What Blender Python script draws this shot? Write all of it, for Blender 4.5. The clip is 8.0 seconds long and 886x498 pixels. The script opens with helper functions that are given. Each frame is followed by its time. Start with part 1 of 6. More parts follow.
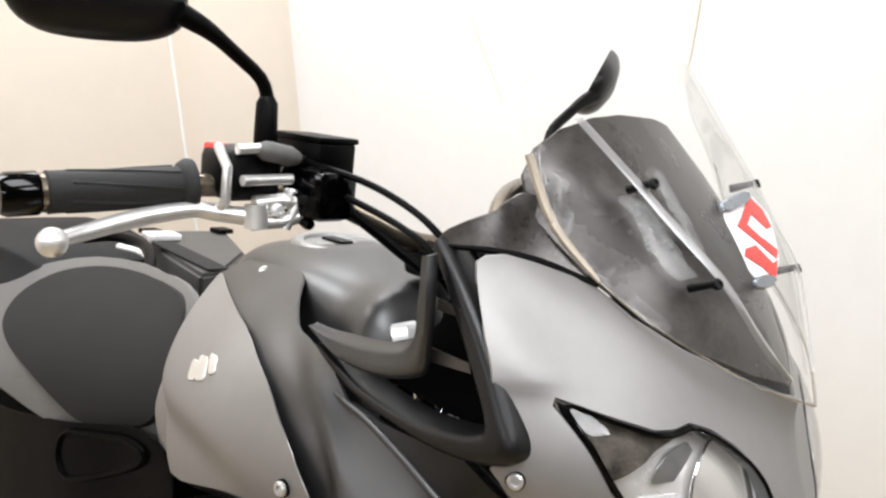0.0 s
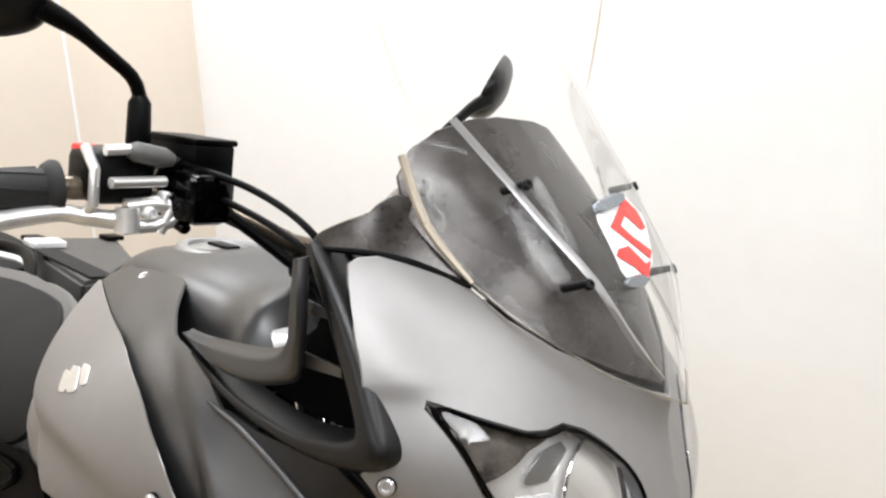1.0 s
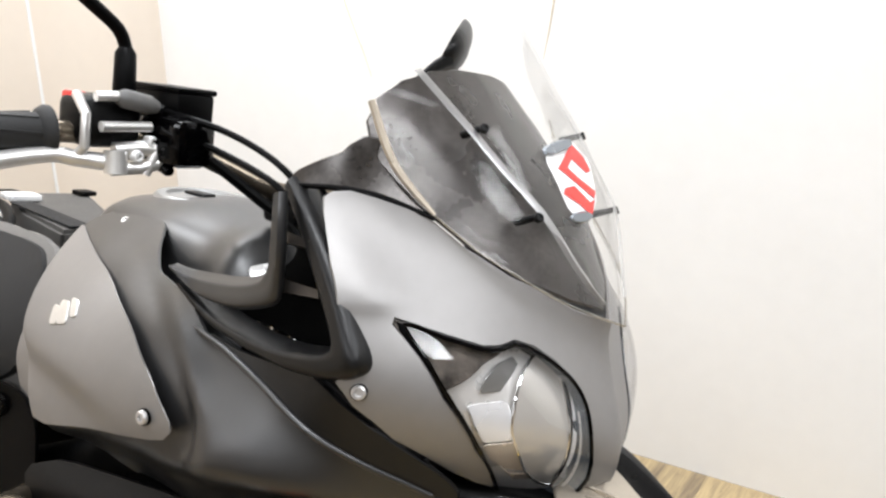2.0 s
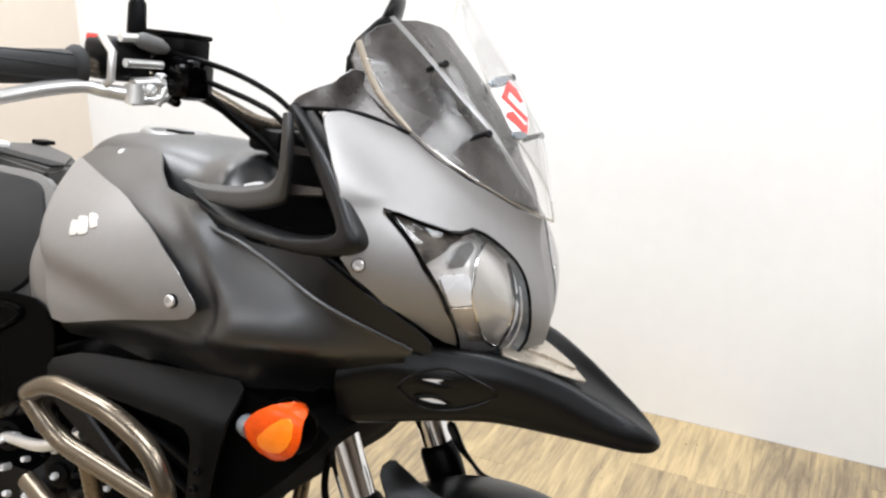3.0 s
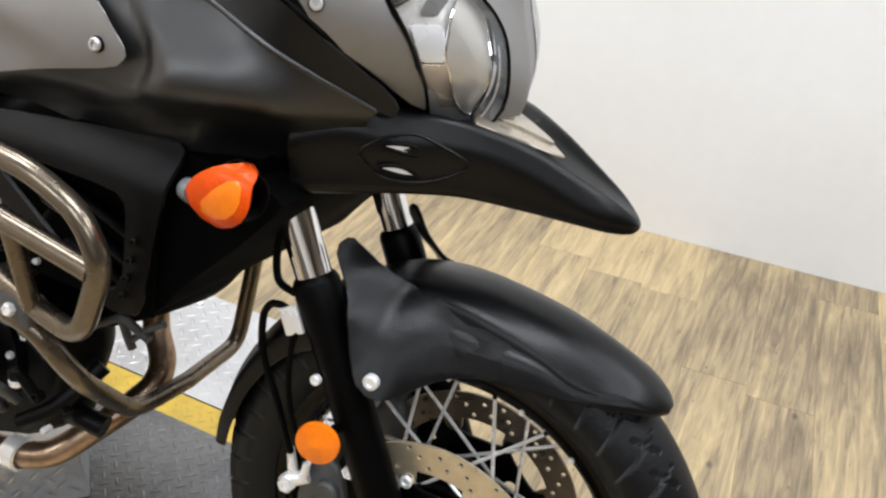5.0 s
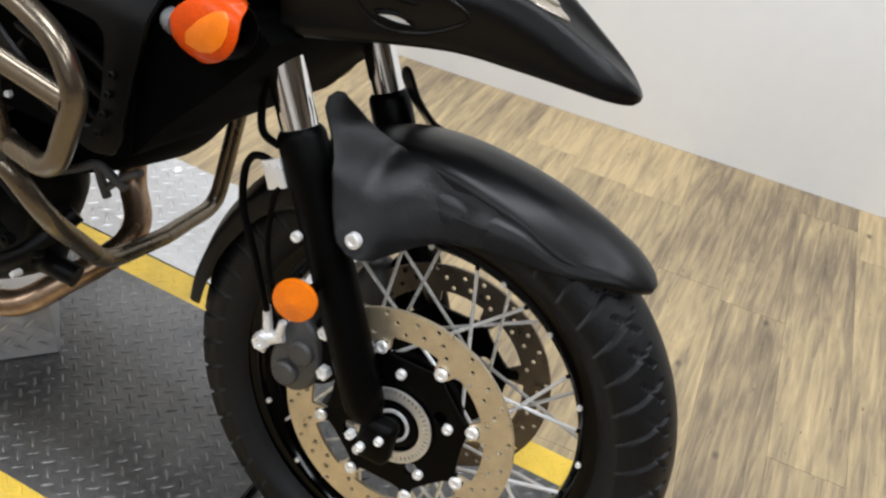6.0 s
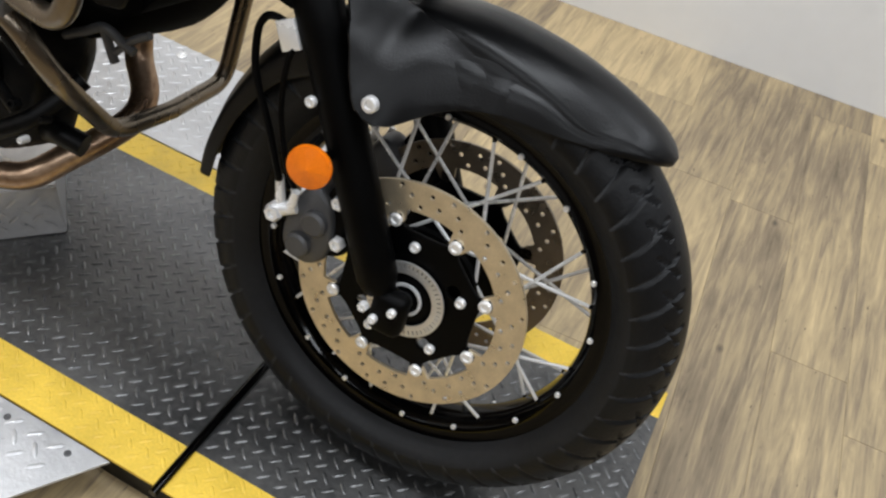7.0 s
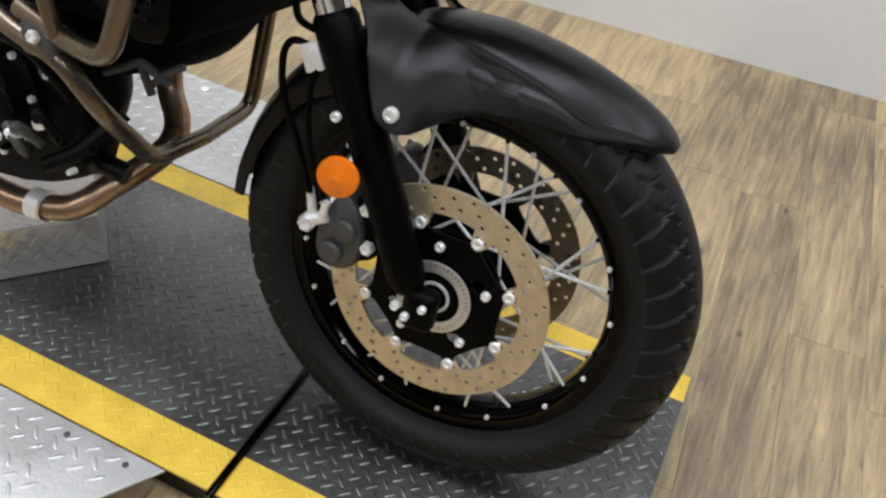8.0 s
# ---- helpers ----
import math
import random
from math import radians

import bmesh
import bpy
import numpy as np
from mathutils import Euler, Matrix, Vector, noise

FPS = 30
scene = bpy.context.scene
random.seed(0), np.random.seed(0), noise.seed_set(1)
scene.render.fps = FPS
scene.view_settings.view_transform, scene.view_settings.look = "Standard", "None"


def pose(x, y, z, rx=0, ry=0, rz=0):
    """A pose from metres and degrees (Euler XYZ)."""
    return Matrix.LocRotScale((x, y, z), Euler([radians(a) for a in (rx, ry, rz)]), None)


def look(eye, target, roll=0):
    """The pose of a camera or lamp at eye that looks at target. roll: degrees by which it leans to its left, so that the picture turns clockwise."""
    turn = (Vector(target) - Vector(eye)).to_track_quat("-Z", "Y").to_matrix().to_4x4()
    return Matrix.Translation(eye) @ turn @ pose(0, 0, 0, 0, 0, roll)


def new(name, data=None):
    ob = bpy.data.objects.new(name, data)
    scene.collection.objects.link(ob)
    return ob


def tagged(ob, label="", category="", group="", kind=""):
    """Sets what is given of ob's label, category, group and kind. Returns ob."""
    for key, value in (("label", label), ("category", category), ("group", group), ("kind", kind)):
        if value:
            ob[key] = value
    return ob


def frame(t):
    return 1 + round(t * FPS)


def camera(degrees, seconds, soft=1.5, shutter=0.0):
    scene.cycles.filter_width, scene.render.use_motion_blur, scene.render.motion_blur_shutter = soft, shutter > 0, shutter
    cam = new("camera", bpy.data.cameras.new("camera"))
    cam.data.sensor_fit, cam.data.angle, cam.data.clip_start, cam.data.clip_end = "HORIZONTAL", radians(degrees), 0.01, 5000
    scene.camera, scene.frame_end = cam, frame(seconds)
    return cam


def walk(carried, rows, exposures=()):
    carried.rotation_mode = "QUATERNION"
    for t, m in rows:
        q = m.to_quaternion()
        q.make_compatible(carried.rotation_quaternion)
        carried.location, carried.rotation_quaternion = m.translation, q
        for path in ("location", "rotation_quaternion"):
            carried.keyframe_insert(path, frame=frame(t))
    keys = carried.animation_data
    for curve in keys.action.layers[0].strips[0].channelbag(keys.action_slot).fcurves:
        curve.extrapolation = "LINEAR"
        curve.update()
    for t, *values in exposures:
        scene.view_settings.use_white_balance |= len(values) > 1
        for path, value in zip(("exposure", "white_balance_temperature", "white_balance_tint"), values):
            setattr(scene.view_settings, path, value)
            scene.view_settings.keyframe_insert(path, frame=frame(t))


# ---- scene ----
cam = camera(53.82, 8.0, soft=2.4)
PATH = [
    (0, (0.176, -0.426, 1.433), (-1.107, 0.963, 0.781), -2.56),
    (0.5, (0.186, -0.408, 1.426), (-1.025, 1.043, 0.771), -2.30),
    (1, (0.199, -0.398, 1.425), (-0.946, 1.111, 0.784), -1.20),
    (1.2, (0.203, -0.391, 1.423), (-0.924, 1.125, 0.768), -0.81),
    (2.3, (0.260, -0.542, 1.419), (-0.738, 1.041, 0.713), 0.32),
    (2.5, (0.267, -0.602, 1.431), (-0.656, 1.037, 0.751), 0.50),
    (3, (0.293, -0.701, 1.419), (-0.541, 0.961, 0.683), 1.59),
    (3.5, (0.290, -0.713, 1.395), (-0.477, 0.943, 0.576), 1.99),
    (4, (0.288, -0.700, 1.381), (-0.445, 0.939, 0.498), 2.91),
    (4.2, (0.286, -0.685, 1.365), (-0.440, 0.937, 0.448), 2.66),
    (5.3, (0.247, -0.645, 1.305), (-0.342, 0.883, 0.157), 7.21),
    (5.5, (0.247, -0.644, 1.293), (-0.314, 0.872, 0.114), 8.30),
    (6, (0.250, -0.656, 1.265), (-0.267, 0.810, 0.007), 10.99),
    (6.5, (0.249, -0.670, 1.240), (-0.244, 0.735, -0.095), 11.89),
    (7, (0.251, -0.682, 1.214), (-0.188, 0.680, -0.183), 13.06),
    (7.5, (0.265, -0.713, 1.200), (-0.150, 0.646, -0.207), 12.37),
    (8, (0.275, -0.749, 1.243), (-0.225, 0.621, -0.126), 7.86),
]
EXPOSURES = [(0.0, -0.26, 6400, 10), (1.2, -0.26, 6400, 10), (2.5, -0.18, 6250, 10), (3.5, -0.14, 6200, 10), (4.2, -0.18, 6150, 10), (5.5, -0.40, 6150, 9), (6.5, -0.62, 6150, 9), (8.0, -0.78, 6150, 9)]
walk(cam, [(t, look(eye, target, roll)) for t, eye, target, roll in PATH], EXPOSURES)

LEAN_DEG = -12.73   # the motorcycle rests on its side stand
DECK = 0.0718        # height of the lift deck over the floor
from mathutils.geometry import delaunay_2d_cdt

# ---------------------------------------------------------------- light
world = bpy.data.worlds.new("world")
scene.world = world
world.use_nodes = True
world.node_tree.nodes["Background"].inputs[0].default_value = (0.9, 0.95, 1.0, 1)
world.node_tree.nodes["Background"].inputs[1].default_value = 0.05


def ceiling_lamp(x, y, length, width, power, rz=0.0):
    lamp = bpy.data.lights.new("ceiling_panel_lamp", "AREA")
    lamp.shape, lamp.size, lamp.size_y, lamp.energy = "RECTANGLE", length, width, power
    lamp.color = (0.975, 0.985, 1.0)
    ob = new("ceiling_panel_lamp", lamp)
    ob.matrix_world = pose(x, y, 2.93, 0, 0, rz)
    return ob


# lamps out of view; panel size and layout are chosen to suit the highlights
for lx, ly, power in ((-1.7, -2.4, 40), (0.2, -2.4, 40), (2.1, -2.4, 40), (-1.7, -0.2, 56), (0.2, -0.2, 50), (2.1, -0.2, 46), (-1.45, 1.0, 46), (1.75, 1.0, 40)):
    ceiling_lamp(lx, ly, 1.2, 0.6, power)


# ---------------------------------------------------------------- materials
def material(name, color, rough=0.5, metal=0.0, vary=0.12, scale=8.0, bump=0.0, bump_scale=200.0,
             rough_vary=0.1, coat=0.0, tint=None, spec=0.5, streak=(1, 1, 1)):
    """A procedural surface: colour varied at two scales, roughness varied, fine relief."""
    m = bpy.data.materials.new(name)
    m.use_nodes = True
    nt = m.node_tree
    b = nt.nodes["Principled BSDF"]
    b.inputs["Metallic"].default_value = metal
    b.inputs["Coat Weight"].default_value = coat
    b.inputs["Coat Roughness"].default_value = 0.12
    b.inputs["Specular IOR Level"].default_value = spec
    co = nt.nodes.new("ShaderNodeTexCoord")
    mp = nt.nodes.new("ShaderNodeMapping")
    mp.inputs["Scale"].default_value = streak
    nt.links.new(co.outputs["Object"], mp.inputs["Vector"])
    big = nt.nodes.new("ShaderNodeTexNoise")
    big.inputs["Scale"].default_value = scale
    big.inputs["Detail"].default_value = 4
    fine = nt.nodes.new("ShaderNodeTexNoise")
    fine.inputs["Scale"].default_value = scale * 14
    fine.inputs["Detail"].default_value = 3
    for n in (big, fine):
        nt.links.new(mp.outputs[0], n.inputs["Vector"])
    mix = nt.nodes.new("ShaderNodeMath")
    mix.operation = "MULTIPLY_ADD"
    mix.inputs[1].default_value = 0.35
    nt.links.new(fine.outputs[0], mix.inputs[0])
    half = nt.nodes.new("ShaderNodeMath")
    half.operation = "MULTIPLY"
    half.inputs[1].default_value = 0.65
    nt.links.new(big.outputs[0], half.inputs[0])
    nt.links.new(half.outputs[0], mix.inputs[2])
    ramp = nt.nodes.new("ShaderNodeMix")
    ramp.data_type = "RGBA"
    lo = [c * (1 - vary) for c in color]
    hi = [min(1, c * (1 + vary)) for c in (tint or color)]
    ramp.inputs["A"].default_value = (*lo, 1)
    ramp.inputs["B"].default_value = (*hi, 1)
    span = nt.nodes.new("ShaderNodeMapRange")
    span.inputs["From Min"].default_value = 0.32
    span.inputs["From Max"].default_value = 0.68
    nt.links.new(mix.outputs[0], span.inputs["Value"])
    nt.links.new(span.outputs[0], ramp.inputs["Factor"])
    nt.links.new(ramp.outputs["Result"], b.inputs["Base Color"])
    rr = nt.nodes.new("ShaderNodeMapRange")
    rr.inputs["To Min"].default_value = max(0.02, rough - rough_vary * 0.5)
    rr.inputs["To Max"].default_value = min(1, rough + rough_vary * 0.5)
    rr.inputs["From Min"].default_value = 0.3
    rr.inputs["From Max"].default_value = 0.7
    nt.links.new(big.outputs[0], rr.inputs["Value"])
    nt.links.new(rr.outputs[0], b.inputs["Roughness"])
    if bump:
        bn = nt.nodes.new("ShaderNodeTexNoise")
        bn.inputs["Scale"].default_value = bump_scale
        bn.inputs["Detail"].default_value = 2
        nt.links.new(co.outputs["Object"], bn.inputs["Vector"])
        bp = nt.nodes.new("ShaderNodeBump")
        bp.inputs["Strength"].default_value = bump
        bp.inputs["Distance"].default_value = 0.002
        nt.links.new(bn.outputs[0], bp.inputs["Height"])
        nt.links.new(bp.outputs[0], b.inputs["Normal"])
    return m


def clear_material(name, color, rough=0.02, face=0.035):
    """Thin clear plastic or glass: mostly lets light through, with a glossy face."""
    m = bpy.data.materials.new(name)
    m.use_nodes = True
    nt = m.node_tree
    nt.nodes.remove(nt.nodes["Principled BSDF"])
    out = nt.nodes["Material Output"]
    tr = nt.nodes.new("ShaderNodeBsdfTransparent")
    tr.inputs[0].default_value = (*color, 1)
    gl = nt.nodes.new("ShaderNodeBsdfGlossy")
    gl.inputs["Roughness"].default_value = rough
    lw = nt.nodes.new("ShaderNodeLayerWeight")
    lw.inputs["Blend"].default_value = 0.5
    pw = nt.nodes.new("ShaderNodeMath")
    pw.operation = "POWER"
    pw.inputs[1].default_value = 4.0
    nt.links.new(lw.outputs["Facing"], pw.inputs[0])
    fr = nt.nodes.new("ShaderNodeMath")
    fr.operation = "MULTIPLY_ADD"
    fr.inputs[1].default_value, fr.inputs[2].default_value = 0.55, face
    nt.links.new(pw.outputs[0], fr.inputs[0])
    mx = nt.nodes.new("ShaderNodeMixShader")
    nt.links.new(fr.outputs[0], mx.inputs[0])
    nt.links.new(tr.outputs[0], mx.inputs[1])
    nt.links.new(gl.outputs[0], mx.inputs[2])
    nt.links.new(mx.outputs[0], out.inputs["Surface"])
    return m


GREY = material("satin_grey_paint", (0.255, 0.246, 0.240), 0.46, 0.52, 0.05, 5, 0.03, 900, 0.05)
BLACK = material("matt_black_plastic", (0.0008, 0.0008, 0.0009), 0.42, 0, 0.25, 6, 0.10, 700, 0.12, spec=0.08)
SATIN = material("satin_black_paint", (0.010, 0.010, 0.0105), 0.38, 0, 0.10, 6, 0.03, 600, 0.06, spec=0.85)
CAPMETAL = material("brushed_cap_aluminium", (0.27, 0.27, 0.265), 0.45, 0.7, 0.1, 30)
# dark plastic; its brown tone and blotches are painted warm reflections
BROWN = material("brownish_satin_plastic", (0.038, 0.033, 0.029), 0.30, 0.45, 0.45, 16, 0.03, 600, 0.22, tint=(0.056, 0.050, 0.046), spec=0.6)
# black with hardly any reflection, also used as painted shade inside recesses
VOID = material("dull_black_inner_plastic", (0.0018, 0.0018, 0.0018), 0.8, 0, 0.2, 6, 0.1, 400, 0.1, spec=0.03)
SMOKE = material("smoky_lamp_plastic", (0.20, 0.22, 0.24), 0.25, 0.4, 0.1, 20)
BROW = material("lamp_corner_plastic", (0.020, 0.018, 0.016), 0.5, 0.0, 0.6, 60, 0.5, 300, tint=(0.10, 0.085, 0.07), spec=0.2)
SATIN_CHROME = material("satin_lamp_chrome", (0.84, 0.82, 0.78), 0.28, 0.45, 0.05, 20)
GRAIN = material("grained_black_plastic", (0.0022, 0.0022, 0.0024), 0.36, 0, 0.25, 7, 0.25, 900, 0.12, spec=0.17)
RUBBER = material("tyre_rubber", (0.0125, 0.0130, 0.0142), 0.50, 0, 0.3, 9, 0.2, 300, 0.2, spec=0.2)
TREAD = material("tread_rubber", (0.0060, 0.0062, 0.0068), 0.46, 0, 0.35, 12, 0.25, 260, 0.2, spec=0.22)
# groove faces in a paler grey than the tread blocks
GROOVE = material("dusty_tread_groove", (0.034, 0.035, 0.037), 0.75, 0, 0.3, 30, 0.2, 300, 0.2, spec=0.2)
# lamp chrome with the floor's beige reflection painted into its colour
WARM = material("warm_lamp_chrome", (0.80, 0.71, 0.60), 0.24, 0.45, 0.06, 20)
TEXTURED = material("textured_black_plastic", (0.0022, 0.0022, 0.0024), 0.33, 0, 0.25, 6, 0.16, 500, 0.12, spec=0.25)
GRIP = material("grip_rubber", (0.016, 0.016, 0.016), 0.65, 0, 0.2, 30, 0.2, 500, spec=0.3)
GLOSS = material("gloss_black_rim", (0.0006, 0.0006, 0.0007), 0.10, 0, 0.3, 10, 0.0, 100, 0.06, spec=0.18)
DARK = material("dark_engine_metal", (0.0030, 0.0030, 0.0032), 0.42, 0.2, 0.4, 20, 0.2, 250, spec=0.14)
CALIPER = material("grey_caliper_paint", (0.075, 0.075, 0.077), 0.4, 0.3, 0.15, 30, 0.1, 400)
CHROME = material("polished_fork_steel", (0.93, 0.93, 0.93), 0.06, 1.0, 0.03, 10, 0, 1, 0.03)
STEEL = material("bright_steel", (0.93, 0.93, 0.925), 0.26, 0.38, 0.06, 30, 0.05, 300)
ALU = material("cast_aluminium", (0.74, 0.73, 0.71), 0.38, 0.8, 0.10, 25, 0.1, 400)
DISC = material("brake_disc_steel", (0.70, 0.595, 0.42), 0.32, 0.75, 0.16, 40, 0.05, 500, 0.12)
DISC_SHADED = material("dull_brake_disc_steel", (0.17, 0.14, 0.105), 0.30, 0.8, 0.25, 30, 0.05, 500, 0.12)
BRONZE = material("brown_metallic_tube", (0.178, 0.148, 0.112), 0.27, 0.9, 0.15, 14, 0.03, 500)
PIPE = material("heated_exhaust_steel", (0.27, 0.15, 0.08), 0.30, 0.85, 0.3, 9, 0.08, 300, tint=(0.40, 0.29, 0.20))
AMBER = material("amber_lens", (0.66, 0.068, 0.001), 0.30, 0, 0.3, 26, 0.0, 1, 0.05, spec=0.2)
AMBER2 = material("amber_reflector", (0.92, 0.20, 0.003), 0.25, 0, 0.16, 50, 0.0, 1, 0.05, coat=0.2)
RED = material("red_sticker", (0.80, 0.045, 0.035), 0.4, 0, 0.08, 30)
WHITE = material("white_sticker", (0.8, 0.8, 0.8), 0.4, 0, 0.04, 30)
IVORY = material("champagne_insert", (0.44, 0.385, 0.31), 0.3, 0.5, 0.08, 20)
SEAT = material("seat_fabric", (0.012, 0.012, 0.0123), 0.75, 0, 0.15, 12, 0.4, 1200, spec=0.25)
SEAT_SIDE = material("seat_vinyl_grey", (0.095, 0.093, 0.090), 0.5, 0, 0.1, 10, 0.2, 900)
WALL = material("white_wall_paint", (0.82, 0.82, 0.815), 0.45, 0, 0.03, 1.2, 0.06, 60, 0.08)
WALL2 = material("cream_wall_paint", (0.73, 0.65, 0.56), 0.5, 0, 0.03, 1.5, 0.06, 60, 0.08)
PANEL = material("gloss_black_panel", (0.0010, 0.0010, 0.0011), 0.32, 0, 0.3, 8, 0.05, 500, 0.08, spec=0.012)
REST = material("pale_wall_paint", (0.56, 0.535, 0.505), 0.6, 0, 0.1, 1.5)
DUSK = material("dark_brown_wall_paint", (0.118, 0.090, 0.068), 0.6, 0, 0.1, 1.5)
DUCT = material("satin_duct_plastic", (0.004, 0.004, 0.0042), 0.36, 0, 0.2, 6, 0.08, 600, 0.1, spec=0.32)
CEIL = material("ceiling_paint", (0.22, 0.22, 0.22), 0.8, 0, 0.05, 3)
CHECK = material("black_checker_plate", (0.080, 0.080, 0.082), 0.42, 0.85, 0.3, 5, 0.25, 160, 0.22, tint=(0.125, 0.123, 0.12), spec=0.5)
LUG = material("worn_black_lugs", (0.085, 0.085, 0.086), 0.36, 0.85, 0.35, 25, 0.1, 200, 0.15, tint=(0.17, 0.17, 0.17))
SILVER = material("bare_checker_plate", (0.50, 0.50, 0.505), 0.34, 0.5, 0.12, 6, 0.2, 200, 0.2)
YELLOW = material("yellow_floor_paint", (0.74, 0.50, 0.05), 0.45, 0, 0.18, 16, 0.25, 220, 0.2)
CLEAR = clear_material("clear_screen_plastic", (0.992, 0.992, 0.99), 0.10, 0.010)
RIDGE = clear_material("moulded_screen_ridge", (0.9, 0.9, 0.89), 0.35, 0.45)
EDGE = clear_material("screen_edge_plastic", (0.75, 0.72, 0.66), 0.2, 0.25)
LENS = clear_material("headlight_glass", (0.97, 0.97, 0.975), 0.02)
PEARL = material("pale_inner_lens", (0.56, 0.535, 0.49), 0.14, 0.30, 0.05, 20)
SCREW = material("dull_screw_steel", (0.62, 0.61, 0.60), 0.34, 0.75, 0.1, 60, 0.05, 300)
CASE = material("grey_case_fabric", (0.050, 0.048, 0.045), 0.6, 0, 0.2, 14, 0.3, 600)



# ---------------------------------------------------------------- mesh helpers
def shaded(me, mat):
    me.materials.append(mat)
    me.polygons.foreach_set("use_smooth", [True] * len(me.polygons))
    me.update()
    return me


def sharpen(me, degrees=38):
    bm = bmesh.new()
    bm.from_mesh(me)
    for e in bm.edges:
        if len(e.link_faces) == 2 and e.calc_face_angle(0) > radians(degrees):
            e.smooth = False
    bm.to_mesh(me)
    bm.free()
    return me


def link(name, me, parent=None, label="", m=None):
    ob = new(name, me)
    if m is not None:
        ob.matrix_basis = m
    if parent is not None:
        ob.parent = parent
    return tagged(ob, label)


def part(name, bm, mat, parent, label="", m=None, sharp=38):
    me = bpy.data.meshes.new(name)
    bmesh.ops.recalc_face_normals(bm, faces=bm.faces)
    bm.to_mesh(me)
    bm.free()
    shaded(me, mat)
    sharpen(me, sharp)
    return link(name, me, parent, label, m)


def raw(name, verts, faces, mat, parent=None, label="", m=None, sharp=38):
    me = bpy.data.meshes.new(name)
    me.from_pydata([tuple(v) for v in verts], [], [tuple(f) for f in faces])
    shaded(me, mat)
    if sharp:
        sharpen(me, sharp)
    return link(name, me, parent, label, m)


def mirrored(ob, name=None):
    """The same part on the other side of the motorcycle."""
    src = ob.data
    me = bpy.data.meshes.new(src.name)
    me.from_pydata([(v.co.x, -v.co.y, v.co.z) for v in src.vertices], [], [tuple(reversed(f.vertices)) for f in src.polygons])
    shaded(me, src.materials[0])
    split = []
    for f in src.polygons:
        for k in reversed(f.loop_indices):
            n = src.corner_normals[k].vector
            split.append((n.x, -n.y, n.z))
    me.normals_split_custom_set(split)
    b = ob.matrix_basis
    flip = Matrix.Diagonal((1, -1, 1, 1))
    return link(name or ob.name.split(".")[0], me, ob.parent, ob.get("label", ""), flip @ b @ flip)


def smooth(t):
    t = min(1, max(0, t))
    return t * t * (3 - 2 * t)


def spline(points, per=8, closed=False):
    """A Catmull-Rom curve through the points."""
    p = np.array(points, float)
    n = len(p)
    out = []
    for i in range(n if closed else n - 1):
        a, b, c, d = (p[(i + k) % n] if closed else p[min(max(i + k, 0), n - 1)] for k in (-1, 0, 1, 2))
        for t in np.linspace(0, 1, per, endpoint=False):
            out.append(0.5 * (2 * b + (c - a) * t + (2 * a - 5 * b + 4 * c - d) * t * t + (3 * b - a - 3 * c + d) * t ** 3))
    if not closed:
        out.append(p[-1])
    return np.array(out)


def rounded(points, times=2, amount=0.25):
    """A closed outline with its corners cut round."""
    p = np.array(points, float)
    for _ in range(times):
        q = np.roll(p, -1, axis=0)
        p = np.stack([p * (1 - amount) + q * amount, p * amount + q * (1 - amount)], 1).reshape(-1, p.shape[1])
    return p


def filleted(points, radius, n=5):
    """A path through the points with its bends rounded to a radius."""
    p = [np.array(q, float) for q in points]
    out = [p[0]]
    for a, b, c in zip(p, p[1:], p[2:]):
        u, v = (a - b), (c - b)
        lu, lv = np.linalg.norm(u), np.linalg.norm(v)
        r = min(radius, 0.45 * lu, 0.45 * lv)
        s, e = b + u / lu * r, b + v / lv * r
        for t in np.linspace(0, 1, n):
            out.append((1 - t) ** 2 * s + 2 * t * (1 - t) * b + t * t * e)
    out.append(p[-1])
    return np.array(out)


def tube_mesh(path, radius, seg=12, caps=True):
    p = np.array(path, float)
    rad = np.full(len(p), radius) if np.isscalar(radius) else np.interp(np.linspace(0, 1, len(p)), np.linspace(0, 1, len(radius)), radius)
    tan = np.gradient(p, axis=0)
    tan /= np.linalg.norm(tan, axis=1)[:, None]
    up = np.array([0, 0, 1.0]) if abs(tan[0][2]) < 0.9 else np.array([1.0, 0, 0])
    verts, faces = [], []
    n1 = np.cross(tan[0], up)
    n1 /= np.linalg.norm(n1)
    for i in range(len(p)):
        n1 = n1 - tan[i] * (n1 @ tan[i])
        n1 /= np.linalg.norm(n1)
        n2 = np.cross(tan[i], n1)
        for k in range(seg):
            a = 2 * math.pi * k / seg
            verts.append(p[i] + rad[i] * (math.cos(a) * n1 + math.sin(a) * n2))
    for i in range(len(p) - 1):
        for k in range(seg):
            a, b = i * seg + k, i * seg + (k + 1) % seg
            faces.append((a, b, b + seg, a + seg))
    if caps:
        faces.append(tuple(reversed(range(seg))))
        faces.append(tuple(range((len(p) - 1) * seg, len(p) * seg)))
    return verts, faces


def tube(name, path, radius, mat, parent, label="", seg=12):
    v, f = tube_mesh(path, radius, seg)
    return raw(name, v, f, mat, parent, label)


def lathe_mesh(profile, seg=64, closed=True, sweep=360.0, start=0.0):
    """Turns (r, y) pairs round the y axis."""
    verts, faces, n = [], [], len(profile)
    full = abs(sweep - 360) < 1e-6
    rings = seg if full else seg + 1
    for k in range(rings):
        a = radians(start + sweep * k / seg)
        for r, y in profile:
            verts.append((r * math.cos(a), y, r * math.sin(a)))
    for k in range(seg):
        j = (k + 1) % rings
        for i in range(n if closed else n - 1):
            i2 = (i + 1) % n
            faces.append((k * n + i, k * n + i2, j * n + i2, j * n + i))
    return verts, faces


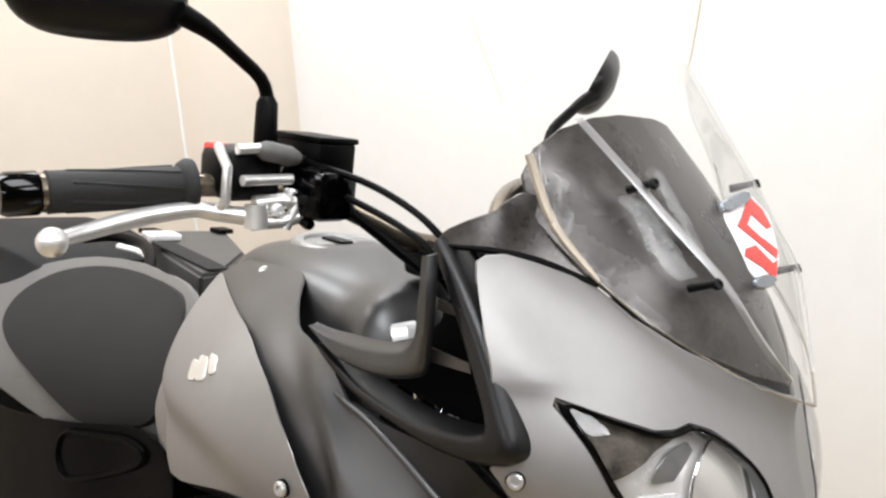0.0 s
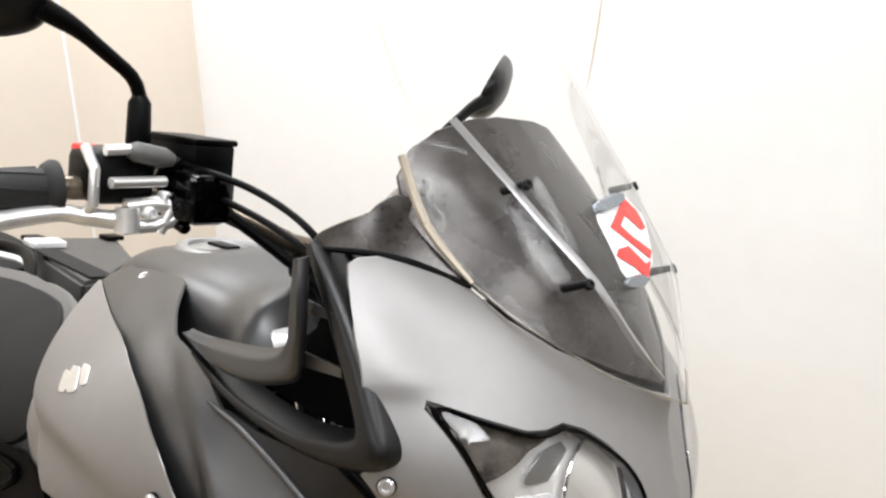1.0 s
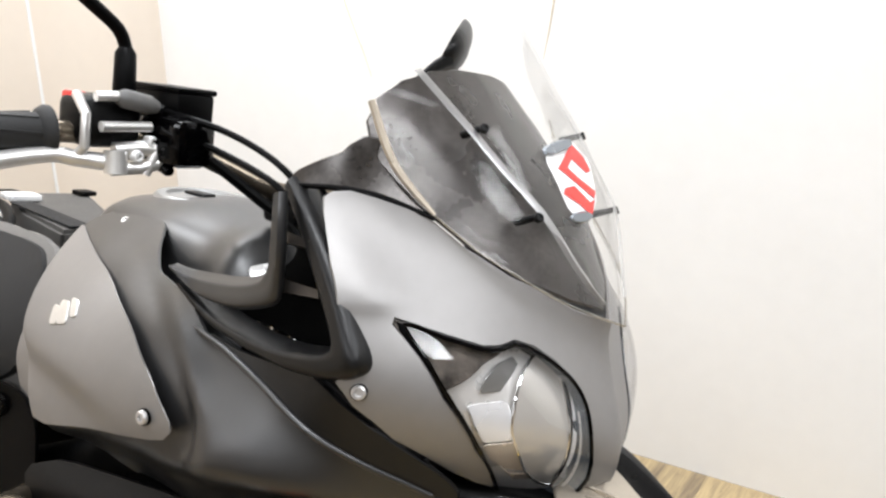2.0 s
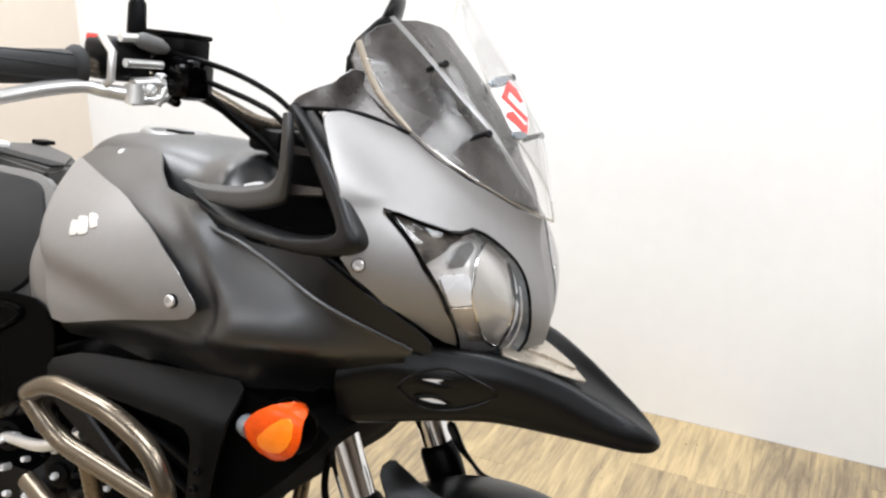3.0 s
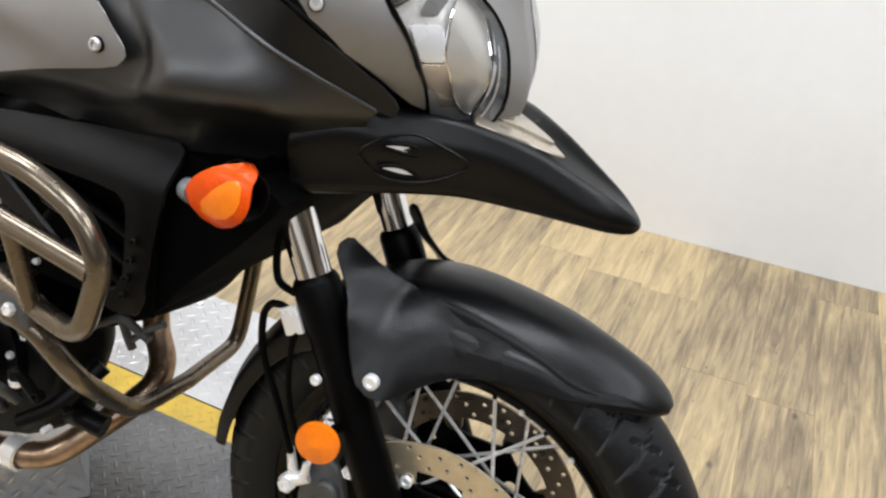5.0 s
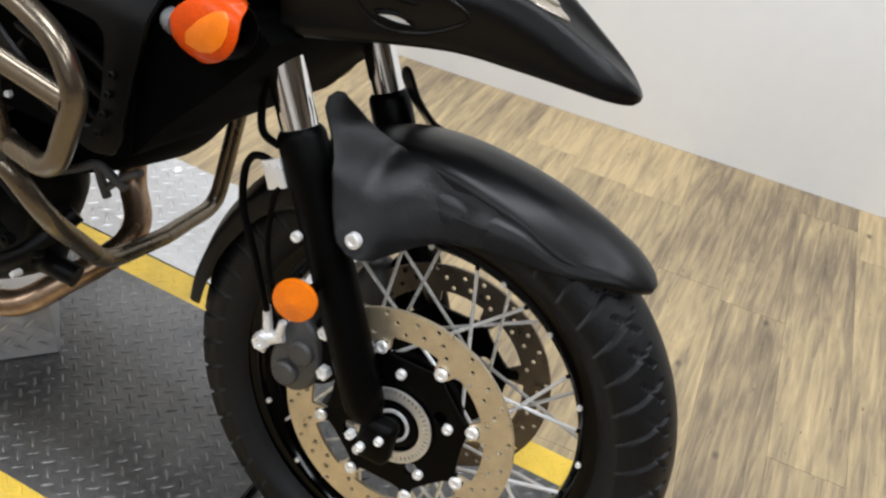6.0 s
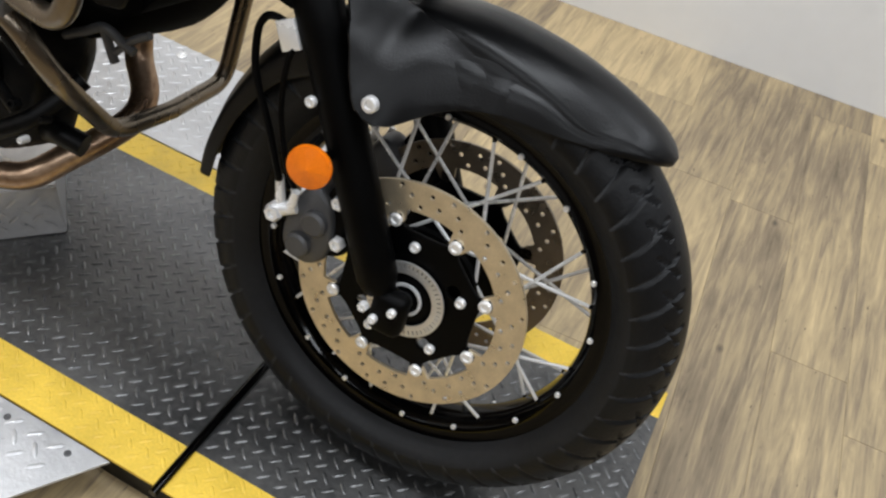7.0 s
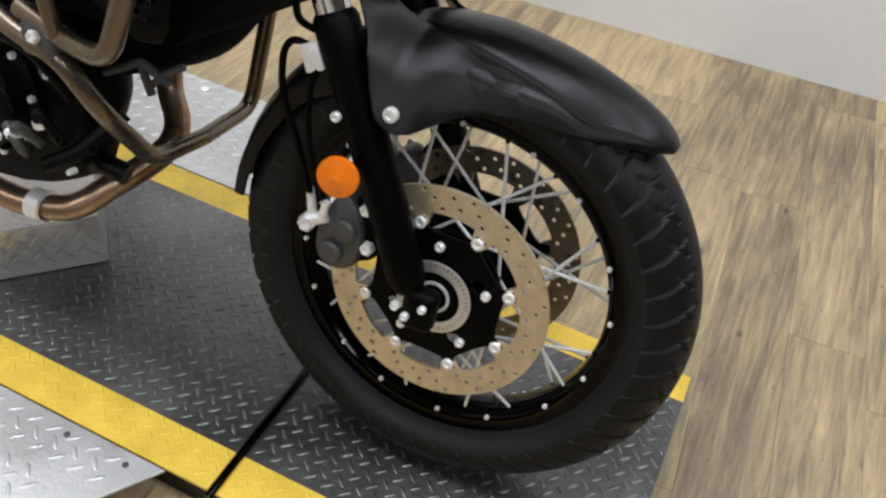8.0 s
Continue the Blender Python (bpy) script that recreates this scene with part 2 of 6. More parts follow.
def lathe(name, profile, mat, parent, label="", seg=64, m=None, closed=True, sweep=360.0, start=0.0):
    v, f = lathe_mesh(profile, seg, closed, sweep, start)
    bm = bmesh.new()
    bv = [bm.verts.new(q) for q in v]
    for q in f:
        if len(set(q)) == 4:
            bm.faces.new([bv[i] for i in q])
    if not full_turn(sweep) and closed:
        n = len(profile)
        bm.faces.new(bv[:n])
        bm.faces.new(bv[-n:])
    bmesh.ops.remove_doubles(bm, verts=bm.verts, dist=1e-6)
    return part(name, bm, mat, parent, label, m)


def full_turn(sweep):
    return abs(sweep - 360) < 1e-6


def plate(name, loops, depth, mat, parent, label="", m=None, bevel=0.0):
    """A flat plate from outlines in x, y (inner loops are holes), depth thick in z, with eased edges."""
    cu = bpy.data.curves.new(name, "CURVE")
    cu.dimensions, cu.fill_mode, cu.extrude, cu.bevel_depth = "2D", "BOTH", depth / 2 - bevel, bevel
    cu.bevel_resolution = 1
    for loop in loops:
        sp = cu.splines.new("POLY")
        sp.points.add(len(loop) - 1)
        for q, w in zip(sp.points, loop):
            q.co = (w[0], w[1], 0, 1)
        sp.use_cyclic_u = True
    tmp = bpy.data.objects.new(name, cu)
    me = bpy.data.meshes.new_from_object(tmp)
    bpy.data.objects.remove(tmp)
    bpy.data.curves.remove(cu)
    me.materials.clear()
    shaded(me, mat)
    sharpen(me, 30)
    return link(name, me, parent, label, m)


def ring(cx, cy, r, n=32, a0=0.0, a1=360.0):
    full = abs(a1 - a0) >= 360
    return [(cx + r * math.cos(radians(a0 + (a1 - a0) * k / (n if full else n - 1))), cy + r * math.sin(radians(a0 + (a1 - a0) * k / (n if full else n - 1)))) for k in range(n)]


def box_bm(sx, sy, sz, bevel=0.0, seg=2):
    bm = bmesh.new()
    bmesh.ops.create_cube(bm, size=1)
    for v in bm.verts:
        v.co = (v.co.x * sx, v.co.y * sy, v.co.z * sz)
    if bevel:
        bmesh.ops.bevel(bm, geom=bm.edges[:], offset=bevel, segments=seg, affect="EDGES", profile=0.5)
    return bm


def box(name, lo, hi, mat, parent=None, label="", bevel=0.0):
    lo, hi = np.array(lo, float), np.array(hi, float)
    bm = box_bm(*(hi - lo), bevel)
    for v in bm.verts:
        v.co += Vector((lo + hi) / 2)
    return part(name, bm, mat, parent, label)


class Sheet:
    """A smooth height field through a few control places: (a, b) -> height."""

    def __init__(self, rows, stiff=1e-4):
        q = np.array(rows, float)
        self.p = q[:, :2]
        n = len(q)
        k = self.kernel(np.linalg.norm(self.p[:, None] - self.p[None], axis=2)) + stiff * np.eye(n)
        one = np.c_[np.ones(n), self.p]
        a = np.block([[k, one], [one.T, np.zeros((3, 3))]])
        self.w = np.linalg.solve(a, np.r_[q[:, 2], 0, 0, 0])

    @staticmethod
    def kernel(r):
        r = r * 10
        return np.where(r > 1e-9, r * r * np.log(r + 1e-12), 0) * 0.01

    def __call__(self, a, b):
        r = np.hypot(self.p[:, 0] - a, self.p[:, 1] - b)
        n = len(self.p)
        return float(self.kernel(r) @ self.w[:n] + self.w[n] + self.w[n + 1] * a + self.w[n + 2] * b)


class Form:
    """A smooth moulded height field: a polynomial in (a, b) of a low degree that keeps near its control places."""

    def __init__(self, rows, degree=3):
        q = np.array(rows, float)
        self.mid, self.d = q[:, :2].mean(0), degree
        g = np.array([self.terms(a, b) for a, b in q[:, :2]])
        n = g.shape[1]
        self.w = np.linalg.solve(g.T @ g + 1e-5 * np.eye(n), g.T @ q[:, 2])

    def terms(self, a, b):
        a, b = (a - self.mid[0]) / 0.15, (b - self.mid[1]) / 0.15
        return [a ** i * b ** j for i in range(self.d + 1) for j in range(self.d + 1 - i)]

    def __call__(self, a, b):
        return float(np.dot(self.terms(a, b), self.w))


def panel(name, outline, place, mat, parent, label="", thick=0.003, step=0.012, holes=()):
    """A curved panel: an outline in two coordinates, cut fine, laid into space by place(a, b), and given thickness with a rolled edge."""
    def walk_round(loop):
        out = []
        for p, q in zip(loop, [*loop[1:], loop[0]]):
            p, q = np.array(p[:2], float), np.array(q[:2], float)
            n = max(1, int(np.hypot(*(q - p)) / (step * 0.7) + 0.5))
            out += [p + (q - p) * k / n for k in range(n)]
        keep = [out[0]]
        for p in out[1:]:
            if np.hypot(*(p - keep[-1])) > step * 0.12:
                keep.append(p)
        return np.array(keep)

    def inside(pts, loop):
        x, y = pts[:, 0], pts[:, 1]
        res = np.zeros(len(pts), bool)
        for p, q in zip(loop, np.roll(loop, -1, axis=0)):
            hit = (p[1] > y) != (q[1] > y)
            with np.errstate(divide="ignore", invalid="ignore"):
                xs = (q[0] - p[0]) * (y - p[1]) / (q[1] - p[1]) + p[0]
            res ^= hit & (x < xs)
        return res

    loops = [walk_round(lp) for lp in (outline, *holes)]
    lo, hi = loops[0].min(0), loops[0].max(0)
    grid = np.array([(lo[0] + (i + 0.5 * (j % 2)) * step, lo[1] + j * step * 0.87) for i in range(int((hi[0] - lo[0]) / step) + 2) for j in range(int((hi[1] - lo[1]) / step / 0.87) + 2)])
    ok = inside(grid, loops[0])
    for lp in loops[1:]:
        ok &= ~inside(grid, lp)
    grid = grid[ok]
    rimpts = np.vstack(loops)
    if len(grid):
        grid = grid[np.array([np.hypot(*(rimpts - g).T).min() > step * 0.55 for g in grid])]
    pts = [Vector(p) for p in rimpts] + [Vector(p) for p in grid]
    edges, n0 = [], 0
    for lp in loops:
        edges += [(n0 + k, n0 + (k + 1) % len(lp)) for k in range(len(lp))]
        n0 += len(lp)
    co, _, tris, *_ = delaunay_2d_cdt(pts, edges, [], 0, 1e-6)
    mids = np.array([np.mean([co[i][:] for i in tri], axis=0) for tri in tris])
    ok = inside(mids, loops[0])
    for lp in loops[1:]:
        ok &= ~inside(mids, lp)
    bm = bmesh.new()
    bv = [bm.verts.new((c[0], c[1], 0)) for c in co]
    for tri, good in zip(tris, ok):
        if good:
            bm.faces.new([bv[i] for i in tri])
    for v in [v for v in bm.verts if not v.link_faces]:
        bm.verts.remove(v)
    kept = bm.copy()
    bm.free()
    bm = kept
    bmesh.ops.recalc_face_normals(bm, faces=bm.faces)
    bm.normal_update()
    if sum(f.normal.z for f in bm.faces) < 0:
        bmesh.ops.reverse_faces(bm, faces=bm.faces)
    def slope(a, b, h=0.0015):
        p, q, r, t = (np.array(place(*w)) for w in ((a - h, b), (a + h, b), (a, b - h), (a, b + h)))
        n = np.cross(q - p, t - r)
        return Vector(n / (np.linalg.norm(n) + 1e-12))
    bm.verts.index_update()
    true_normal = [slope(v.co.x, v.co.y) for v in bm.verts]
    for v in bm.verts:
        v.co = Vector(place(v.co.x, v.co.y))
    core = Vector((-0.5, 0, 0.85))          # panels face away from the middle of the motorcycle
    if sum(n.dot(v.co - core) for n, v in zip(true_normal, bm.verts)) < 0:
        true_normal = [-n for n in true_normal]
    bm.normal_update()
    if sum(f.normal.dot(true_normal[f.verts[0].index]) for f in bm.faces) < 0:
        bmesh.ops.reverse_faces(bm, faces=bm.faces)
        bm.normal_update()
    outer = bm.faces[:]
    n_outer = len(outer)
    back, mid = {}, {}
    bm.verts.index_update()
    nor = {v: true_normal[v.index] for v in bm.verts}
    rim = [e for e in bm.edges if len(e.link_faces) == 1]
    outs = {}
    for e in rim:
        f = e.link_faces[0]
        away = (e.verts[0].co + e.verts[1].co) / 2 - f.calc_center_median()
        d = (e.verts[1].co - e.verts[0].co).normalized()
        away = (away - d * away.dot(d))
        away = away - f.normal * away.dot(f.normal)
        for v in e.verts:
            outs[v] = outs.get(v, Vector()) + away.normalized()
    vs = bm.verts[:]
    for v in vs:
        back[v] = bm.verts.new(v.co - nor[v] * thick)
    for v, aw in outs.items():
        mid[v] = bm.verts.new(v.co - nor[v] * thick * 0.5 + aw.normalized() * thick * 0.4)
    for f in outer:
        bm.faces.new([back[v] for v in reversed(f.verts)])
    for e in rim:
        a, b = e.verts
        lp = e.link_loops[0]
        if lp.vert is not a:
            a, b = b, a
        e.smooth = False
        bm.faces.new([b, a, mid[a], mid[b]])
        bm.faces.new([mid[b], mid[a], back[a], back[b]])
    me = bpy.data.meshes.new(name)
    bm.to_mesh(me)
    bm.free()
    shaded(me, mat)
    sharpen(me, 75)
    split = [c.vector.copy() for c in me.corner_normals]
    for f in me.polygons[:n_outer]:
        for k in f.loop_indices:
            split[k] = true_normal[me.loops[k].vertex_index]
    me.normals_split_custom_set(split)
    return link(name, me, parent, label)


def loft(name, sections, mat, parent, label="", per=(4, 4), closed=True, caps=True, sharp=60):
    """A skin over cross sections that all have the same number of points."""
    s = np.array(sections, float)
    s = np.array([spline(sec, per[1], closed) for sec in s])
    s = np.stack([spline(s[:, k], per[0]) for k in range(s.shape[1])], 1)
    n, m_ = s.shape[:2]
    bm = bmesh.new()
    g = [[bm.verts.new(s[i, k]) for k in range(m_)] for i in range(n)]
    for i in range(n - 1):
        for k in range(m_ if closed else m_ - 1):
            j = (k + 1) % m_
            bm.faces.new((g[i][k], g[i][j], g[i + 1][j], g[i + 1][k]))
    if caps and closed:
        bm.faces.new(g[0])
        bm.faces.new(g[-1])
    bmesh.ops.remove_doubles(bm, verts=bm.verts, dist=1e-5)
    return part(name, bm, mat, parent, label, None, sharp)


def bolt(name, at, axis, r, h, mat, parent, label="", hexa=False):
    """A round or hexagonal bolt head with a recess, its axis along a direction."""
    q = Vector(axis).normalized().to_track_quat("Y", "Z").to_matrix().to_4x4()
    prof = [(0, h * 0.55), (r * 0.45, h * 0.55), (r * 0.5, h), (r * 0.8, h), (r, h * 0.7), (r, -h * 0.4), (0, -h * 0.4)]
    return lathe(name, prof, mat, parent, label, 6 if hexa else 14, Matrix.Translation(at) @ q, closed=False)


# ---------------------------------------------------------------- the room
def wood_material():
    m = bpy.data.materials.new("vinyl_wood_planks")
    m.use_nodes = True
    nt = m.node_tree
    b = nt.nodes["Principled BSDF"]
    N = nt.nodes.new
    geo = N("ShaderNodeNewGeometry")
    info = N("ShaderNodeObjectInfo")
    shift = N("ShaderNodeVectorMath")
    shift.operation = "MULTIPLY_ADD"
    shift.inputs[1].default_value = (3.1, 7.7, 5.3)
    comb = N("ShaderNodeCombineXYZ")
    for k in range(3):
        nt.links.new(info.outputs["Random"], comb.inputs[k])
    nt.links.new(comb.outputs[0], shift.inputs[0])
    nt.links.new(geo.outputs["Position"], shift.inputs[2])
    def stretched(scale, detail, rough, bend):
        mp = N("ShaderNodeMapping")
        mp.inputs["Scale"].default_value = scale
        nt.links.new(shift.outputs[0], mp.inputs["Vector"])
        tex = N("ShaderNodeTexNoise")
        tex.inputs["Scale"].default_value = 1.0
        tex.inputs["Detail"].default_value = detail
        tex.inputs["Roughness"].default_value = rough
        tex.inputs["Distortion"].default_value = bend
        nt.links.new(mp.outputs[0], tex.inputs["Vector"])
        return tex

    n1 = stretched((85, 5.5, 1), 5, 0.62, 0.9)          # fine grain
    patch_tex = stretched((24, 2.4, 1), 8, 0.70, 1.5)  # ragged light and dark figure along the grain
    cloud = stretched((2.6, 1.5, 1), 4, 0.55, 0.4)     # broad tone
    fleck = stretched((150, 40, 1), 2, 0.5, 0.3)       # small dark specks
    fk = N("ShaderNodeMapRange")
    fk.inputs["From Min"].default_value, fk.inputs["From Max"].default_value = 0.235, 0.29
    nt.links.new(fleck.outputs[0], fk.inputs["Value"])
    knots = N("ShaderNodeTexVoronoi")
    knots.inputs["Scale"].default_value = 6.0
    km = N("ShaderNodeMapping")
    km.inputs["Scale"].default_value = (1.3, 0.8, 1)
    nt.links.new(shift.outputs[0], km.inputs["Vector"])
    nt.links.new(km.outputs[0], knots.inputs["Vector"])
    kr = N("ShaderNodeMapRange")
    kr.inputs["From Min"].default_value, kr.inputs["From Max"].default_value = 0.02, 0.075
    nt.links.new(knots.outputs["Distance"], kr.inputs["Value"])

    def weigh(sock, w, prev=None):
        x = N("ShaderNodeMath")
        x.operation = "MULTIPLY_ADD"
        x.inputs[1].default_value = w
        nt.links.new(sock, x.inputs[0])
        if prev is None:
            x.inputs[2].default_value = 0
        else:
            nt.links.new(prev, x.inputs[2])
        return x.outputs[0]

    s = weigh(n1.outputs[0], 0.27)
    s = weigh(patch_tex.outputs[0], 0.37, s)
    s = weigh(cloud.outputs[0], 0.26, s)
    s = weigh(info.outputs["Random"], 0.08, s)
    ramp = N("ShaderNodeValToRGB")
    el = ramp.color_ramp.elements
    el[0].position, el[0].color = 0.345, (0.115, 0.086, 0.053, 1)
    el[1].position, el[1].color = 0.60, (0.52, 0.395, 0.215, 1)
    mid = el.new(0.435)
    mid.color = (0.225, 0.172, 0.108, 1)
    mid = el.new(0.50)
    mid.color = (0.345, 0.265, 0.150, 1)
    nt.links.new(s, ramp.inputs[0])
    km2 = N("ShaderNodeMix")
    km2.data_type = "RGBA"
    km2.inputs["A"].default_value = (0.10, 0.075, 0.05, 1)
    both = N("ShaderNodeMath")
    both.operation = "MULTIPLY"
    nt.links.new(kr.outputs[0], both.inputs[0])
    nt.links.new(fk.outputs[0], both.inputs[1])
    nt.links.new(both.outputs[0], km2.inputs["Factor"])
    nt.links.new(ramp.outputs[0], km2.inputs["B"])
    nt.links.new(km2.outputs["Result"], b.inputs["Base Color"])
    b.inputs["Roughness"].default_value = 0.42
    bp = N("ShaderNodeBump")
    bp.inputs["Strength"].default_value = 0.12
    bp.inputs["Distance"].default_value = 0.002
    nt.links.new(n1.outputs[0], bp.inputs["Height"])
    nt.links.new(bp.outputs[0], b.inputs["Normal"])
    return m


WOOD = wood_material()
SUB = material("dark_subfloor", (0.12, 0.09, 0.06), 0.8, 0, 0.2, 3)
TURN_WALL = 3.85            # degrees by which the back wall is turned from the lift
wall_frame = pose(0, 1.636, 0, 0, 0, TURN_WALL)

floor = box("floor", (-3.2, -5.2, -0.06), (5.2, 2.4, -0.004), SUB)
tagged(floor, "wood-look vinyl plank floor, light brown and worn", "floor", kind="structure")
wall_north = box("wall_north", (-2.25, 0, 0), (4.4, 0.12, 3.0), WALL)
wall_north.matrix_basis = wall_frame
tagged(wall_north, "smooth white painted wall of the showroom", "wall", kind="structure")
wall_west = box("wall_west", (-2.37, -6.2, 0), (-2.25, 0.0, 3.0), WALL2)
wall_west.matrix_basis = wall_frame
tagged(wall_west, "cream painted side wall", "wall", kind="structure")
pier = box("pier", (-2.25, -1.9, 0), (-2.17, -0.536, 3.0), WALL2, bevel=0.004)
pier.matrix_basis = wall_frame
tagged(pier, "cream painted wall pier standing proud of the side wall", "pier", kind="structure")
# thin white strip added to paint the pier's brighter edge
corner_trim = box("corner_trim", (-2.174, -0.544, 0), (-2.1675, -0.534, 3.0), WALL, bevel=0.002)
corner_trim.matrix_basis = wall_frame
tagged(corner_trim, "white strip painting the bright edge of the pier", "trim", kind="structure")
# walls and ceiling out of view, toned to shape reflections on the motorcycle
wall_east = box("wall_east", (4.4, -6.2, 0), (4.52, 0.12, 3.0), DUSK)
wall_east.matrix_basis = wall_frame
tagged(wall_east, "unseen wall, dark brown for reflections in the cowl", "wall", kind="structure")
wall_south = box("wall_south", (-2.37, -6.32, 0), (4.52, -6.2, 3.0), REST)
wall_south.matrix_basis = wall_frame
tagged(wall_south, "unseen pale wall behind the camera, toned for reflections", "wall", kind="structure")
# unseen dark base, added so that surfaces facing down reflect something dark
dado = box("dado", (-2.25, -6.2, 0), (4.4, -6.18, 1.25), DUSK)
dado.matrix_basis = wall_frame
tagged(dado, "unseen dark wall base added to darken low reflections", "wall panel", kind="structure")
ceiling = box("ceiling", (-3.2, -5.0, 3.0), (5.2, 2.4, 3.1), CEIL)
tagged(ceiling, "unseen ceiling, kept grey for darker reflections", "ceiling", kind="structure")

# hairline cracks that run down the white wall paint
CRACK = material("yellowed_crack_filler", (0.70, 0.62, 0.50), 0.6, 0, 0.1, 30)
for k, path in enumerate(([(-1.49, 1.26), (-1.475, 1.212), (-1.446, 1.142), (-1.414, 1.071), (-1.387, 1.0)], [(-0.805, 1.36), (-0.812, 1.29), (-0.82, 1.225), (-0.83, 1.157), (-0.842, 1.09)])):
    pts = [(x, -0.0005, z) for x, z in path]
    c = tube("wall_crack", spline(pts, 5), [0.0012, 0.003, 0.0022, 0.0008], CRACK, wall_north, "yellowed repair line in the wall paint", 6)

# ---------------------------------------------------------------- the lift
lift = new("motorcycle_lift")
tagged(lift, "low motorcycle lift with black checker plate deck and yellow edges", "lift")
NEAR0, NEAR1, FAR0, FAR1 = -0.226, -0.153, 0.295, 0.356
X0, X1, GAP = -2.1, 0.365, -0.222


def lugs(name, x0, x1, y0, y1, z, mat, parent, pitch=0.0212, m=None):
    """The raised lugs of checker plate: short lens-shaped ridges laid alternately lengthwise and crosswise."""
    verts, faces = [], []
    L, Wd, Ht = 0.0119 * pitch / 0.0212, 0.0027 * pitch / 0.0212, 0.0017
    shape = [(-L, 0, 0), (-L * 0.5, Wd, 0), (L * 0.5, Wd, 0), (L, 0, 0), (L * 0.5, -Wd, 0), (-L * 0.5, -Wd, 0), (-L * 0.6, 0, Ht), (L * 0.6, 0, Ht)]
    quads = [(0, 6, 1), (1, 6, 7, 2), (2, 7, 3), (3, 7, 4), (4, 7, 6, 5), (5, 6, 0)]
    p = pitch / math.sqrt(2)
    n0 = int(max(x1 - x0, y1 - y0) / p) + 2
    for i in range(0, 2 * n0):
        for j in range(-n0, n0):
            x, y = x0 + (i - j) * p, y0 + (i + j) * p + 0.004
            if min(x - x0, x1 - x) < 0.006 or min(y - y0, y1 - y) < 0.006:
                continue
            a = radians(45 if (i + j) % 2 else -45)
            c, s = math.cos(a), math.sin(a)
            n = len(verts)
            verts += [(x + c * u - s * v, y + s * u + c * v, z + w) for u, v, w in shape]
            faces += [tuple(n + k for k in reversed(q)) for q in quads]
    ob = raw(name, verts, faces, mat, parent, "", m, 0)
    ob["kind"] = "stuff"
    return ob


T = 0.005
deck = box("deck_plate", (X0, NEAR1, DECK - T), (GAP - 0.004, FAR0, DECK), CHECK, lift, "black painted checker plate")
tip = box("front_plate", (GAP + 0.004, NEAR1, DECK - T), (X1, FAR0, DECK), CHECK, lift, "black painted checker plate")
for name, y0, y1 in (("near_stripe", NEAR0, NEAR1), ("far_stripe", FAR0, FAR1)):
    a = box("yellow_edge_strip", (X0, y0, DECK - T), (GAP - 0.004, y1, DECK), YELLOW, lift, "yellow painted edge of the deck")
    b = box("yellow_edge_strip", (GAP + 0.004, y0, DECK - T), (X1, y1, DECK), YELLOW, lift, "yellow painted edge of the deck")
    lugs("edge_lug_field", X0 + 1.2, GAP - 0.006, y0, y1, DECK, YELLOW, a)
    lugs("edge_lug_field", GAP + 0.006, X1, y0, y1, DECK, YELLOW, b)
lugs("deck_lug_field", X0 + 1.0, GAP - 0.006, NEAR1, FAR0, DECK, LUG, deck)
lugs("deck_lug_field", GAP + 0.006, X1, NEAR1, FAR0, DECK, LUG, tip)
box("side_rail", (X0, NEAR0 + 0.01, 0.0), (X1 - 0.02, NEAR0 + 0.05, DECK - T), DARK, lift)
box("side_rail", (X0, FAR1 - 0.05, 0.0), (X1 - 0.02, FAR1 - 0.01, DECK - T), DARK, lift)
box("front_skirt", (X1 - 0.012, NEAR0 + 0.05, 0.0), (X1 - 0.001, FAR1 - 0.05, DECK - T), DARK, lift)
tube("hinge_rod", [(GAP, NEAR0 - 0.012, DECK + 0.003), (GAP, 0.06, DECK + 0.002), (GAP, FAR1, DECK + 0.001)], 0.0068, GLOSS, lift, "black hinge rod across the deck")
box("hinge_bed", (GAP - 0.012, NEAR0, DECK - 0.014), (GAP + 0.012, FAR1, DECK - 0.0055), DARK, lift)

wing_far = new("lift_side_wing")
tagged(wing_far, "bare metal checker plate side wing of the lift", "lift wing", "lift wings")
w = box("wing_plate", (X0, FAR1 + 0.004, DECK - T), (-0.34, 0.652, DECK), SILVER, wing_far)
lugs("wing_lug_field", -1.5, -0.34, FAR1 + 0.004, 0.652, DECK, SILVER, w, 0.0265)
for x in (-1.3, -0.86, -0.44):
    box("wing_leg", (x - 0.02, 0.60, 0.0), (x + 0.02, 0.64, DECK - T), DARK, wing_far)
    bolt("wing_bolt", (x, 0.62, DECK), (0, 0, 1), 0.011, 0.003, STEEL, wing_far)
wing_near = new("lift_side_wing")
tagged(wing_near, "bare metal checker plate side wing of the lift", "lift wing", "lift wings")
w = plate("wing_plate", [[(X0, -0.53), (-0.50, -0.53), (-0.305, NEAR0 - 0.004), (X0, NEAR0 - 0.004)]], T, SILVER, wing_near, "", Matrix.Translation((0, 0, DECK - T / 2)), 0.0006)
lugs("wing_lug_field", -1.0, -0.36, -0.31, NEAR0 - 0.004, DECK - (DECK - T / 2), SILVER, w, 0.0265)
lugs("wing_lug_field", -1.0, -0.44, -0.44, -0.31, DECK - (DECK - T / 2), SILVER, w, 0.0265)
for x, y in ((-0.36, -0.25), (-0.47, -0.25)):
    bolt("wing_bolt", (x, y, DECK), (0, 0, 1), 0.0052, 0.002, CALIPER, wing_near, "dark countersunk bolt")
for x in (-1.3, -0.86, -0.40):
    box("wing_leg", (x - 0.02, -0.51, 0.0), (x + 0.02, -0.47, DECK - T), DARK, wing_near)

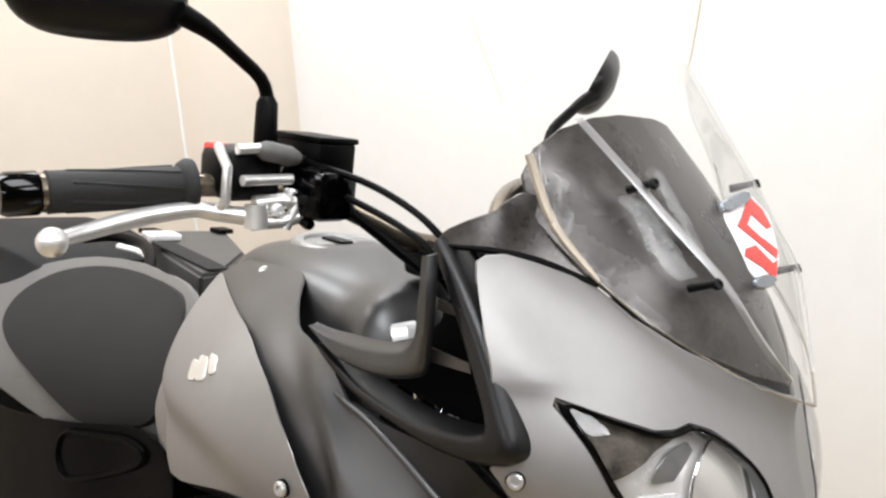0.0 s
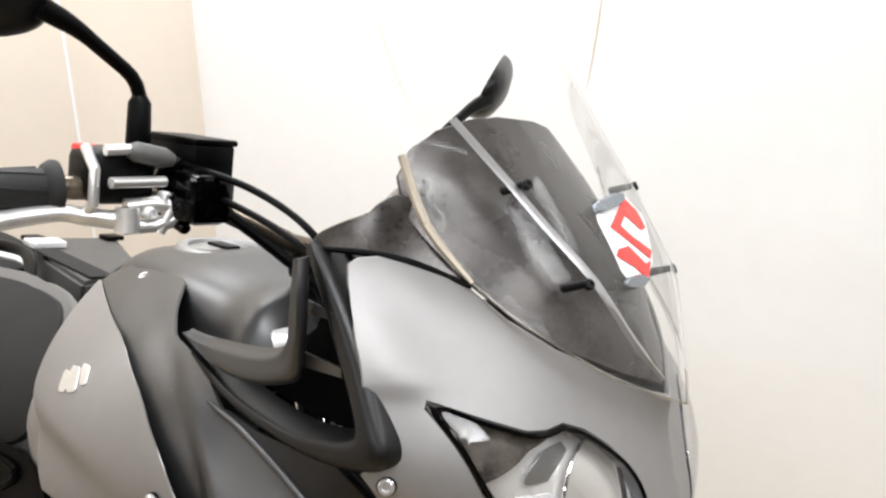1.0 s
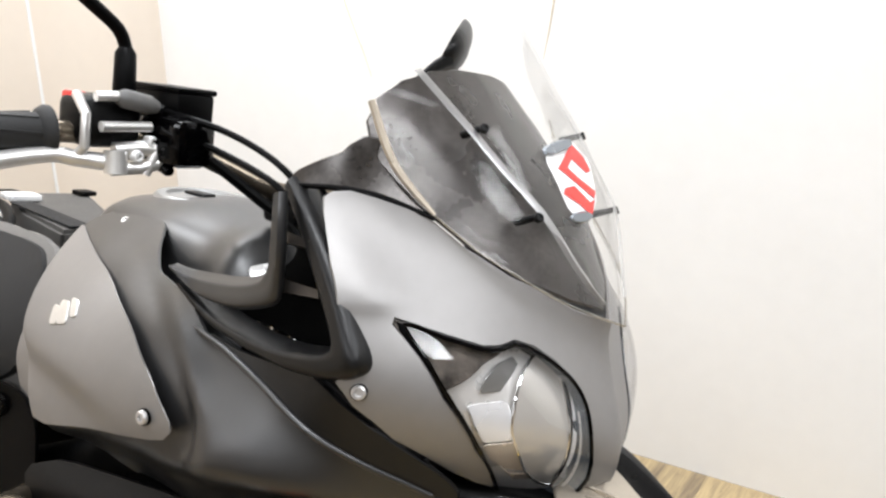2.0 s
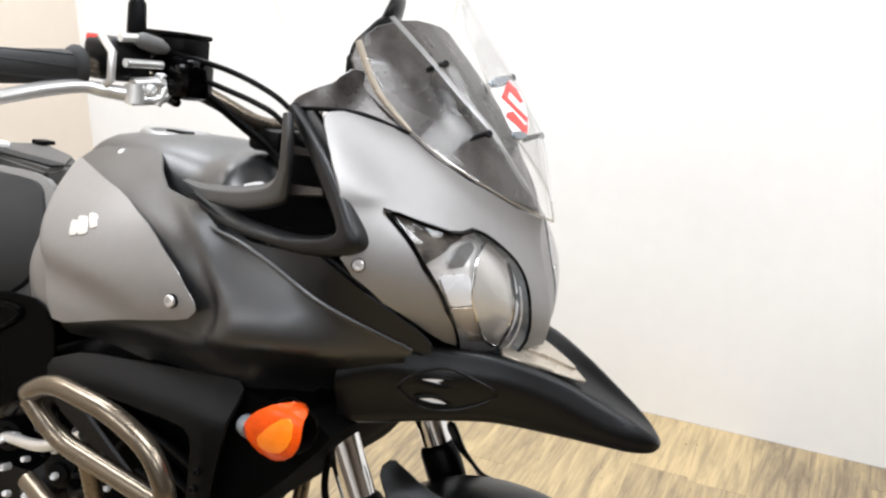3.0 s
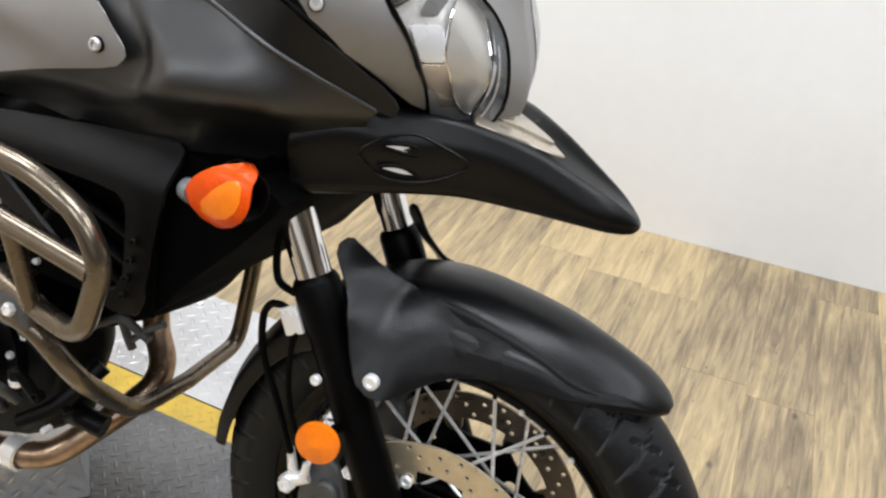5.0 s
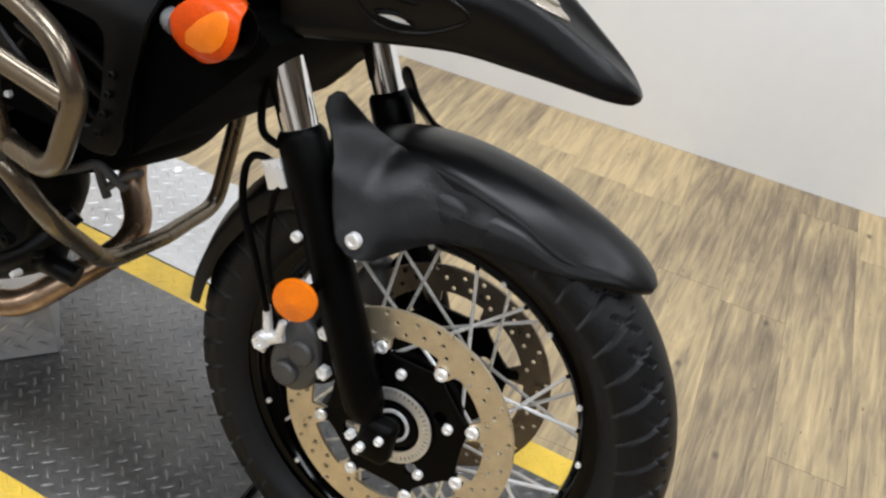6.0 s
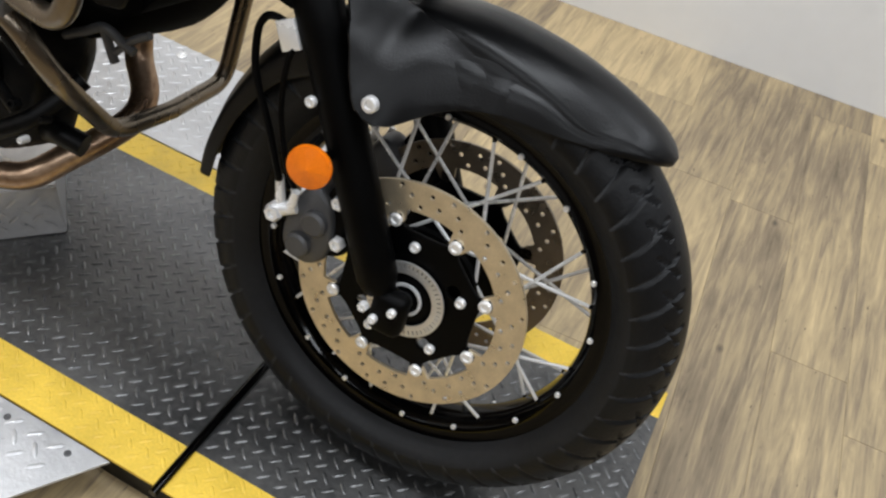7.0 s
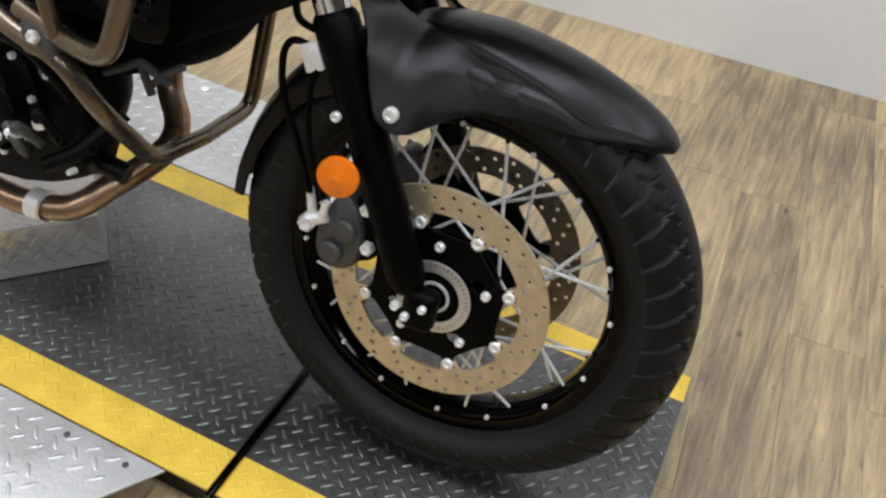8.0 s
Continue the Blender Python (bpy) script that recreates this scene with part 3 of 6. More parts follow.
# a folded checker plate box that stands on the deck under the engine
step_box = new("checker_plate_box")
tagged(step_box, "folded bare metal checker plate box standing on the deck", "metal box")
bm = bmesh.new()
foot = [(-0.664, 0.072), (-0.86, -0.136), (-1.00, 0.0), (-0.80, 0.21)]
lo_v = [bm.verts.new((x, y, DECK)) for x, y in foot]
hi_v = [bm.verts.new((x - 0.012, y + 0.004, DECK + 0.10)) for x, y in foot]
for k in range(4):
    bm.faces.new((lo_v[k], lo_v[(k + 1) % 4], hi_v[(k + 1) % 4], hi_v[k]))
bm.faces.new(hi_v)
bm.faces.new(lo_v)
bmesh.ops.bevel(bm, geom=bm.edges[:], offset=0.003, segments=2, affect="EDGES")
shell = part("box_shell", bm, SILVER, step_box)
u = Vector((foot[1][0] - foot[0][0], foot[1][1] - foot[0][1], 0)).normalized()
up = Vector((0.04, -0.02, 1)).normalized()
face = Matrix((u, up, u.cross(up))).transposed().to_4x4()
lugs("box_lug_field", 0.004, 0.28, 0.004, 0.098, 0.0005, SILVER, shell, 0.0262, Matrix.Translation((foot[0][0], foot[0][1], DECK)) @ face)


# ---------------------------------------------------------------- the motorcycle
# All of it is drawn upright: x ahead, y to its left, z up, the front tyre's foot at the origin.
bike = new("motorcycle")
bike.matrix_basis = pose(0, 0, DECK + 0.0015, LEAN_DEG, 0, 0)
tagged(bike, "grey and black adventure motorcycle leaning on the lift deck", "motorcycle")
ZC = 0.330                      # height of the front axle
HUB = Matrix.Translation((0, 0, ZC))


def polar(r, deg, y):
    return (r * math.cos(radians(deg)), y, r * math.sin(radians(deg)))


# ---- front wheel
def rim_profile():
    p = [(0.2515, -0.0365), (0.2545, -0.0345), (0.2545, -0.032), (0.246, -0.0295), (0.2385, -0.026), (0.232, -0.0265),
         (0.2265, -0.0285), (0.2205, -0.023), (0.2165, -0.0165), (0.2150, -0.008)]
    return p + [(r, -y) for r, y in reversed(p)] + [(0.222, 0.014), (0.236, 0.021), (0.236, -0.021), (0.222, -0.014)]


rim = lathe("front_wheel", rim_profile()[:20], GLOSS, bike, "black wire-spoked front wheel", 120, HUB, closed=True)


def tyre():
    seg, half = 1380, 36
    prof = []
    for k in range(-half, half + 1):
        u = k / half
        a = u * 2.02
        r = 0.2705 + 0.0595 * max(-0.45, math.cos(a)) ** 1.0 if abs(a) < 1.25 else None
        y = 0.0585 * math.sin(min(abs(a), 1.5708)) ** 0.95 * (1 if u > 0 else -1)
        if r is None:
            s = (abs(a) - 1.25) / (2.02 - 1.25)
            r0 = 0.2705 + 0.0595 * math.cos(1.25)
            r = r0 + (0.2475 - r0) * s
            y = (0.0585 * math.sin(1.25) ** 0.95 + 0.004 * math.sin(s * math.pi) - 0.0225 * s * s) * (1 if u > 0 else -1)
        prof.append((r, y, u))
    rep = 46

    def groove(off, wide, deep):
        return deep * max(0.0, 1 - (abs(off) / wide) ** 8)
    verts, faces, sunk = [], [], []
    n = len(prof)
    for k in range(seg):
        th = k / seg
        for r, y, u in prof:
            au = abs(u)
            d = 0.0
            if au < 0.75:
                q = th * rep + (0.5 if u > 0 else 0)
                ph = (q + 1.15 * au) % 1.0 - 0.5             # slanting main groove, one to each block
                d = groove(ph, 0.075, 0.0075) * smooth((au - 0.17) / 0.04) * smooth((0.75 - au) / 0.012)
                mid_line = 0.33 + 0.20 * ph                 # stepped groove round the shoulder that joins them
                d = max(d, groove(au - mid_line, 0.018, 0.0050))
            else:
                d = 0.0016 if au < 0.90 else 0.0024
            rr = r - d
            sunk.append(d)
            a = 2 * math.pi * th
            verts.append((rr * math.cos(a), y, rr * math.sin(a)))
    for k in range(seg):
        j = (k + 1) % seg
        for i in range(n - 1):
            faces.append((k * n + i, j * n + i, j * n + i + 1, k * n + i + 1))
    ob = raw("tyre", verts, faces, RUBBER, rim, "black tyre with slanted tread grooves", None, 50)
    ob.data.materials.append(TREAD)
    ob.data.materials.append(GROOVE)
    kind_ = np.zeros((seg, n - 1), int)
    kind_[:, [abs(prof[i][2] + prof[i + 1][2]) < 1.5 for i in range(n - 1)]] = 1
    depth = np.array(sunk).reshape(seg, n)
    kind_[(depth[:, :-1] > 0.003) & (depth[:, 1:] > 0.003)] = 2
    ob.data.polygons.foreach_set("material_index", kind_.ravel())
    return ob


tyre()

# hub, carriers, discs
lathe("hub", [(0, -0.062), (0.022, -0.062), (0.024, -0.05), (0.05, -0.046), (0.078, -0.044), (0.080, -0.036), (0.05, -0.032), (0.034, -0.02),
              (0.034, 0.02), (0.05, 0.032), (0.080, 0.036), (0.078, 0.044), (0.05, 0.046), (0.024, 0.05), (0.022, 0.062), (0, 0.062)], BLACK, rim, "black wheel hub", 48, closed=False)
R_RIVET, RIVET0, DISC_Y = 0.105, 22.4, 0.074
FLAT = Matrix.Rotation(radians(90), 4, "X")      # x, y of a plate become x, z of the wheel


def disc_loops():
    outer = ring(0, 0, 0.155, 120)
    inner = []
    for k in range(8):
        c = RIVET0 + 45 * k
        inner += ring(0, 0, 0.1185, 9, c + 7.5, c + 37.5)
        tab = [polar(0.1165, c + 38.2, 0), polar(0.1035, c + 39.6, 0), polar(0.0975, c + 42.5, 0), polar(0.0965, c + 45, 0),
               polar(0.0975, c + 47.5, 0), polar(0.1035, c + 50.4, 0), polar(0.1165, c + 51.8, 0)]
        inner += [(p[0], p[2]) for p in tab]
    holes = []
    for k in range(8):
        for d, r in ((4, 0.1245), (9, 0.136), (14, 0.148), (19.5, 0.131), (24.5, 0.1435), (30, 0.125), (35, 0.138), (40, 0.1495)):
            p = polar(r, RIVET0 + 45 * k + d, 0)
            holes.append(ring(p[0], p[2], 0.0038, 10))
    return [outer, inner] + holes


def carrier_loops():
    out = []
    for k in range(8):
        c = RIVET0 + 45 * k
        out += [(p[0], p[2]) for p in (polar(0.096, c - 4.5, 0), polar(0.1115, c - 3.6, 0), polar(0.1135, c, 0), polar(0.1115, c + 3.6, 0), polar(0.096, c + 4.5, 0), polar(0.0915, c + 11, 0), polar(0.0895, c + 22.5, 0), polar(0.0915, c + 34, 0))]
    holes = [ring(0, 0, 0.040, 40)]
    for k in range(4):
        p = polar(0.066, RIVET0 + 12 + 90 * k, 0)
        holes.append(ring(p[0], p[2], 0.0105, 14))
    return [out] + holes


for side in (-1, 1):
    at = Matrix.Translation((0, side * DISC_Y, 0)) @ FLAT
    # the far disc gets a darker copy of the steel, its shade painted in
    plate("brake_disc", disc_loops(), 0.005, DISC if side < 0 else DISC_SHADED, rim, "drilled steel brake disc with a brownish sheen", at, 0.0006)
    plate("disc_carrier", carrier_loops(), 0.006, BLACK, rim, "black disc carrier", Matrix.Translation((0, side * (DISC_Y + 0.0005), 0)) @ FLAT, 0.0008)
    for k in range(8):
        p = polar(R_RIVET, RIVET0 + 45 * k, side * (DISC_Y + 0.0035))
        bolt("disc_rivet", p, (0, side, 0), 0.0085, 0.0045, STEEL, rim, "bright floating disc rivet")
    for k in range(5):
        p = polar(0.0735, 23.5 + 72 * k, side * (DISC_Y + 0.0035))
        bolt("disc_bolt", p, (0, side, 0), 0.0068, 0.006, STEEL, rim, "bright disc bolt")
# toothed sensor ring and axle end
slots = []
for k in range(48):
    a = 7.5 * k
    slots.append([(q[0], q[2]) for q in (polar(0.0435, a - 1.5, 0), polar(0.0505, a - 1.3, 0), polar(0.0505, a + 1.3, 0), polar(0.0435, a + 1.5, 0))])
plate("sensor_ring", [ring(0, 0, 0.0525, 96), ring(0, 0, 0.0375, 64)] + slots, 0.003, ALU, rim, "slotted steel wheel-speed sensor ring", Matrix.Translation((0, -0.083, 0)) @ FLAT, 0.0004)
lathe("hub_cover", [(0, -0.082), (0.028, -0.082), (0.036, -0.079), (0.038, -0.066), (0, -0.066)], BLACK, rim, "", 40, closed=False)
lathe("bearing_seal", [(0.019, -0.084), (0.023, -0.084), (0.023, -0.0815), (0.019, -0.0815)], STEEL, rim, "", 36)

# spokes and nipples: four to every 45 degrees, crossing in pairs
PHASES = ((7.3, 1, 1), (17.5, -1, 1), (27.5, 1, -1), (37.4, -1, -1))   # angle, side of the rim, sense of the lean
spoke_me, nip_me = None, None
for k in range(8):
    for ph, side, sense in PHASES:
        a = ph + 45 * k
        p1 = Vector(polar(0.2195, a, side * 0.0185))
        p0 = Vector(polar(0.074, a + sense * 74, side * 0.040))
        ln = (p1 - p0).length
        q = (p1 - p0).to_track_quat("Z", "Y").to_matrix().to_4x4()
        if spoke_me is None:
            v, f = tube_mesh([(0, 0, 0), (0, 0, ln)], 0.0025, 7)
            o = raw("spoke", v, f, STEEL, rim, "bright steel spoke", Matrix.Translation(p0) @ q)
            spoke_me = o.data
            v, f = tube_mesh([(0, 0, -0.005), (0, 0, -0.001), (0, 0, 0.004), (0, 0, 0.006)], [0.0027, 0.0030, 0.0040, 0.0025], 8)
            o = raw("spoke_nipple", v, f, GLOSS, rim, "", Matrix.Translation(p1) @ q)
            nip_me = o.data
        else:
            link("spoke", spoke_me, rim, "", Matrix.Translation(p0) @ q)
            link("spoke_nipple", nip_me, rim, "", Matrix.Translation(p1) @ q)
        bolt("rim_stud", Vector(polar(0.2245, a, -side * 0.0285)), (0, -side, 0), 0.0037, 0.0030, STEEL, rim)

# ---- fork
RAKE = 26.6
FORK_Y = 0.107
AX = -0.018


def fork_at(z, y=0.0, ahead=0.0):
    """A place on the fork's axis at a height, moved ahead square to the axis."""
    c, s = math.cos(radians(RAKE)), math.sin(radians(RAKE))
    return np.array([AX - (z - ZC) * math.tan(radians(RAKE)) + ahead * c, y, z + ahead * s])


fork = tube("front_fork", [fork_at(0.655, -FORK_Y), fork_at(0.70, -FORK_Y), fork_at(0.80, -FORK_Y), fork_at(0.98, -FORK_Y)], 0.0215, CHROME, bike, "telescopic front fork with polished tubes and black sliders", 28)
tube("fork_tube", [fork_at(0.655, FORK_Y), fork_at(0.80, FORK_Y), fork_at(0.98, FORK_Y)], 0.0215, CHROME, fork, "polished fork tube", 28)
for s in (-1, 1):
    y = s * FORK_Y
    zs = [0.664, 0.660, 0.655, 0.622, 0.612, 0.605, 0.55, 0.45, 0.385, 0.360, 0.345]
    rs = [0.0225, 0.0260, 0.0278, 0.0278, 0.0270, 0.0262, 0.0262, 0.0258, 0.0258, 0.0250, 0.019]
    tube("slider", [fork_at(z, y) for z in zs], rs, BLACK, fork, "satin black fork slider", 28)
    b = box_bm(0.046, 0.032, 0.060, 0.012, 3)
    for v in b.verts:
        v.co += Vector((-0.006, y + s * 0.002, ZC - 0.006))
    part("axle_clamp", b, BLACK, fork)
    bolt("clamp_bolt", (-0.034, y + s * 0.018, ZC - 0.004), (0, s, 0), 0.0068, 0.007, STEEL, fork, "bright clamp bolt", True)
    bolt("clamp_bolt", (-0.018, y + s * 0.020, ZC - 0.014), (0, s, 0), 0.0058, 0.006, STEEL, fork, "bright clamp bolt")
    bolt("clamp_bolt", (0.003, y + s * 0.020, ZC + 0.006), (0, s, 0), 0.0055, 0.005, STEEL, fork, "bright clamp bolt")
lathe("front_axle", [(0, -0.124), (0.010, -0.124), (0.012, -0.121), (0.012, 0.121), (0.010, 0.124), (0, 0.124)], DARK, fork, "", 24, HUB, closed=False)
for z, th in ((0.79, 0.038), (0.985, 0.03)):
    b = box_bm(0.075, 0.285, th, 0.012, 3)
    c = fork_at(z)
    for v in b.verts:
        v.co = Matrix.Rotation(radians(-RAKE), 3, "Y") @ v.co + Vector(c) + Vector((-0.01, 0, 0))
    part("triple_clamp", b, BLACK, fork, "black fork yoke")

# ---- brake caliper on each slider, with the round amber reflector
for s in (-1, 1):
    y = s * 0.094
    side_line = ((-0.160, 0.338), (-0.128, 0.330), (-0.104, 0.352), (-0.100, 0.395), (-0.114, 0.432), (-0.140, 0.440), (-0.158, 0.410), (-0.168, 0.370))
    base = loft("brake_caliper", [[(-0.133 + (x + 0.133) * k, y + s * dy, 0.385 + (z - 0.385) * k) for x, z in side_line] for dy, k in ((-0.034, 0.85), (-0.024, 1), (0.010, 1), (0.020, 0.86))], CALIPER, bike, "grey two-piston brake caliper", (3, 3))
    for dx, dz in ((-0.140, 0.358), (-0.124, 0.396)):
        lathe("piston_cap", [(0, s * 0.030), (0.013, s * 0.030), (0.0165, s * 0.027), (0.0185, s * 0.012), (0, s * 0.012)], CALIPER, base, "grey piston cap", 24, Matrix.Translation((dx, y, dz)), closed=False)
    for dx, dz in ((-0.090, 0.383), (-0.099, 0.437)):
        bolt("caliper_bolt", (dx, y + s * 0.020, dz), (0, s, 0), 0.0095, 0.008, STEEL, base, "bright caliper bolt", True)
    lug = [(-0.125, 0.35), (-0.085, 0.36), (-0.070, 0.40), (-0.085, 0.46), (-0.12, 0.45)]
    plate("caliper_bracket", [[(a, b) for a, b in rounded(lug, 2)]], 0.012, BLACK, base, "", Matrix.Translation((0, y + s * 0.006, 0)) @ FLAT, 0.002)
    tube("banjo", [(-0.182, y + s * 0.022, 0.386), (-0.172, y + s * 0.028, 0.398), (-0.150, y + s * 0.024, 0.406)], [0.010, 0.011, 0.007], STEEL, base, "bright hose union")
    bolt("banjo_bolt", (-0.174, y + s * 0.030, 0.392), (0, s, 0), 0.0115, 0.010, STEEL, base, "bright banjo bolt", True)
    tube("hose_end", [(-0.170, y + s * 0.026, 0.400), (-0.178, y + s * 0.028, 0.440)], [0.0065, 0.0052], STEEL, base)
    tube("hose_end", [(-0.156, y + s * 0.028, 0.402), (-0.151, y + s * 0.032, 0.432)], [0.006, 0.0048], STEEL, base)
for s in (-1, 1):
    at = Matrix.Translation((-0.124, s * 0.160, 0.491)) @ Matrix.Rotation(radians(-s * 10), 4, "Z")
    refl = lathe("side_reflector", [(0, s * 0.004), (0.021, s * 0.004), (0.0255, s * 0.003), (0.0265, 0), (0.026, -s * 0.004), (0, -s * 0.004)], AMBER2, bike, "round amber side reflector", 40, at, closed=False)
    n_ = 10
    rim_ = [(0.0245 * math.cos(2 * math.pi * k / n_), s * 0.0042, 0.0245 * math.sin(2 * math.pi * k / n_)) for k in range(n_)]
    raw("reflector_prism", rim_ + [(0, s * 0.0095, 0)], [(k, (k + 1) % n_, n_) for k in range(n_)], AMBER2, refl, "", None, 3)
    tube("reflector_stem", [(-0.122, s * 0.156, 0.497), (-0.118, s * 0.128, 0.497)], 0.006, BLACK, bike)
    bolt("slider_bolt", (-0.150, s * 0.134, 0.552), (0, s, 0), 0.0066, 0.005, STEEL, bike, "bright slider bolt")

# ---- front mudguard
# sections round the wheel: angle, then radius and half width of the lower edge, the ridge, the valley over it, the crease, the shoulder, and the crown
GUARD = [(50.6, 0.3475, 0.012, 0.349, 0.0115, 0.350, 0.011, 0.351, 0.010, 0.352, 0.006, 0.353),
         (53, 0.340, 0.034, 0.343, 0.033, 0.345, 0.031, 0.348, 0.027, 0.3535, 0.016, 0.355),
         (58, 0.321, 0.053, 0.328, 0.051, 0.333, 0.047, 0.340, 0.041, 0.3505, 0.024, 0.355),
         (66, 0.296, 0.067, 0.305, 0.063, 0.310, 0.0595, 0.3170, 0.056, 0.3385, 0.036, 0.350),
         (76, 0.277, 0.078, 0.302, 0.070, 0.310, 0.0625, 0.3195, 0.0575, 0.338, 0.036, 0.346),
         (88, 0.269, 0.086, 0.295, 0.077, 0.310, 0.0645, 0.3265, 0.058, 0.340, 0.034, 0.345),
         (96, 0.262, 0.088, 0.300, 0.078, 0.317, 0.0635, 0.3345, 0.056, 0.343, 0.032, 0.346),
         (104, 0.260, 0.084, 0.309, 0.072, 0.327, 0.061, 0.342, 0.050, 0.3455, 0.030, 0.347),
         (112, 0.262, 0.076, 0.308, 0.071, 0.334, 0.062, 0.3455, 0.044, 0.348, 0.028, 0.349),
         (125, 0.280, 0.070, 0.314, 0.070, 0.335, 0.057, 0.3435, 0.038, 0.345, 0.022, 0.347),
         (140, 0.300, 0.064, 0.322, 0.064, 0.333, 0.052, 0.3415, 0.035, 0.343, 0.020, 0.345),
         (155, 0.306, 0.062, 0.324, 0.062, 0.331, 0.051, 0.3395, 0.033, 0.341, 0.019, 0.343),
         (168, 0.310, 0.060, 0.326, 0.060, 0.330, 0.049, 0.3385, 0.032, 0.340, 0.018, 0.342),
         (177, 0.316, 0.054, 0.329, 0.054, 0.331, 0.044, 0.3385, 0.029, 0.340, 0.017, 0.342)]


def fender():
    secs = []
    for a, e, we, rb, yb, rv, yv, ra, ya, rm, ym, r in GUARD:
        half = [(e, we), (rb, yb), (rv, yv), (ra, ya), (rm, ym), (r, ym * 0.3)]
        prof = [(q, -y) for q, y in half] + [(q, y) for q, y in reversed(half)]
        secs.append([(q * math.cos(radians(a)), y, ZC + q * math.sin(radians(a))) for q, y in prof])
    ob = loft("front_mudguard", secs, TEXTURED, bike, "matt black plastic front mudguard", (5, 4), closed=False)
    so = ob.modifiers.new("thickness", "SOLIDIFY")
    so.thickness, so.offset = 0.003, 1.0
    return ob


def guard_y(x, z):
    """Half width of the mudguard's flank at a place seen from the side."""
    a, r = math.degrees(math.atan2(z - ZC, x)), math.hypot(x, z - ZC)
    q = np.array(GUARD)
    row = [float(np.interp(a, q[:, 0], q[:, k])) for k in range(12)]
    return float(np.interp(r, row[1:11:2], row[2:12:2]))


guard = fender()
ear = Sheet([(-0.165, 0.704, 0.092), (-0.150, 0.709, 0.084), (-0.131, 0.680, 0.078), (-0.088, 0.661, 0.060), (-0.127, 0.641, 0.122), (-0.104, 0.585, 0.139),
             (-0.058, 0.565, 0.141), (-0.045, 0.571, 0.128), (-0.015, 0.585, 0.104), (-0.092, 0.634, 0.098), (-0.053, 0.632, 0.092), (-0.07, 0.605, 0.118), (-0.035, 0.600, 0.106), (-0.078, 0.648, 0.078), (-0.035, 0.657, 0.062)], 3e-5)


def wing_place(x, z):
    """The lobe round the bolt and the ear, running out into the mudguard's own flank ahead."""
    w = smooth((0.030 - x) / 0.115)
    return (x, -(w * ear(x, z) + (1 - w) * (guard_y(x, z) + 0.0052 - 0.20 * max(0.0, x - 0.035))), z)


ear_line = rounded([(-0.168, 0.700), (-0.156, 0.714), (-0.142, 0.702), (-0.120, 0.681), (-0.085, 0.664), (-0.035, 0.658), (0.010, 0.650), (0.045, 0.642), (0.080, 0.632), (0.080, 0.608), (0.045, 0.604), (0.016, 0.600), (-0.015, 0.588),
                    (-0.045, 0.569), (-0.062, 0.560), (-0.09, 0.568), (-0.106, 0.585), (-0.126, 0.640), (-0.152, 0.676)], 1)
e = panel("mudguard_wing", ear_line, wing_place, TEXTURED, guard, "matt black mudguard wing", 0.004, 0.005)
mirrored(e)
for s in (-1, 1):
    bolt("mudguard_bolt", (-0.076, s * 0.1475, 0.585), (0, s, 0), 0.0092, 0.006, STEEL, guard, "bright mudguard bolt")

# ---- beak
def beak_part():
    #      x      top(0)   ridge y,z        side y,z      bottom y,z     under(0)
    rows = [(-0.195, 0.850, 0.150, 0.862, 0.178, 0.830, 0.160, 0.772, 0.790),
            (-0.150, 0.862, 0.140, 0.880, 0.160, 0.845, 0.140, 0.779, 0.795),
            (-0.100, 0.862, 0.114, 0.878, 0.131, 0.840, 0.112, 0.787, 0.799),
            (-0.040, 0.858, 0.092, 0.876, 0.106, 0.846, 0.084, 0.794, 0.803),
            (0.020, 0.843, 0.060, 0.860, 0.072, 0.832, 0.062, 0.792, 0.802),
            (0.070, 0.828, 0.038, 0.838, 0.050, 0.812, 0.046, 0.789, 0.799),
            (0.110, 0.815, 0.021, 0.818, 0.032, 0.801, 0.031, 0.786, 0.793),
            (0.132, 0.804, 0.009, 0.803, 0.015, 0.796, 0.015, 0.786, 0.788),
            (0.139, 0.795, 0.003, 0.795, 0.004, 0.793, 0.004, 0.790, 0.790)]
    secs = []
    for x, zt, yr, zr, ys, zs, yb, zb, zu in rows:
        half = [(yr * 0.6, zt * 0.7 + zr * 0.3), (yr, zr), (yr * 0.5 + ys * 0.5 + 0.002, zr * 0.55 + zs * 0.45), (ys, zs), (yb * 0.6 + ys * 0.4, zb * 0.6 + zs * 0.4), (yb, zb), (yb * 0.5, zu)]
        pts = [(x, 0, zt)] + [(x, y, z) for y, z in half] + [(x, 0, zu + 0.001)] + [(x, -y, z) for y, z in reversed(half)]
        secs.append(pts)
    return loft("beak", secs, TEXTURED, bike, "matt black plastic beak under the headlight", (5, 3))


beak = beak_part()
wedge = Form([(-0.046, 0.0, 0.870), (-0.037, 0.052, 0.8655), (-0.037, -0.052, 0.8655), (0.041, 0.0, 0.8425), (0.0, 0.03, 0.855), (0.0, -0.03, 0.855), (0.0, 0, 0.858)], 2)
panel("beak_insert", rounded([(-0.048, -0.060), (-0.020, -0.046), (0.015, -0.022), (0.041, -0.002), (0.041, 0.002), (0.015, 0.022), (-0.020, 0.046), (-0.048, 0.060), (-0.055, 0)], 1, 0.15), lambda x, y: (x, y, wedge(x, y) + 0.003), IVORY, beak, "champagne coloured insert on the beak", 0.004)
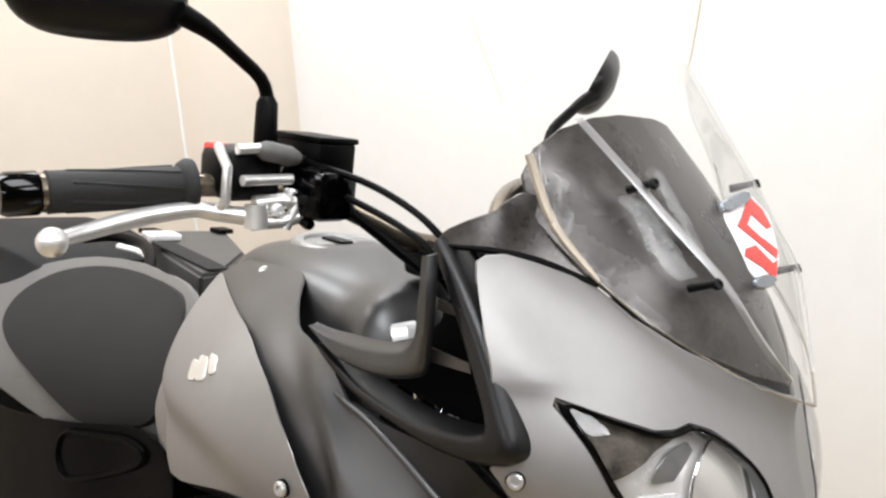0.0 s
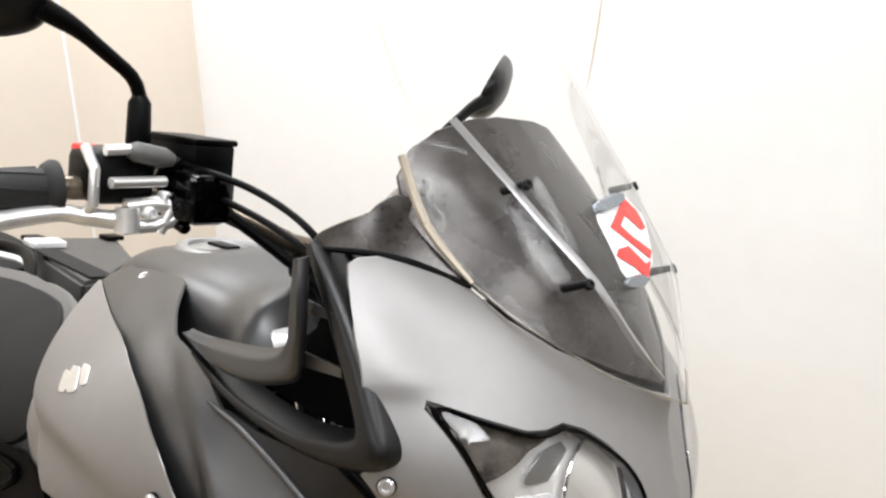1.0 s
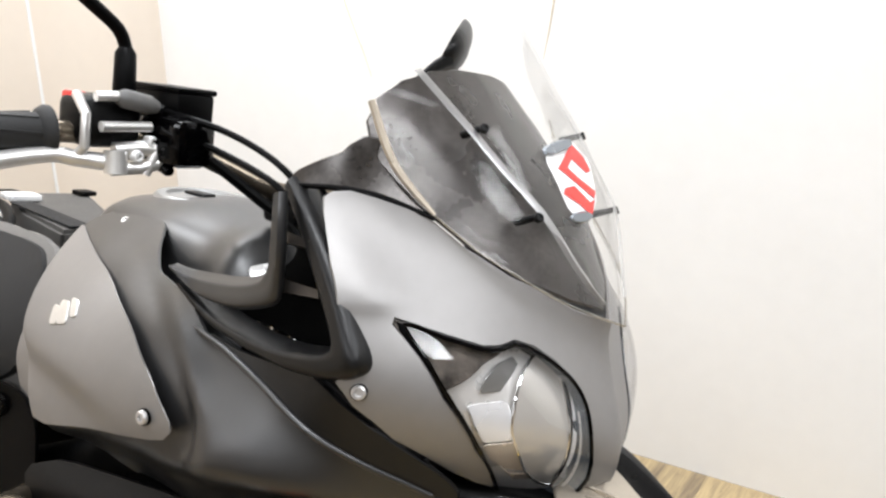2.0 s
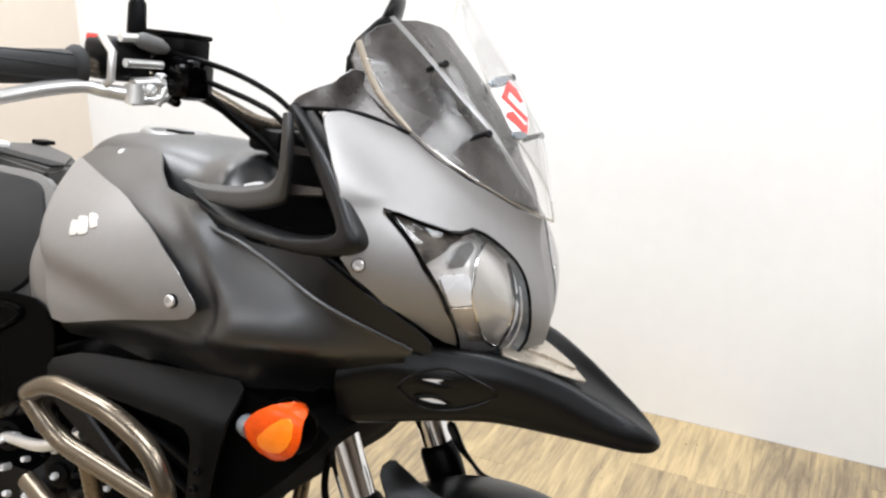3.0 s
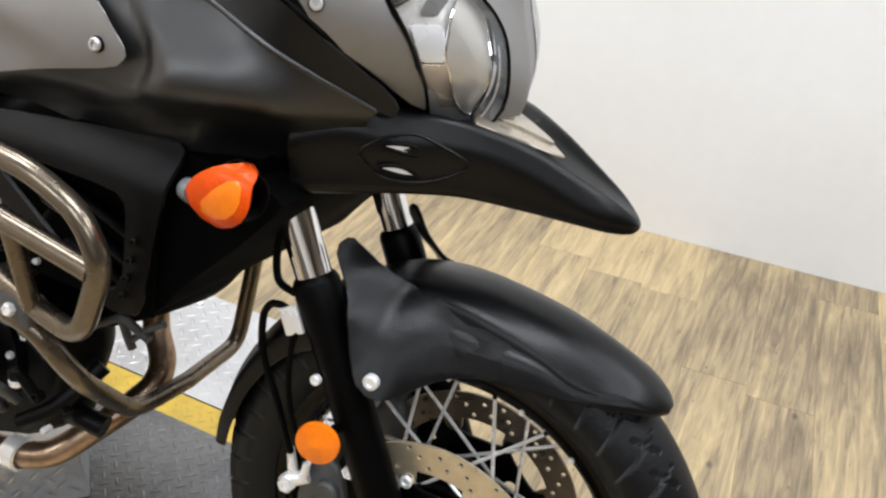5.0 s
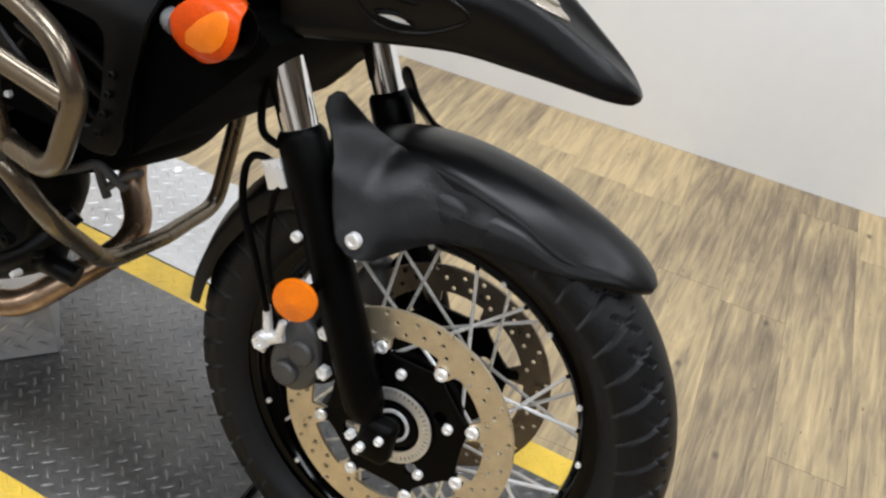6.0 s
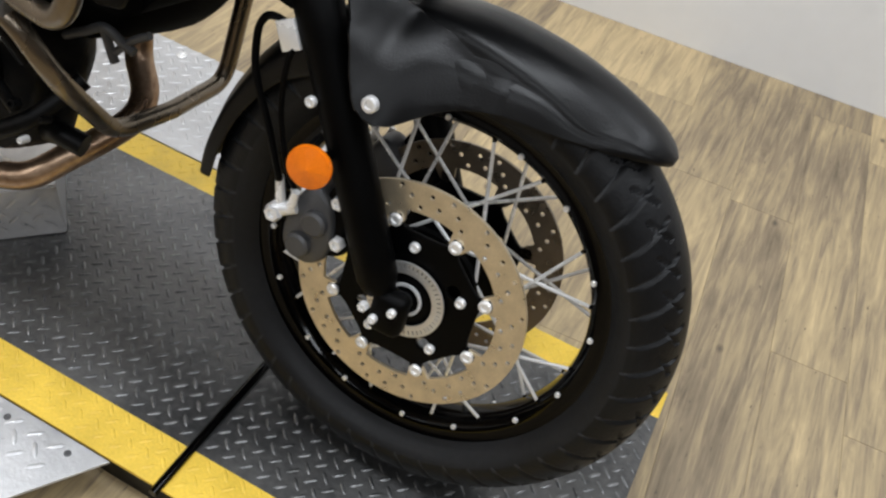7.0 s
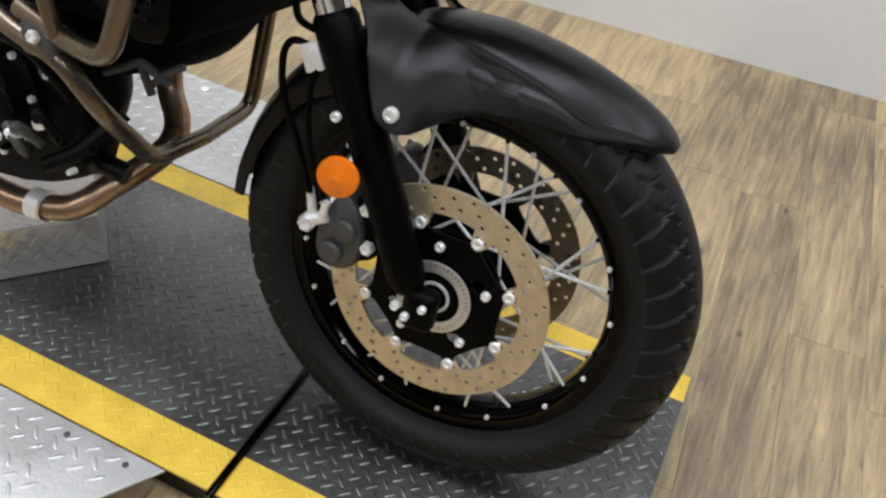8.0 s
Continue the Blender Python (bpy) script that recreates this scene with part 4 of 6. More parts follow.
panel("insert_step", rounded([(-0.050, -0.022), (-0.020, -0.012), (0.022, 0.006), (0.024, 0.014), (-0.020, 0.038), (-0.050, 0.050)], 1, 0.15), lambda x, y: (x, y, wedge(x, y) + 0.0065), IVORY, beak, "raised step of the champagne insert", 0.004)
for s in (-1, 1):
    for z, x0, x1, y0, y1 in ((0.842, -0.112, -0.064, 0.134, 0.106), (0.817, -0.114, -0.078, 0.129, 0.105)):
        v = [(x0, s * (y0 + 0.004), z), ((x0 + x1) / 2, s * ((y0 + y1) / 2 + 0.006), z + 0.004), (x1, s * (y1 + 0.002), z - 0.005), ((x0 + x1) / 2, s * ((y0 + y1) / 2 + 0.004), z - 0.006)]
        tube("beak_slot", spline(v, 5, True), 0.0025, BLACK, beak, "", 6)
        # the slot is not open: a white patch paints the bright view behind
        raw("slot_mirror", [(q[0], q[1] * 1.012, q[2]) for q in spline(v, 4, True)], [tuple(range(16))], WHITE, beak, "white patch painting the bright view through the beak slot")

for s in (-1, 1):
    eye = [(-0.130, 0.831, 0.1454), (-0.112, 0.848, 0.1368), (-0.085, 0.857, 0.1205), (-0.055, 0.850, 0.1125), (-0.030, 0.835, 0.0975), (-0.048, 0.818, 0.098), (-0.075, 0.806, 0.1071), (-0.105, 0.804, 0.1219), (-0.122, 0.815, 0.1349)]
    tube("slot_surround", spline([(x, s * (y + 0.0006), z) for x, z, y in eye], 5, True), 0.0019, TEXTURED, beak, "moulded rim round the beak slots", 8)

# ---- headlight cowl
cowl_x = Form([(0.19, 1.123, -0.2), (0.15, 1.111, -0.153), (0.13, 1.087, -0.126), (0.1, 1.066, -0.1), (0.07, 1.051, -0.074), (0, 1.026, -0.038), (0, 0.973, -0.023), (0, 0.924, -0.015), (0, 0.87, -0.018), (0.22, 1.068, -0.202), (0.235, 1.028, -0.17), (0.235, 1.005, -0.156), (0.235, 0.978, -0.162), (0.2, 0.934, -0.128), (0.15, 0.902, -0.096), (0.11, 0.884, -0.083), (0.2, 1.03, -0.136), (0.14, 1.014, -0.085), (0.115, 1.017, -0.073), (0.075, 0.997, -0.051), (0.04, 0.959, -0.032), (0.03, 0.917, -0.02), (0.03, 0.865, -0.03), (0.1, 0.878, -0.08), (0.205, 1.119, -0.222)], 3)
cowl_line = [(0.2076, 1.1182), (0.2019, 1.1227), (0.1923, 1.1247), (0.173, 1.1193), (0.1532, 1.1114), (0.1306, 1.0871), (0.1001, 1.066), (0.0681, 1.0507), (0.0362, 1.0353), (0, 1.026), (0, 0.973), (0, 0.924), (0, 0.876), (0.0289, 0.8716), (0.0426, 0.9211), (0.046, 0.9594), (0.0571, 0.981), (0.0737, 0.9975), (0.0942, 1.0114), (0.1131, 1.0176), (0.1295, 1.0144), (0.1456, 1.0149), (0.1758, 1.0249), (0.2011, 1.0345), (0.2045, 1.0286), (0.1954, 1.0053), (0.1852, 0.9747), (0.1547, 0.9291), (0.1052, 0.8793), (0.1222, 0.8859), (0.1482, 0.9003), (0.1996, 0.9339), (0.2276, 0.9619), (0.2372, 0.9799), (0.2336, 0.9925), (0.2361, 1.005), (0.2337, 1.0279), (0.2234, 1.0683)]


def cowl_place(y, z):
    a = abs(y)
    up = z - 1.040 - 0.10 * (0.2 - a)
    fold = 1 / (1 + math.exp(-up / 0.0045)) * smooth((a - 0.170) / 0.05)
    side = max(0, a - 0.205)
    return (cowl_x(a, z) + 0.0095 * fold - 0.004 - 2.5 * side * side, y - (0.003 * fold if y < 0 else -0.003 * fold), z)


cowl = panel("headlight_cowl", [(-a, b) for a, b in cowl_line], cowl_place, GREY, bike, "satin grey headlight cowl", 0.003, 0.0065)
mirrored(cowl)
for s in (-1, 1):
    bolt("cowl_screw", (-0.151, s * 0.2275, 0.975), (0.5, s, 0.1), 0.0062, 0.0045, SCREW, bike, "dull steel cowl screw")
    bolt("screw_washer", (-0.152, s * 0.2262, 0.975), (0.5, s, 0.1), 0.0074, 0.003, BLACK, bike)

# ---- headlights
def headlight(s):
    line = [tuple(q) for q in spline([(0.0317, 0.8715), (0.0466, 0.9214), (0.0506, 0.9589), (0.0606, 0.9794), (0.0774, 0.9949), (0.0967, 1.0077), (0.1142, 1.0143), (0.1306, 1.0116), (0.1467, 1.0121), (0.1747, 1.0211), (0.1977, 1.0296), (0.1927, 1.0054), (0.1826, 0.9757), (0.1527, 0.9294), (0.1012, 0.8765), (0.0718, 0.8626), (0.0445, 0.8619)], 3, True)]
    house = panel("headlight", [(s * a, b) for a, b in line], lambda y, z: (cowl_x(abs(y), z) - 0.070 - 0.10 * max(0, abs(y) - 0.12), y, z), GRAIN, bike, "twin headlight unit with a clear lens and chrome reflector", 0.003, 0.014)
    n = len(line)
    ring_v = [(cowl_x(a, b) - 0.003, s * a, b) for a, b in line] + [(cowl_x(a, b) - 0.075, s * a, b) for a, b in line]
    quads = [(k, (k + 1) % n, n + (k + 1) % n, n + k) for k in range(n)]
    raw("headlight_wall", ring_v, [q for q in quads if abs(ring_v[q[0]][1]) > 0.075], GRAIN, house)
    raw("headlight_wall", ring_v, [q for q in quads if abs(ring_v[q[0]][1]) <= 0.075], SMOKE, house, "smoky inner wall of the lamp")
    gasket = [(cowl_x(a, b) - (0.0015 if s < 0 else 0.006), s * a, b) for a, b in line]
    tube("gasket", np.vstack([gasket, gasket[:2]]), 0.0019, GLOSS, house, "black lens gasket", 6)
    panel("lens", [(s * a, b) for a, b in line], lambda y, z: (cowl_x(abs(y), z) - 0.002, y, z), LENS, house, "clear moulded lens", 0.0015, 0.012)
    # pale surround, the reflector's facets, an oval inner lens with a bright rim and the smoky side chamber
    inner_line = [(s * (0.106 + (a - 0.106) * 0.97), 0.945 + (b - 0.945) * 0.97) for a, b in line]
    panel("reflector_surround", inner_line, lambda y, z: (cowl_x(abs(y), z) - 0.021, y, z), SATIN_CHROME, house, "pale metallic reflector surround", 0.001, 0.02)

    def facet(outline, mat, label, sunk, ty=0.0, tz=0.0):
        cy, cz = np.mean([q[0] for q in outline]), np.mean([q[1] for q in outline])
        panel("reflector_facet", [(s * a, b) for a, b in rounded(outline, 1, 0.12)], lambda y, z: (cowl_x(abs(y), z) - sunk + ty * (abs(y) - cy) + tz * (z - cz), y, z), mat, house, label, 0.001, 0.007)
    # reflections are painted by material: dark grey, white, and beige low down
    facet([(0.150, 0.976), (0.147, 0.986), (0.130, 0.998), (0.108, 1.001), (0.101, 0.992), (0.117, 0.981), (0.124, 0.975)], CAPMETAL, "reflector facet painted grey for a dark reflection", 0.0185, 0.2, 0.3)
    facet([(0.159, 0.966), (0.1254, 0.968), (0.118, 0.940), (0.118, 0.934), (0.1423, 0.932), (0.152, 0.948)], STEEL, "flat step of the reflector, white for the wall's reflection", 0.0175, 0.0, -0.10)
    facet([(0.1425, 0.930), (0.117, 0.932), (0.104, 0.915), (0.083, 0.8945), (0.106, 0.900), (0.1255, 0.912)], WARM, "lower facet of the reflector with a beige reflection painted in", 0.0175, 0.0, 0.15)
    facet([(0.1237, 0.9095), (0.1009, 0.8945), (0.081, 0.8918), (0.052, 0.8725), (0.0785, 0.8790)], WARM, "lower facet of the reflector with a beige reflection painted in", 0.0175, 0.0, 0.45)
    lens_line = spline([(0.0998, 0.9932), (0.0760, 1.0005), (0.0610, 0.9873), (0.0590, 0.9576), (0.0610, 0.9267), (0.0565, 0.8933), (0.0500, 0.8740), (0.0795, 0.8891), (0.1030, 0.9103), (0.1220, 0.9401), (0.1222, 0.9643), (0.1150, 0.980)], 4, True)

    def bulge(y, z):
        t = min(1, ((abs(y) - 0.088 - 0.25 * (z - 0.935)) / 0.032) ** 2 + ((z - 0.937) / 0.062) ** 2)
        return (cowl_x(abs(y), z) - 0.0165 + 0.004 * math.sqrt(max(0, 1 - t)), y, z)
    panel("inner_lens", [(s * a, b) for a, b in lens_line], bulge, PEARL, house, "pale bulged inner lens", 0.001, 0.006)
    rim_line = [bulge(s * a, b) for a, b in lens_line]
    tube("inner_lens_rim", rim_line + rim_line[:2], 0.0014, CHROME, house, "bright rim of the inner lens", 8)
    panel("side_chamber", [(s * a, b) for a, b in ((0.058, 0.992), (0.056, 0.957), (0.058, 0.926), (0.053, 0.894), (0.046, 0.872), (0.034, 0.866), (0.044, 0.920), (0.048, 0.958))], lambda y, z: (cowl_x(abs(y), z) - 0.018, y, z), SMOKE, house, "smoky bluish side chamber", 0.001, 0.012)
    for a, b, z0, z1 in ((0.0545, 0.050, 0.942, 0.974), (0.0545, 0.049, 0.884, 0.936)):
        panel("chamber_mirror", [(s * q, z) for q, z in ((a, z0), (a, z1), (b, z1 - 0.006), (b, z0))], lambda y, z: (cowl_x(abs(y), z) - 0.015, y, z), STEEL, house, "bright upright strip in the side chamber", 0.001, 0.01)
    # dark tube for the shade between inner lens and side chamber
    tube("chamber_gap", [(cowl_x(y, z) - 0.014, s * y, z) for y, z in spline([(0.0580, 0.988), (0.0570, 0.957), (0.0585, 0.926), (0.0545, 0.893), (0.0470, 0.872)], 4)], 0.0013, GRAIN, house, "dark tube painting the shaded gap beside the inner lens", 6)
    tube("chamber_rib", [(cowl_x(y, z) - 0.012, s * y, z) for y, z in spline([(0.0545, 0.979), (0.0490, 0.960), (0.0478, 0.928), (0.0435, 0.896), (0.0380, 0.870)], 4)], 0.0013, SATIN_CHROME, house, "", 6)
    brow = [(0.2005, 1.0315), (0.194, 1.006), (0.1835, 0.979), (0.172, 0.985), (0.156, 0.994), (0.145, 1.0015), (0.126, 1.0075), (0.130, 1.0125), (0.147, 1.0135), (0.1747, 1.0225)]
    panel("lamp_brow", [(s * a, b) for a, b in rounded(brow, 1, 0.1)], lambda y, z: (cowl_x(abs(y), z) - 0.010, y, z), BROW, house, "dark textured corner bezel", 0.003, 0.012)
    return house


headlight(-1)
headlight(1)

# ---- windscreen and the black panel behind it
screen_x = Sheet([(0, 1.026, -0.034), (0, 1.10, -0.074), (0, 1.19, -0.130), (0, 1.28, -0.200), (0.10, 1.066, -0.092), (0.085, 1.119, -0.094), (0.10, 1.188, -0.150), (0.10, 1.27, -0.215),
                  (0.155, 1.147, -0.192), (0.165, 1.197, -0.220), (0.15, 1.111, -0.155), (0.13, 1.25, -0.235), (0.07, 1.051, -0.068)], 1e-3)
half = [(0.0, 1.025), (0.03, 1.034), (0.07, 1.049), (0.10, 1.066), (0.13, 1.088), (0.15, 1.113), (0.162, 1.15), (0.166, 1.20), (0.156, 1.245), (0.125, 1.278), (0.07, 1.292)]
line = [(-a, b) for a, b in reversed(half)] + [(a, b) for a, b in half[1:]]
screen = panel("windscreen", line, lambda y, z: (screen_x(abs(y), z) + 0.006, y, z), CLEAR, bike, "clear plastic windscreen", 0.004, 0.014)
screen.visible_shadow = False
edge = [(screen_x(a, b) + 0.006, -a, b) for a, b in half[:8]]
tube("screen_edge", spline(edge[3:6], 4), 0.0013, EDGE, screen, "pale edge of the screen", 6)
# ivory paints the glow of light caught in the thick upper edge
tube("screen_edge", spline(edge[5:], 4), [0.0018, 0.0036, 0.0040, 0.0036], IVORY, screen, "edge of the screen with its lit glow painted ivory", 8)
tube("screen_edge", spline(edge[:4], 4), 0.0012, EDGE, screen, "pale edge of the screen", 6)
tube("screen_edge", [(x, -y, z) for x, y, z in spline(edge, 4)], 0.0012, EDGE, screen, "pale edge of the screen", 6)
ridge = [(0.024, 1.046), (0.056, 1.085), (0.092, 1.145), (0.112, 1.19), (0.126, 1.232)]
for s in (-1, 1):
    verts, faces = [], []
    for k, (a, b) in enumerate(spline(ridge, 5)):
        x = screen_x(a, b) + 0.0085
        wd = 0.005 if k > 2 else 0.003
        verts += [(x, s * (a - wd), b + wd * 0.3), (x + 0.002, s * a, b), (x, s * (a + wd), b - wd * 0.3)]
    m3 = len(verts) // 3
    for k in range(m3 - 1):
        faces += [(3 * k, 3 * k + 1, 3 * k + 4, 3 * k + 3), (3 * k + 1, 3 * k + 2, 3 * k + 5, 3 * k + 4)]
    raw("screen_ridge", verts, faces, RIDGE, screen, "moulded ridge of the clear screen")
    for a, b in ((0.101, 1.188), (0.085, 1.119)):
        x = screen_x(a, b)
        bolt("screen_bolt", (x + 0.009, s * a, b), (0.8, s * 0.4, 0.5), 0.0045, 0.003, GRAIN, screen, "small dark screen bolt")
        tube("screen_post", [(x + 0.006, s * a, b), (x - 0.014, s * (a - 0.004), b - 0.008)], [0.003, 0.004], GRAIN, screen, "dark screen mount")


def dome_place(y, z):
    t = (z - 1.03) / 0.20
    return (screen_x(abs(y), z) - 0.010 - 0.045 * min(1, max(0, t)), y, z)


dome_half = [(0.0, 1.036), (0.04, 1.046), (0.08, 1.062), (0.115, 1.085), (0.140, 1.12), (0.149, 1.155), (0.144, 1.182), (0.128, 1.204), (0.102, 1.221), (0.068, 1.233), (0.03, 1.238)]
dome_line = [(-a, b) for a, b in reversed(dome_half)] + [(a, b) for a, b in dome_half[1:]]
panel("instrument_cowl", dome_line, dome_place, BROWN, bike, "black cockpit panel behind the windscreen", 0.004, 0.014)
# red emblem sticker on a white ground, fixed to the screen


def on_screen(y, z, off):
    return (screen_x(abs(y), z) + 0.010 + off, y, z)


panel("screen_sticker", rounded([(-0.0228, 1.1813), (0.013, 1.1853), (0.036, 1.1665), (0.0176, 1.1338), (-0.0091, 1.1192), (-0.0463, 1.1243), (-0.0525, 1.1683)], 1, 0.1), lambda y, z: on_screen(y, z, 0.0), WHITE, screen, "white sticker with a red emblem", 0.0006, 0.01)
for shape in ([(0.0093, 1.1825), (0.0251, 1.1711), (0.0269, 1.1585), (0.0157, 1.1572), (-0.0042, 1.169), (-0.0209, 1.1613), (-0.0061, 1.152), (0.0193, 1.1407), (0.0106, 1.1348), (-0.0386, 1.161)],
              [(-0.0412, 1.1444), (-0.0222, 1.1462), (-0.0019, 1.1318), (0.0101, 1.1335), (-0.0075, 1.1204), (-0.0236, 1.1304), (-0.047, 1.1399)]):
    panel("sticker_emblem", shape, lambda y, z: on_screen(y, z, 0.0012), RED, screen, "red emblem shape", 0.0005, 0.01)
for shape in ([(-0.0506, 1.1786), (0.0091, 1.1881), (0.0056, 1.1798), (-0.0522, 1.1714)], [(-0.0496, 1.1232), (-0.0146, 1.125), (-0.0091, 1.1192), (-0.0469, 1.116)]):
    panel("screen_clip", rounded(shape, 1), lambda y, z: on_screen(y, z, 0.004), SMOKE, screen, "grey plastic clip of the screen", 0.004, 0.01)

# ---- cockpit side covers between screen and cowl
side_in = Form([(-0.278, 1.121, 0.196), (-0.269, 1.131, 0.196), (-0.250, 1.144, 0.190), (-0.232, 1.153, 0.183), (-0.220, 1.179, 0.165), (-0.213, 1.152, 0.166), (-0.187, 1.134, 0.162), (-0.157, 1.115, 0.150), (-0.205, 1.125, 0.178), (-0.232, 1.125, 0.190), (-0.257, 1.123, 0.196)], 2)
o = rounded([(-0.280, 1.119), (-0.270, 1.132), (-0.250, 1.144), (-0.233, 1.153), (-0.229, 1.160), (-0.220, 1.170), (-0.210, 1.168), (-0.208, 1.152), (-0.186, 1.134), (-0.157, 1.113), (-0.181, 1.121), (-0.205, 1.125), (-0.232, 1.124), (-0.257, 1.121)], 1, 0.15)
sc = panel("cockpit_cover", o, lambda x, z: (x, -side_in(x, z) + 0.001, z), BROWN, bike, "dark satin cover beside the windscreen, brown reflections painted in", 0.003, 0.008)
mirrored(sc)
# black tube that paints the shade in the gap over the cowl
tube("cowl_gap", spline([(-0.262, -0.197, 1.122), (-0.225, -0.188, 1.1245), (-0.195, -0.176, 1.123), (-0.172, -0.160, 1.116), (-0.152, -0.149, 1.110)], 5), [0.002, 0.003, 0.003, 0.002], BLACK, bike, "black tube painting the shaded gap under the cockpit cover", 8)

# ---- black frame of the air duct beside the cowl, and the hooked lip inside it
frame_out = [(-0.269, -0.2, 1.129), (-0.232, -0.212, 1.101), (-0.193, -0.225, 1.065), (-0.164, -0.235, 1.029), (-0.147, -0.24, 1.004), (-0.15, -0.24, 0.989), (-0.178, -0.238, 0.978), (-0.228, -0.232, 0.972), (-0.294, -0.222, 0.975), (-0.351, -0.21, 0.981), (-0.4, -0.203, 1.003)]
frame_in = [(-0.278, -0.198, 1.117), (-0.244, -0.212, 1.088), (-0.212, -0.224, 1.053), (-0.187, -0.233, 1.024), (-0.177, -0.238, 1.009), (-0.183, -0.238, 1.0), (-0.204, -0.236, 0.993), (-0.245, -0.23, 0.986), (-0.297, -0.22, 0.986), (-0.346, -0.208, 0.99), (-0.398, -0.202, 1.008)]


def band(name, a_edge, b_edge, mat, label, crest=0.5, rise=0.004, deep=0.03):
    """A moulded band between two edges, with a soft crest and an inner wall."""
    secs = []
    for a, b in zip(a_edge, b_edge):
        a, b = np.array(a), np.array(b)
        mid = a + (b - a) * crest + np.array((0.002, -rise, 0.001))
        near = a + (b - a) * (crest * 0.5) + np.array((0.001, -rise * 0.8, 0))
        far = b + (a - b) * ((1 - crest) * 0.3) + np.array((0.001, -rise * 0.7, 0))
        secs.append([a + np.array((0, 0.006, 0)), near, mid, far, b + np.array((0, 0.004, 0)), b + np.array((-0.004, deep, 0)), a + np.array((-0.004, deep, 0))])
    ob = loft(name, secs, mat, bike, label, (4, 2), sharp=50)
    return ob


mirrored(band("duct_frame", frame_out, frame_in, DUCT, "matt black frame of the side air duct", 0.6, 0.003, 0.035))
lip_up = [(-0.266, -0.222, 1.114), (-0.262, -0.226, 1.091), (-0.264, -0.224, 1.069), (-0.27, -0.218, 1.051), (-0.287, -0.212, 1.036), (-0.317, -0.206, 1.027), (-0.353, -0.2, 1.021), (-0.39, -0.198, 1.018), (-0.412, -0.203, 1.021)]
lip_down = [(-0.254, -0.226, 1.118), (-0.248, -0.23, 1.094), (-0.246, -0.23, 1.067), (-0.249, -0.227, 1.044), (-0.256, -0.224, 1.022), (-0.295, -0.22, 1.007), (-0.334, -0.214, 1.001), (-0.369, -0.208, 1.003), (-0.406, -0.205, 1.019)]
mirrored(band("duct_lip", lip_up, lip_down, SATIN, "dark grey hooked lip of the air duct", 0.3, 0.004, 0.012))
# black sheet that closes the duct and paints the shade inside it
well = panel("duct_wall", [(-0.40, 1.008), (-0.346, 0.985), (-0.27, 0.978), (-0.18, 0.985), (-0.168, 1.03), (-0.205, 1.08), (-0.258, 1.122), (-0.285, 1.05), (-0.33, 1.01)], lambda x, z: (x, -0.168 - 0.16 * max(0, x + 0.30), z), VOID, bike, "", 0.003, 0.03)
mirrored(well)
for v in ([(-0.274, -0.205, 1.083), (-0.224, -0.220, 1.082), (-0.224, -0.220, 1.076), (-0.273, -0.205, 1.071)], [(-0.267, -0.205, 1.040), (-0.207, -0.224, 1.045), (-0.205, -0.224, 1.038), (-0.266, -0.205, 1.028)]):
    verts = v + [(x - 0.006, y + 0.012, z - 0.004) for x, y, z in v]
    raw("duct_vane", verts, [(0, 3, 2, 1), (4, 5, 6, 7), (0, 1, 5, 4), (1, 2, 6, 5), (2, 3, 7, 6), (3, 0, 4, 7)], BROWN, bike, "air duct vane with a bronze reflection painted in")

# ---- fuel tank
def tank_part():
    #        x     zc    y1     z1     y2    z2     y3    z3
    rows = [(-0.755, 0.985, 0.045, 0.975, 0.070, 0.93, 0.09, 0.82),
            (-0.70, 1.032, 0.058, 1.024, 0.085, 0.985, 0.11, 0.82),
            (-0.655, 1.046, 0.070, 1.040, 0.103, 1.005, 0.140, 0.84),
            (-0.60, 1.051, 0.078, 1.046, 0.114, 1.010, 0.150, 0.86),
            (-0.54, 1.056, 0.080, 1.048, 0.122, 1.012, 0.155, 0.88),
            (-0.47, 1.050, 0.078, 1.042, 0.122, 1.004, 0.150, 0.90),
            (-0.41, 1.046, 0.080, 1.042, 0.130, 1.015, 0.170, 0.92),
            (-0.37, 1.015, 0.070, 1.008, 0.115, 0.985, 0.150, 0.92)]
    secs = [[(x, -y3, z3), (x, -y2, z2), (x, -y1, z1), (x, 0, zc), (x, y1, z1), (x, y2, z2), (x, y3, z3)] for x, zc, y1, z1, y2, z2, y3, z3 in rows]
    return loft("fuel_tank", secs, SATIN, bike, "satin black fuel tank", (5, 4), closed=False)


tank = tank_part()
CAP = Matrix.Translation((-0.600, 0, 1.0455)) @ Matrix.Rotation(radians(90), 4, "X") @ Matrix.Rotation(radians(-1), 4, "Z")
lathe("filler_cap", [(0, 0.006), (0.030, 0.006), (0.034, 0.004), (0.044, 0.004), (0.046, 0.008), (0.056, 0.008), (0.060, 0.004), (0.061, -0.004), (0, -0.004)], CAPMETAL, tank, "round aluminium filler cap", 48, CAP, closed=False)
box("cap_flap", (-0.626, -0.010, 1.0500), (-0.588, 0.010, 1.0555), DARK, tank, "", 0.002)
for s in (-1, 1):
    bolt("tank_pin", (-0.604, s * 0.109, 1.0235), (0, s * 0.5, 1), 0.006, 0.004, STEEL, tank)

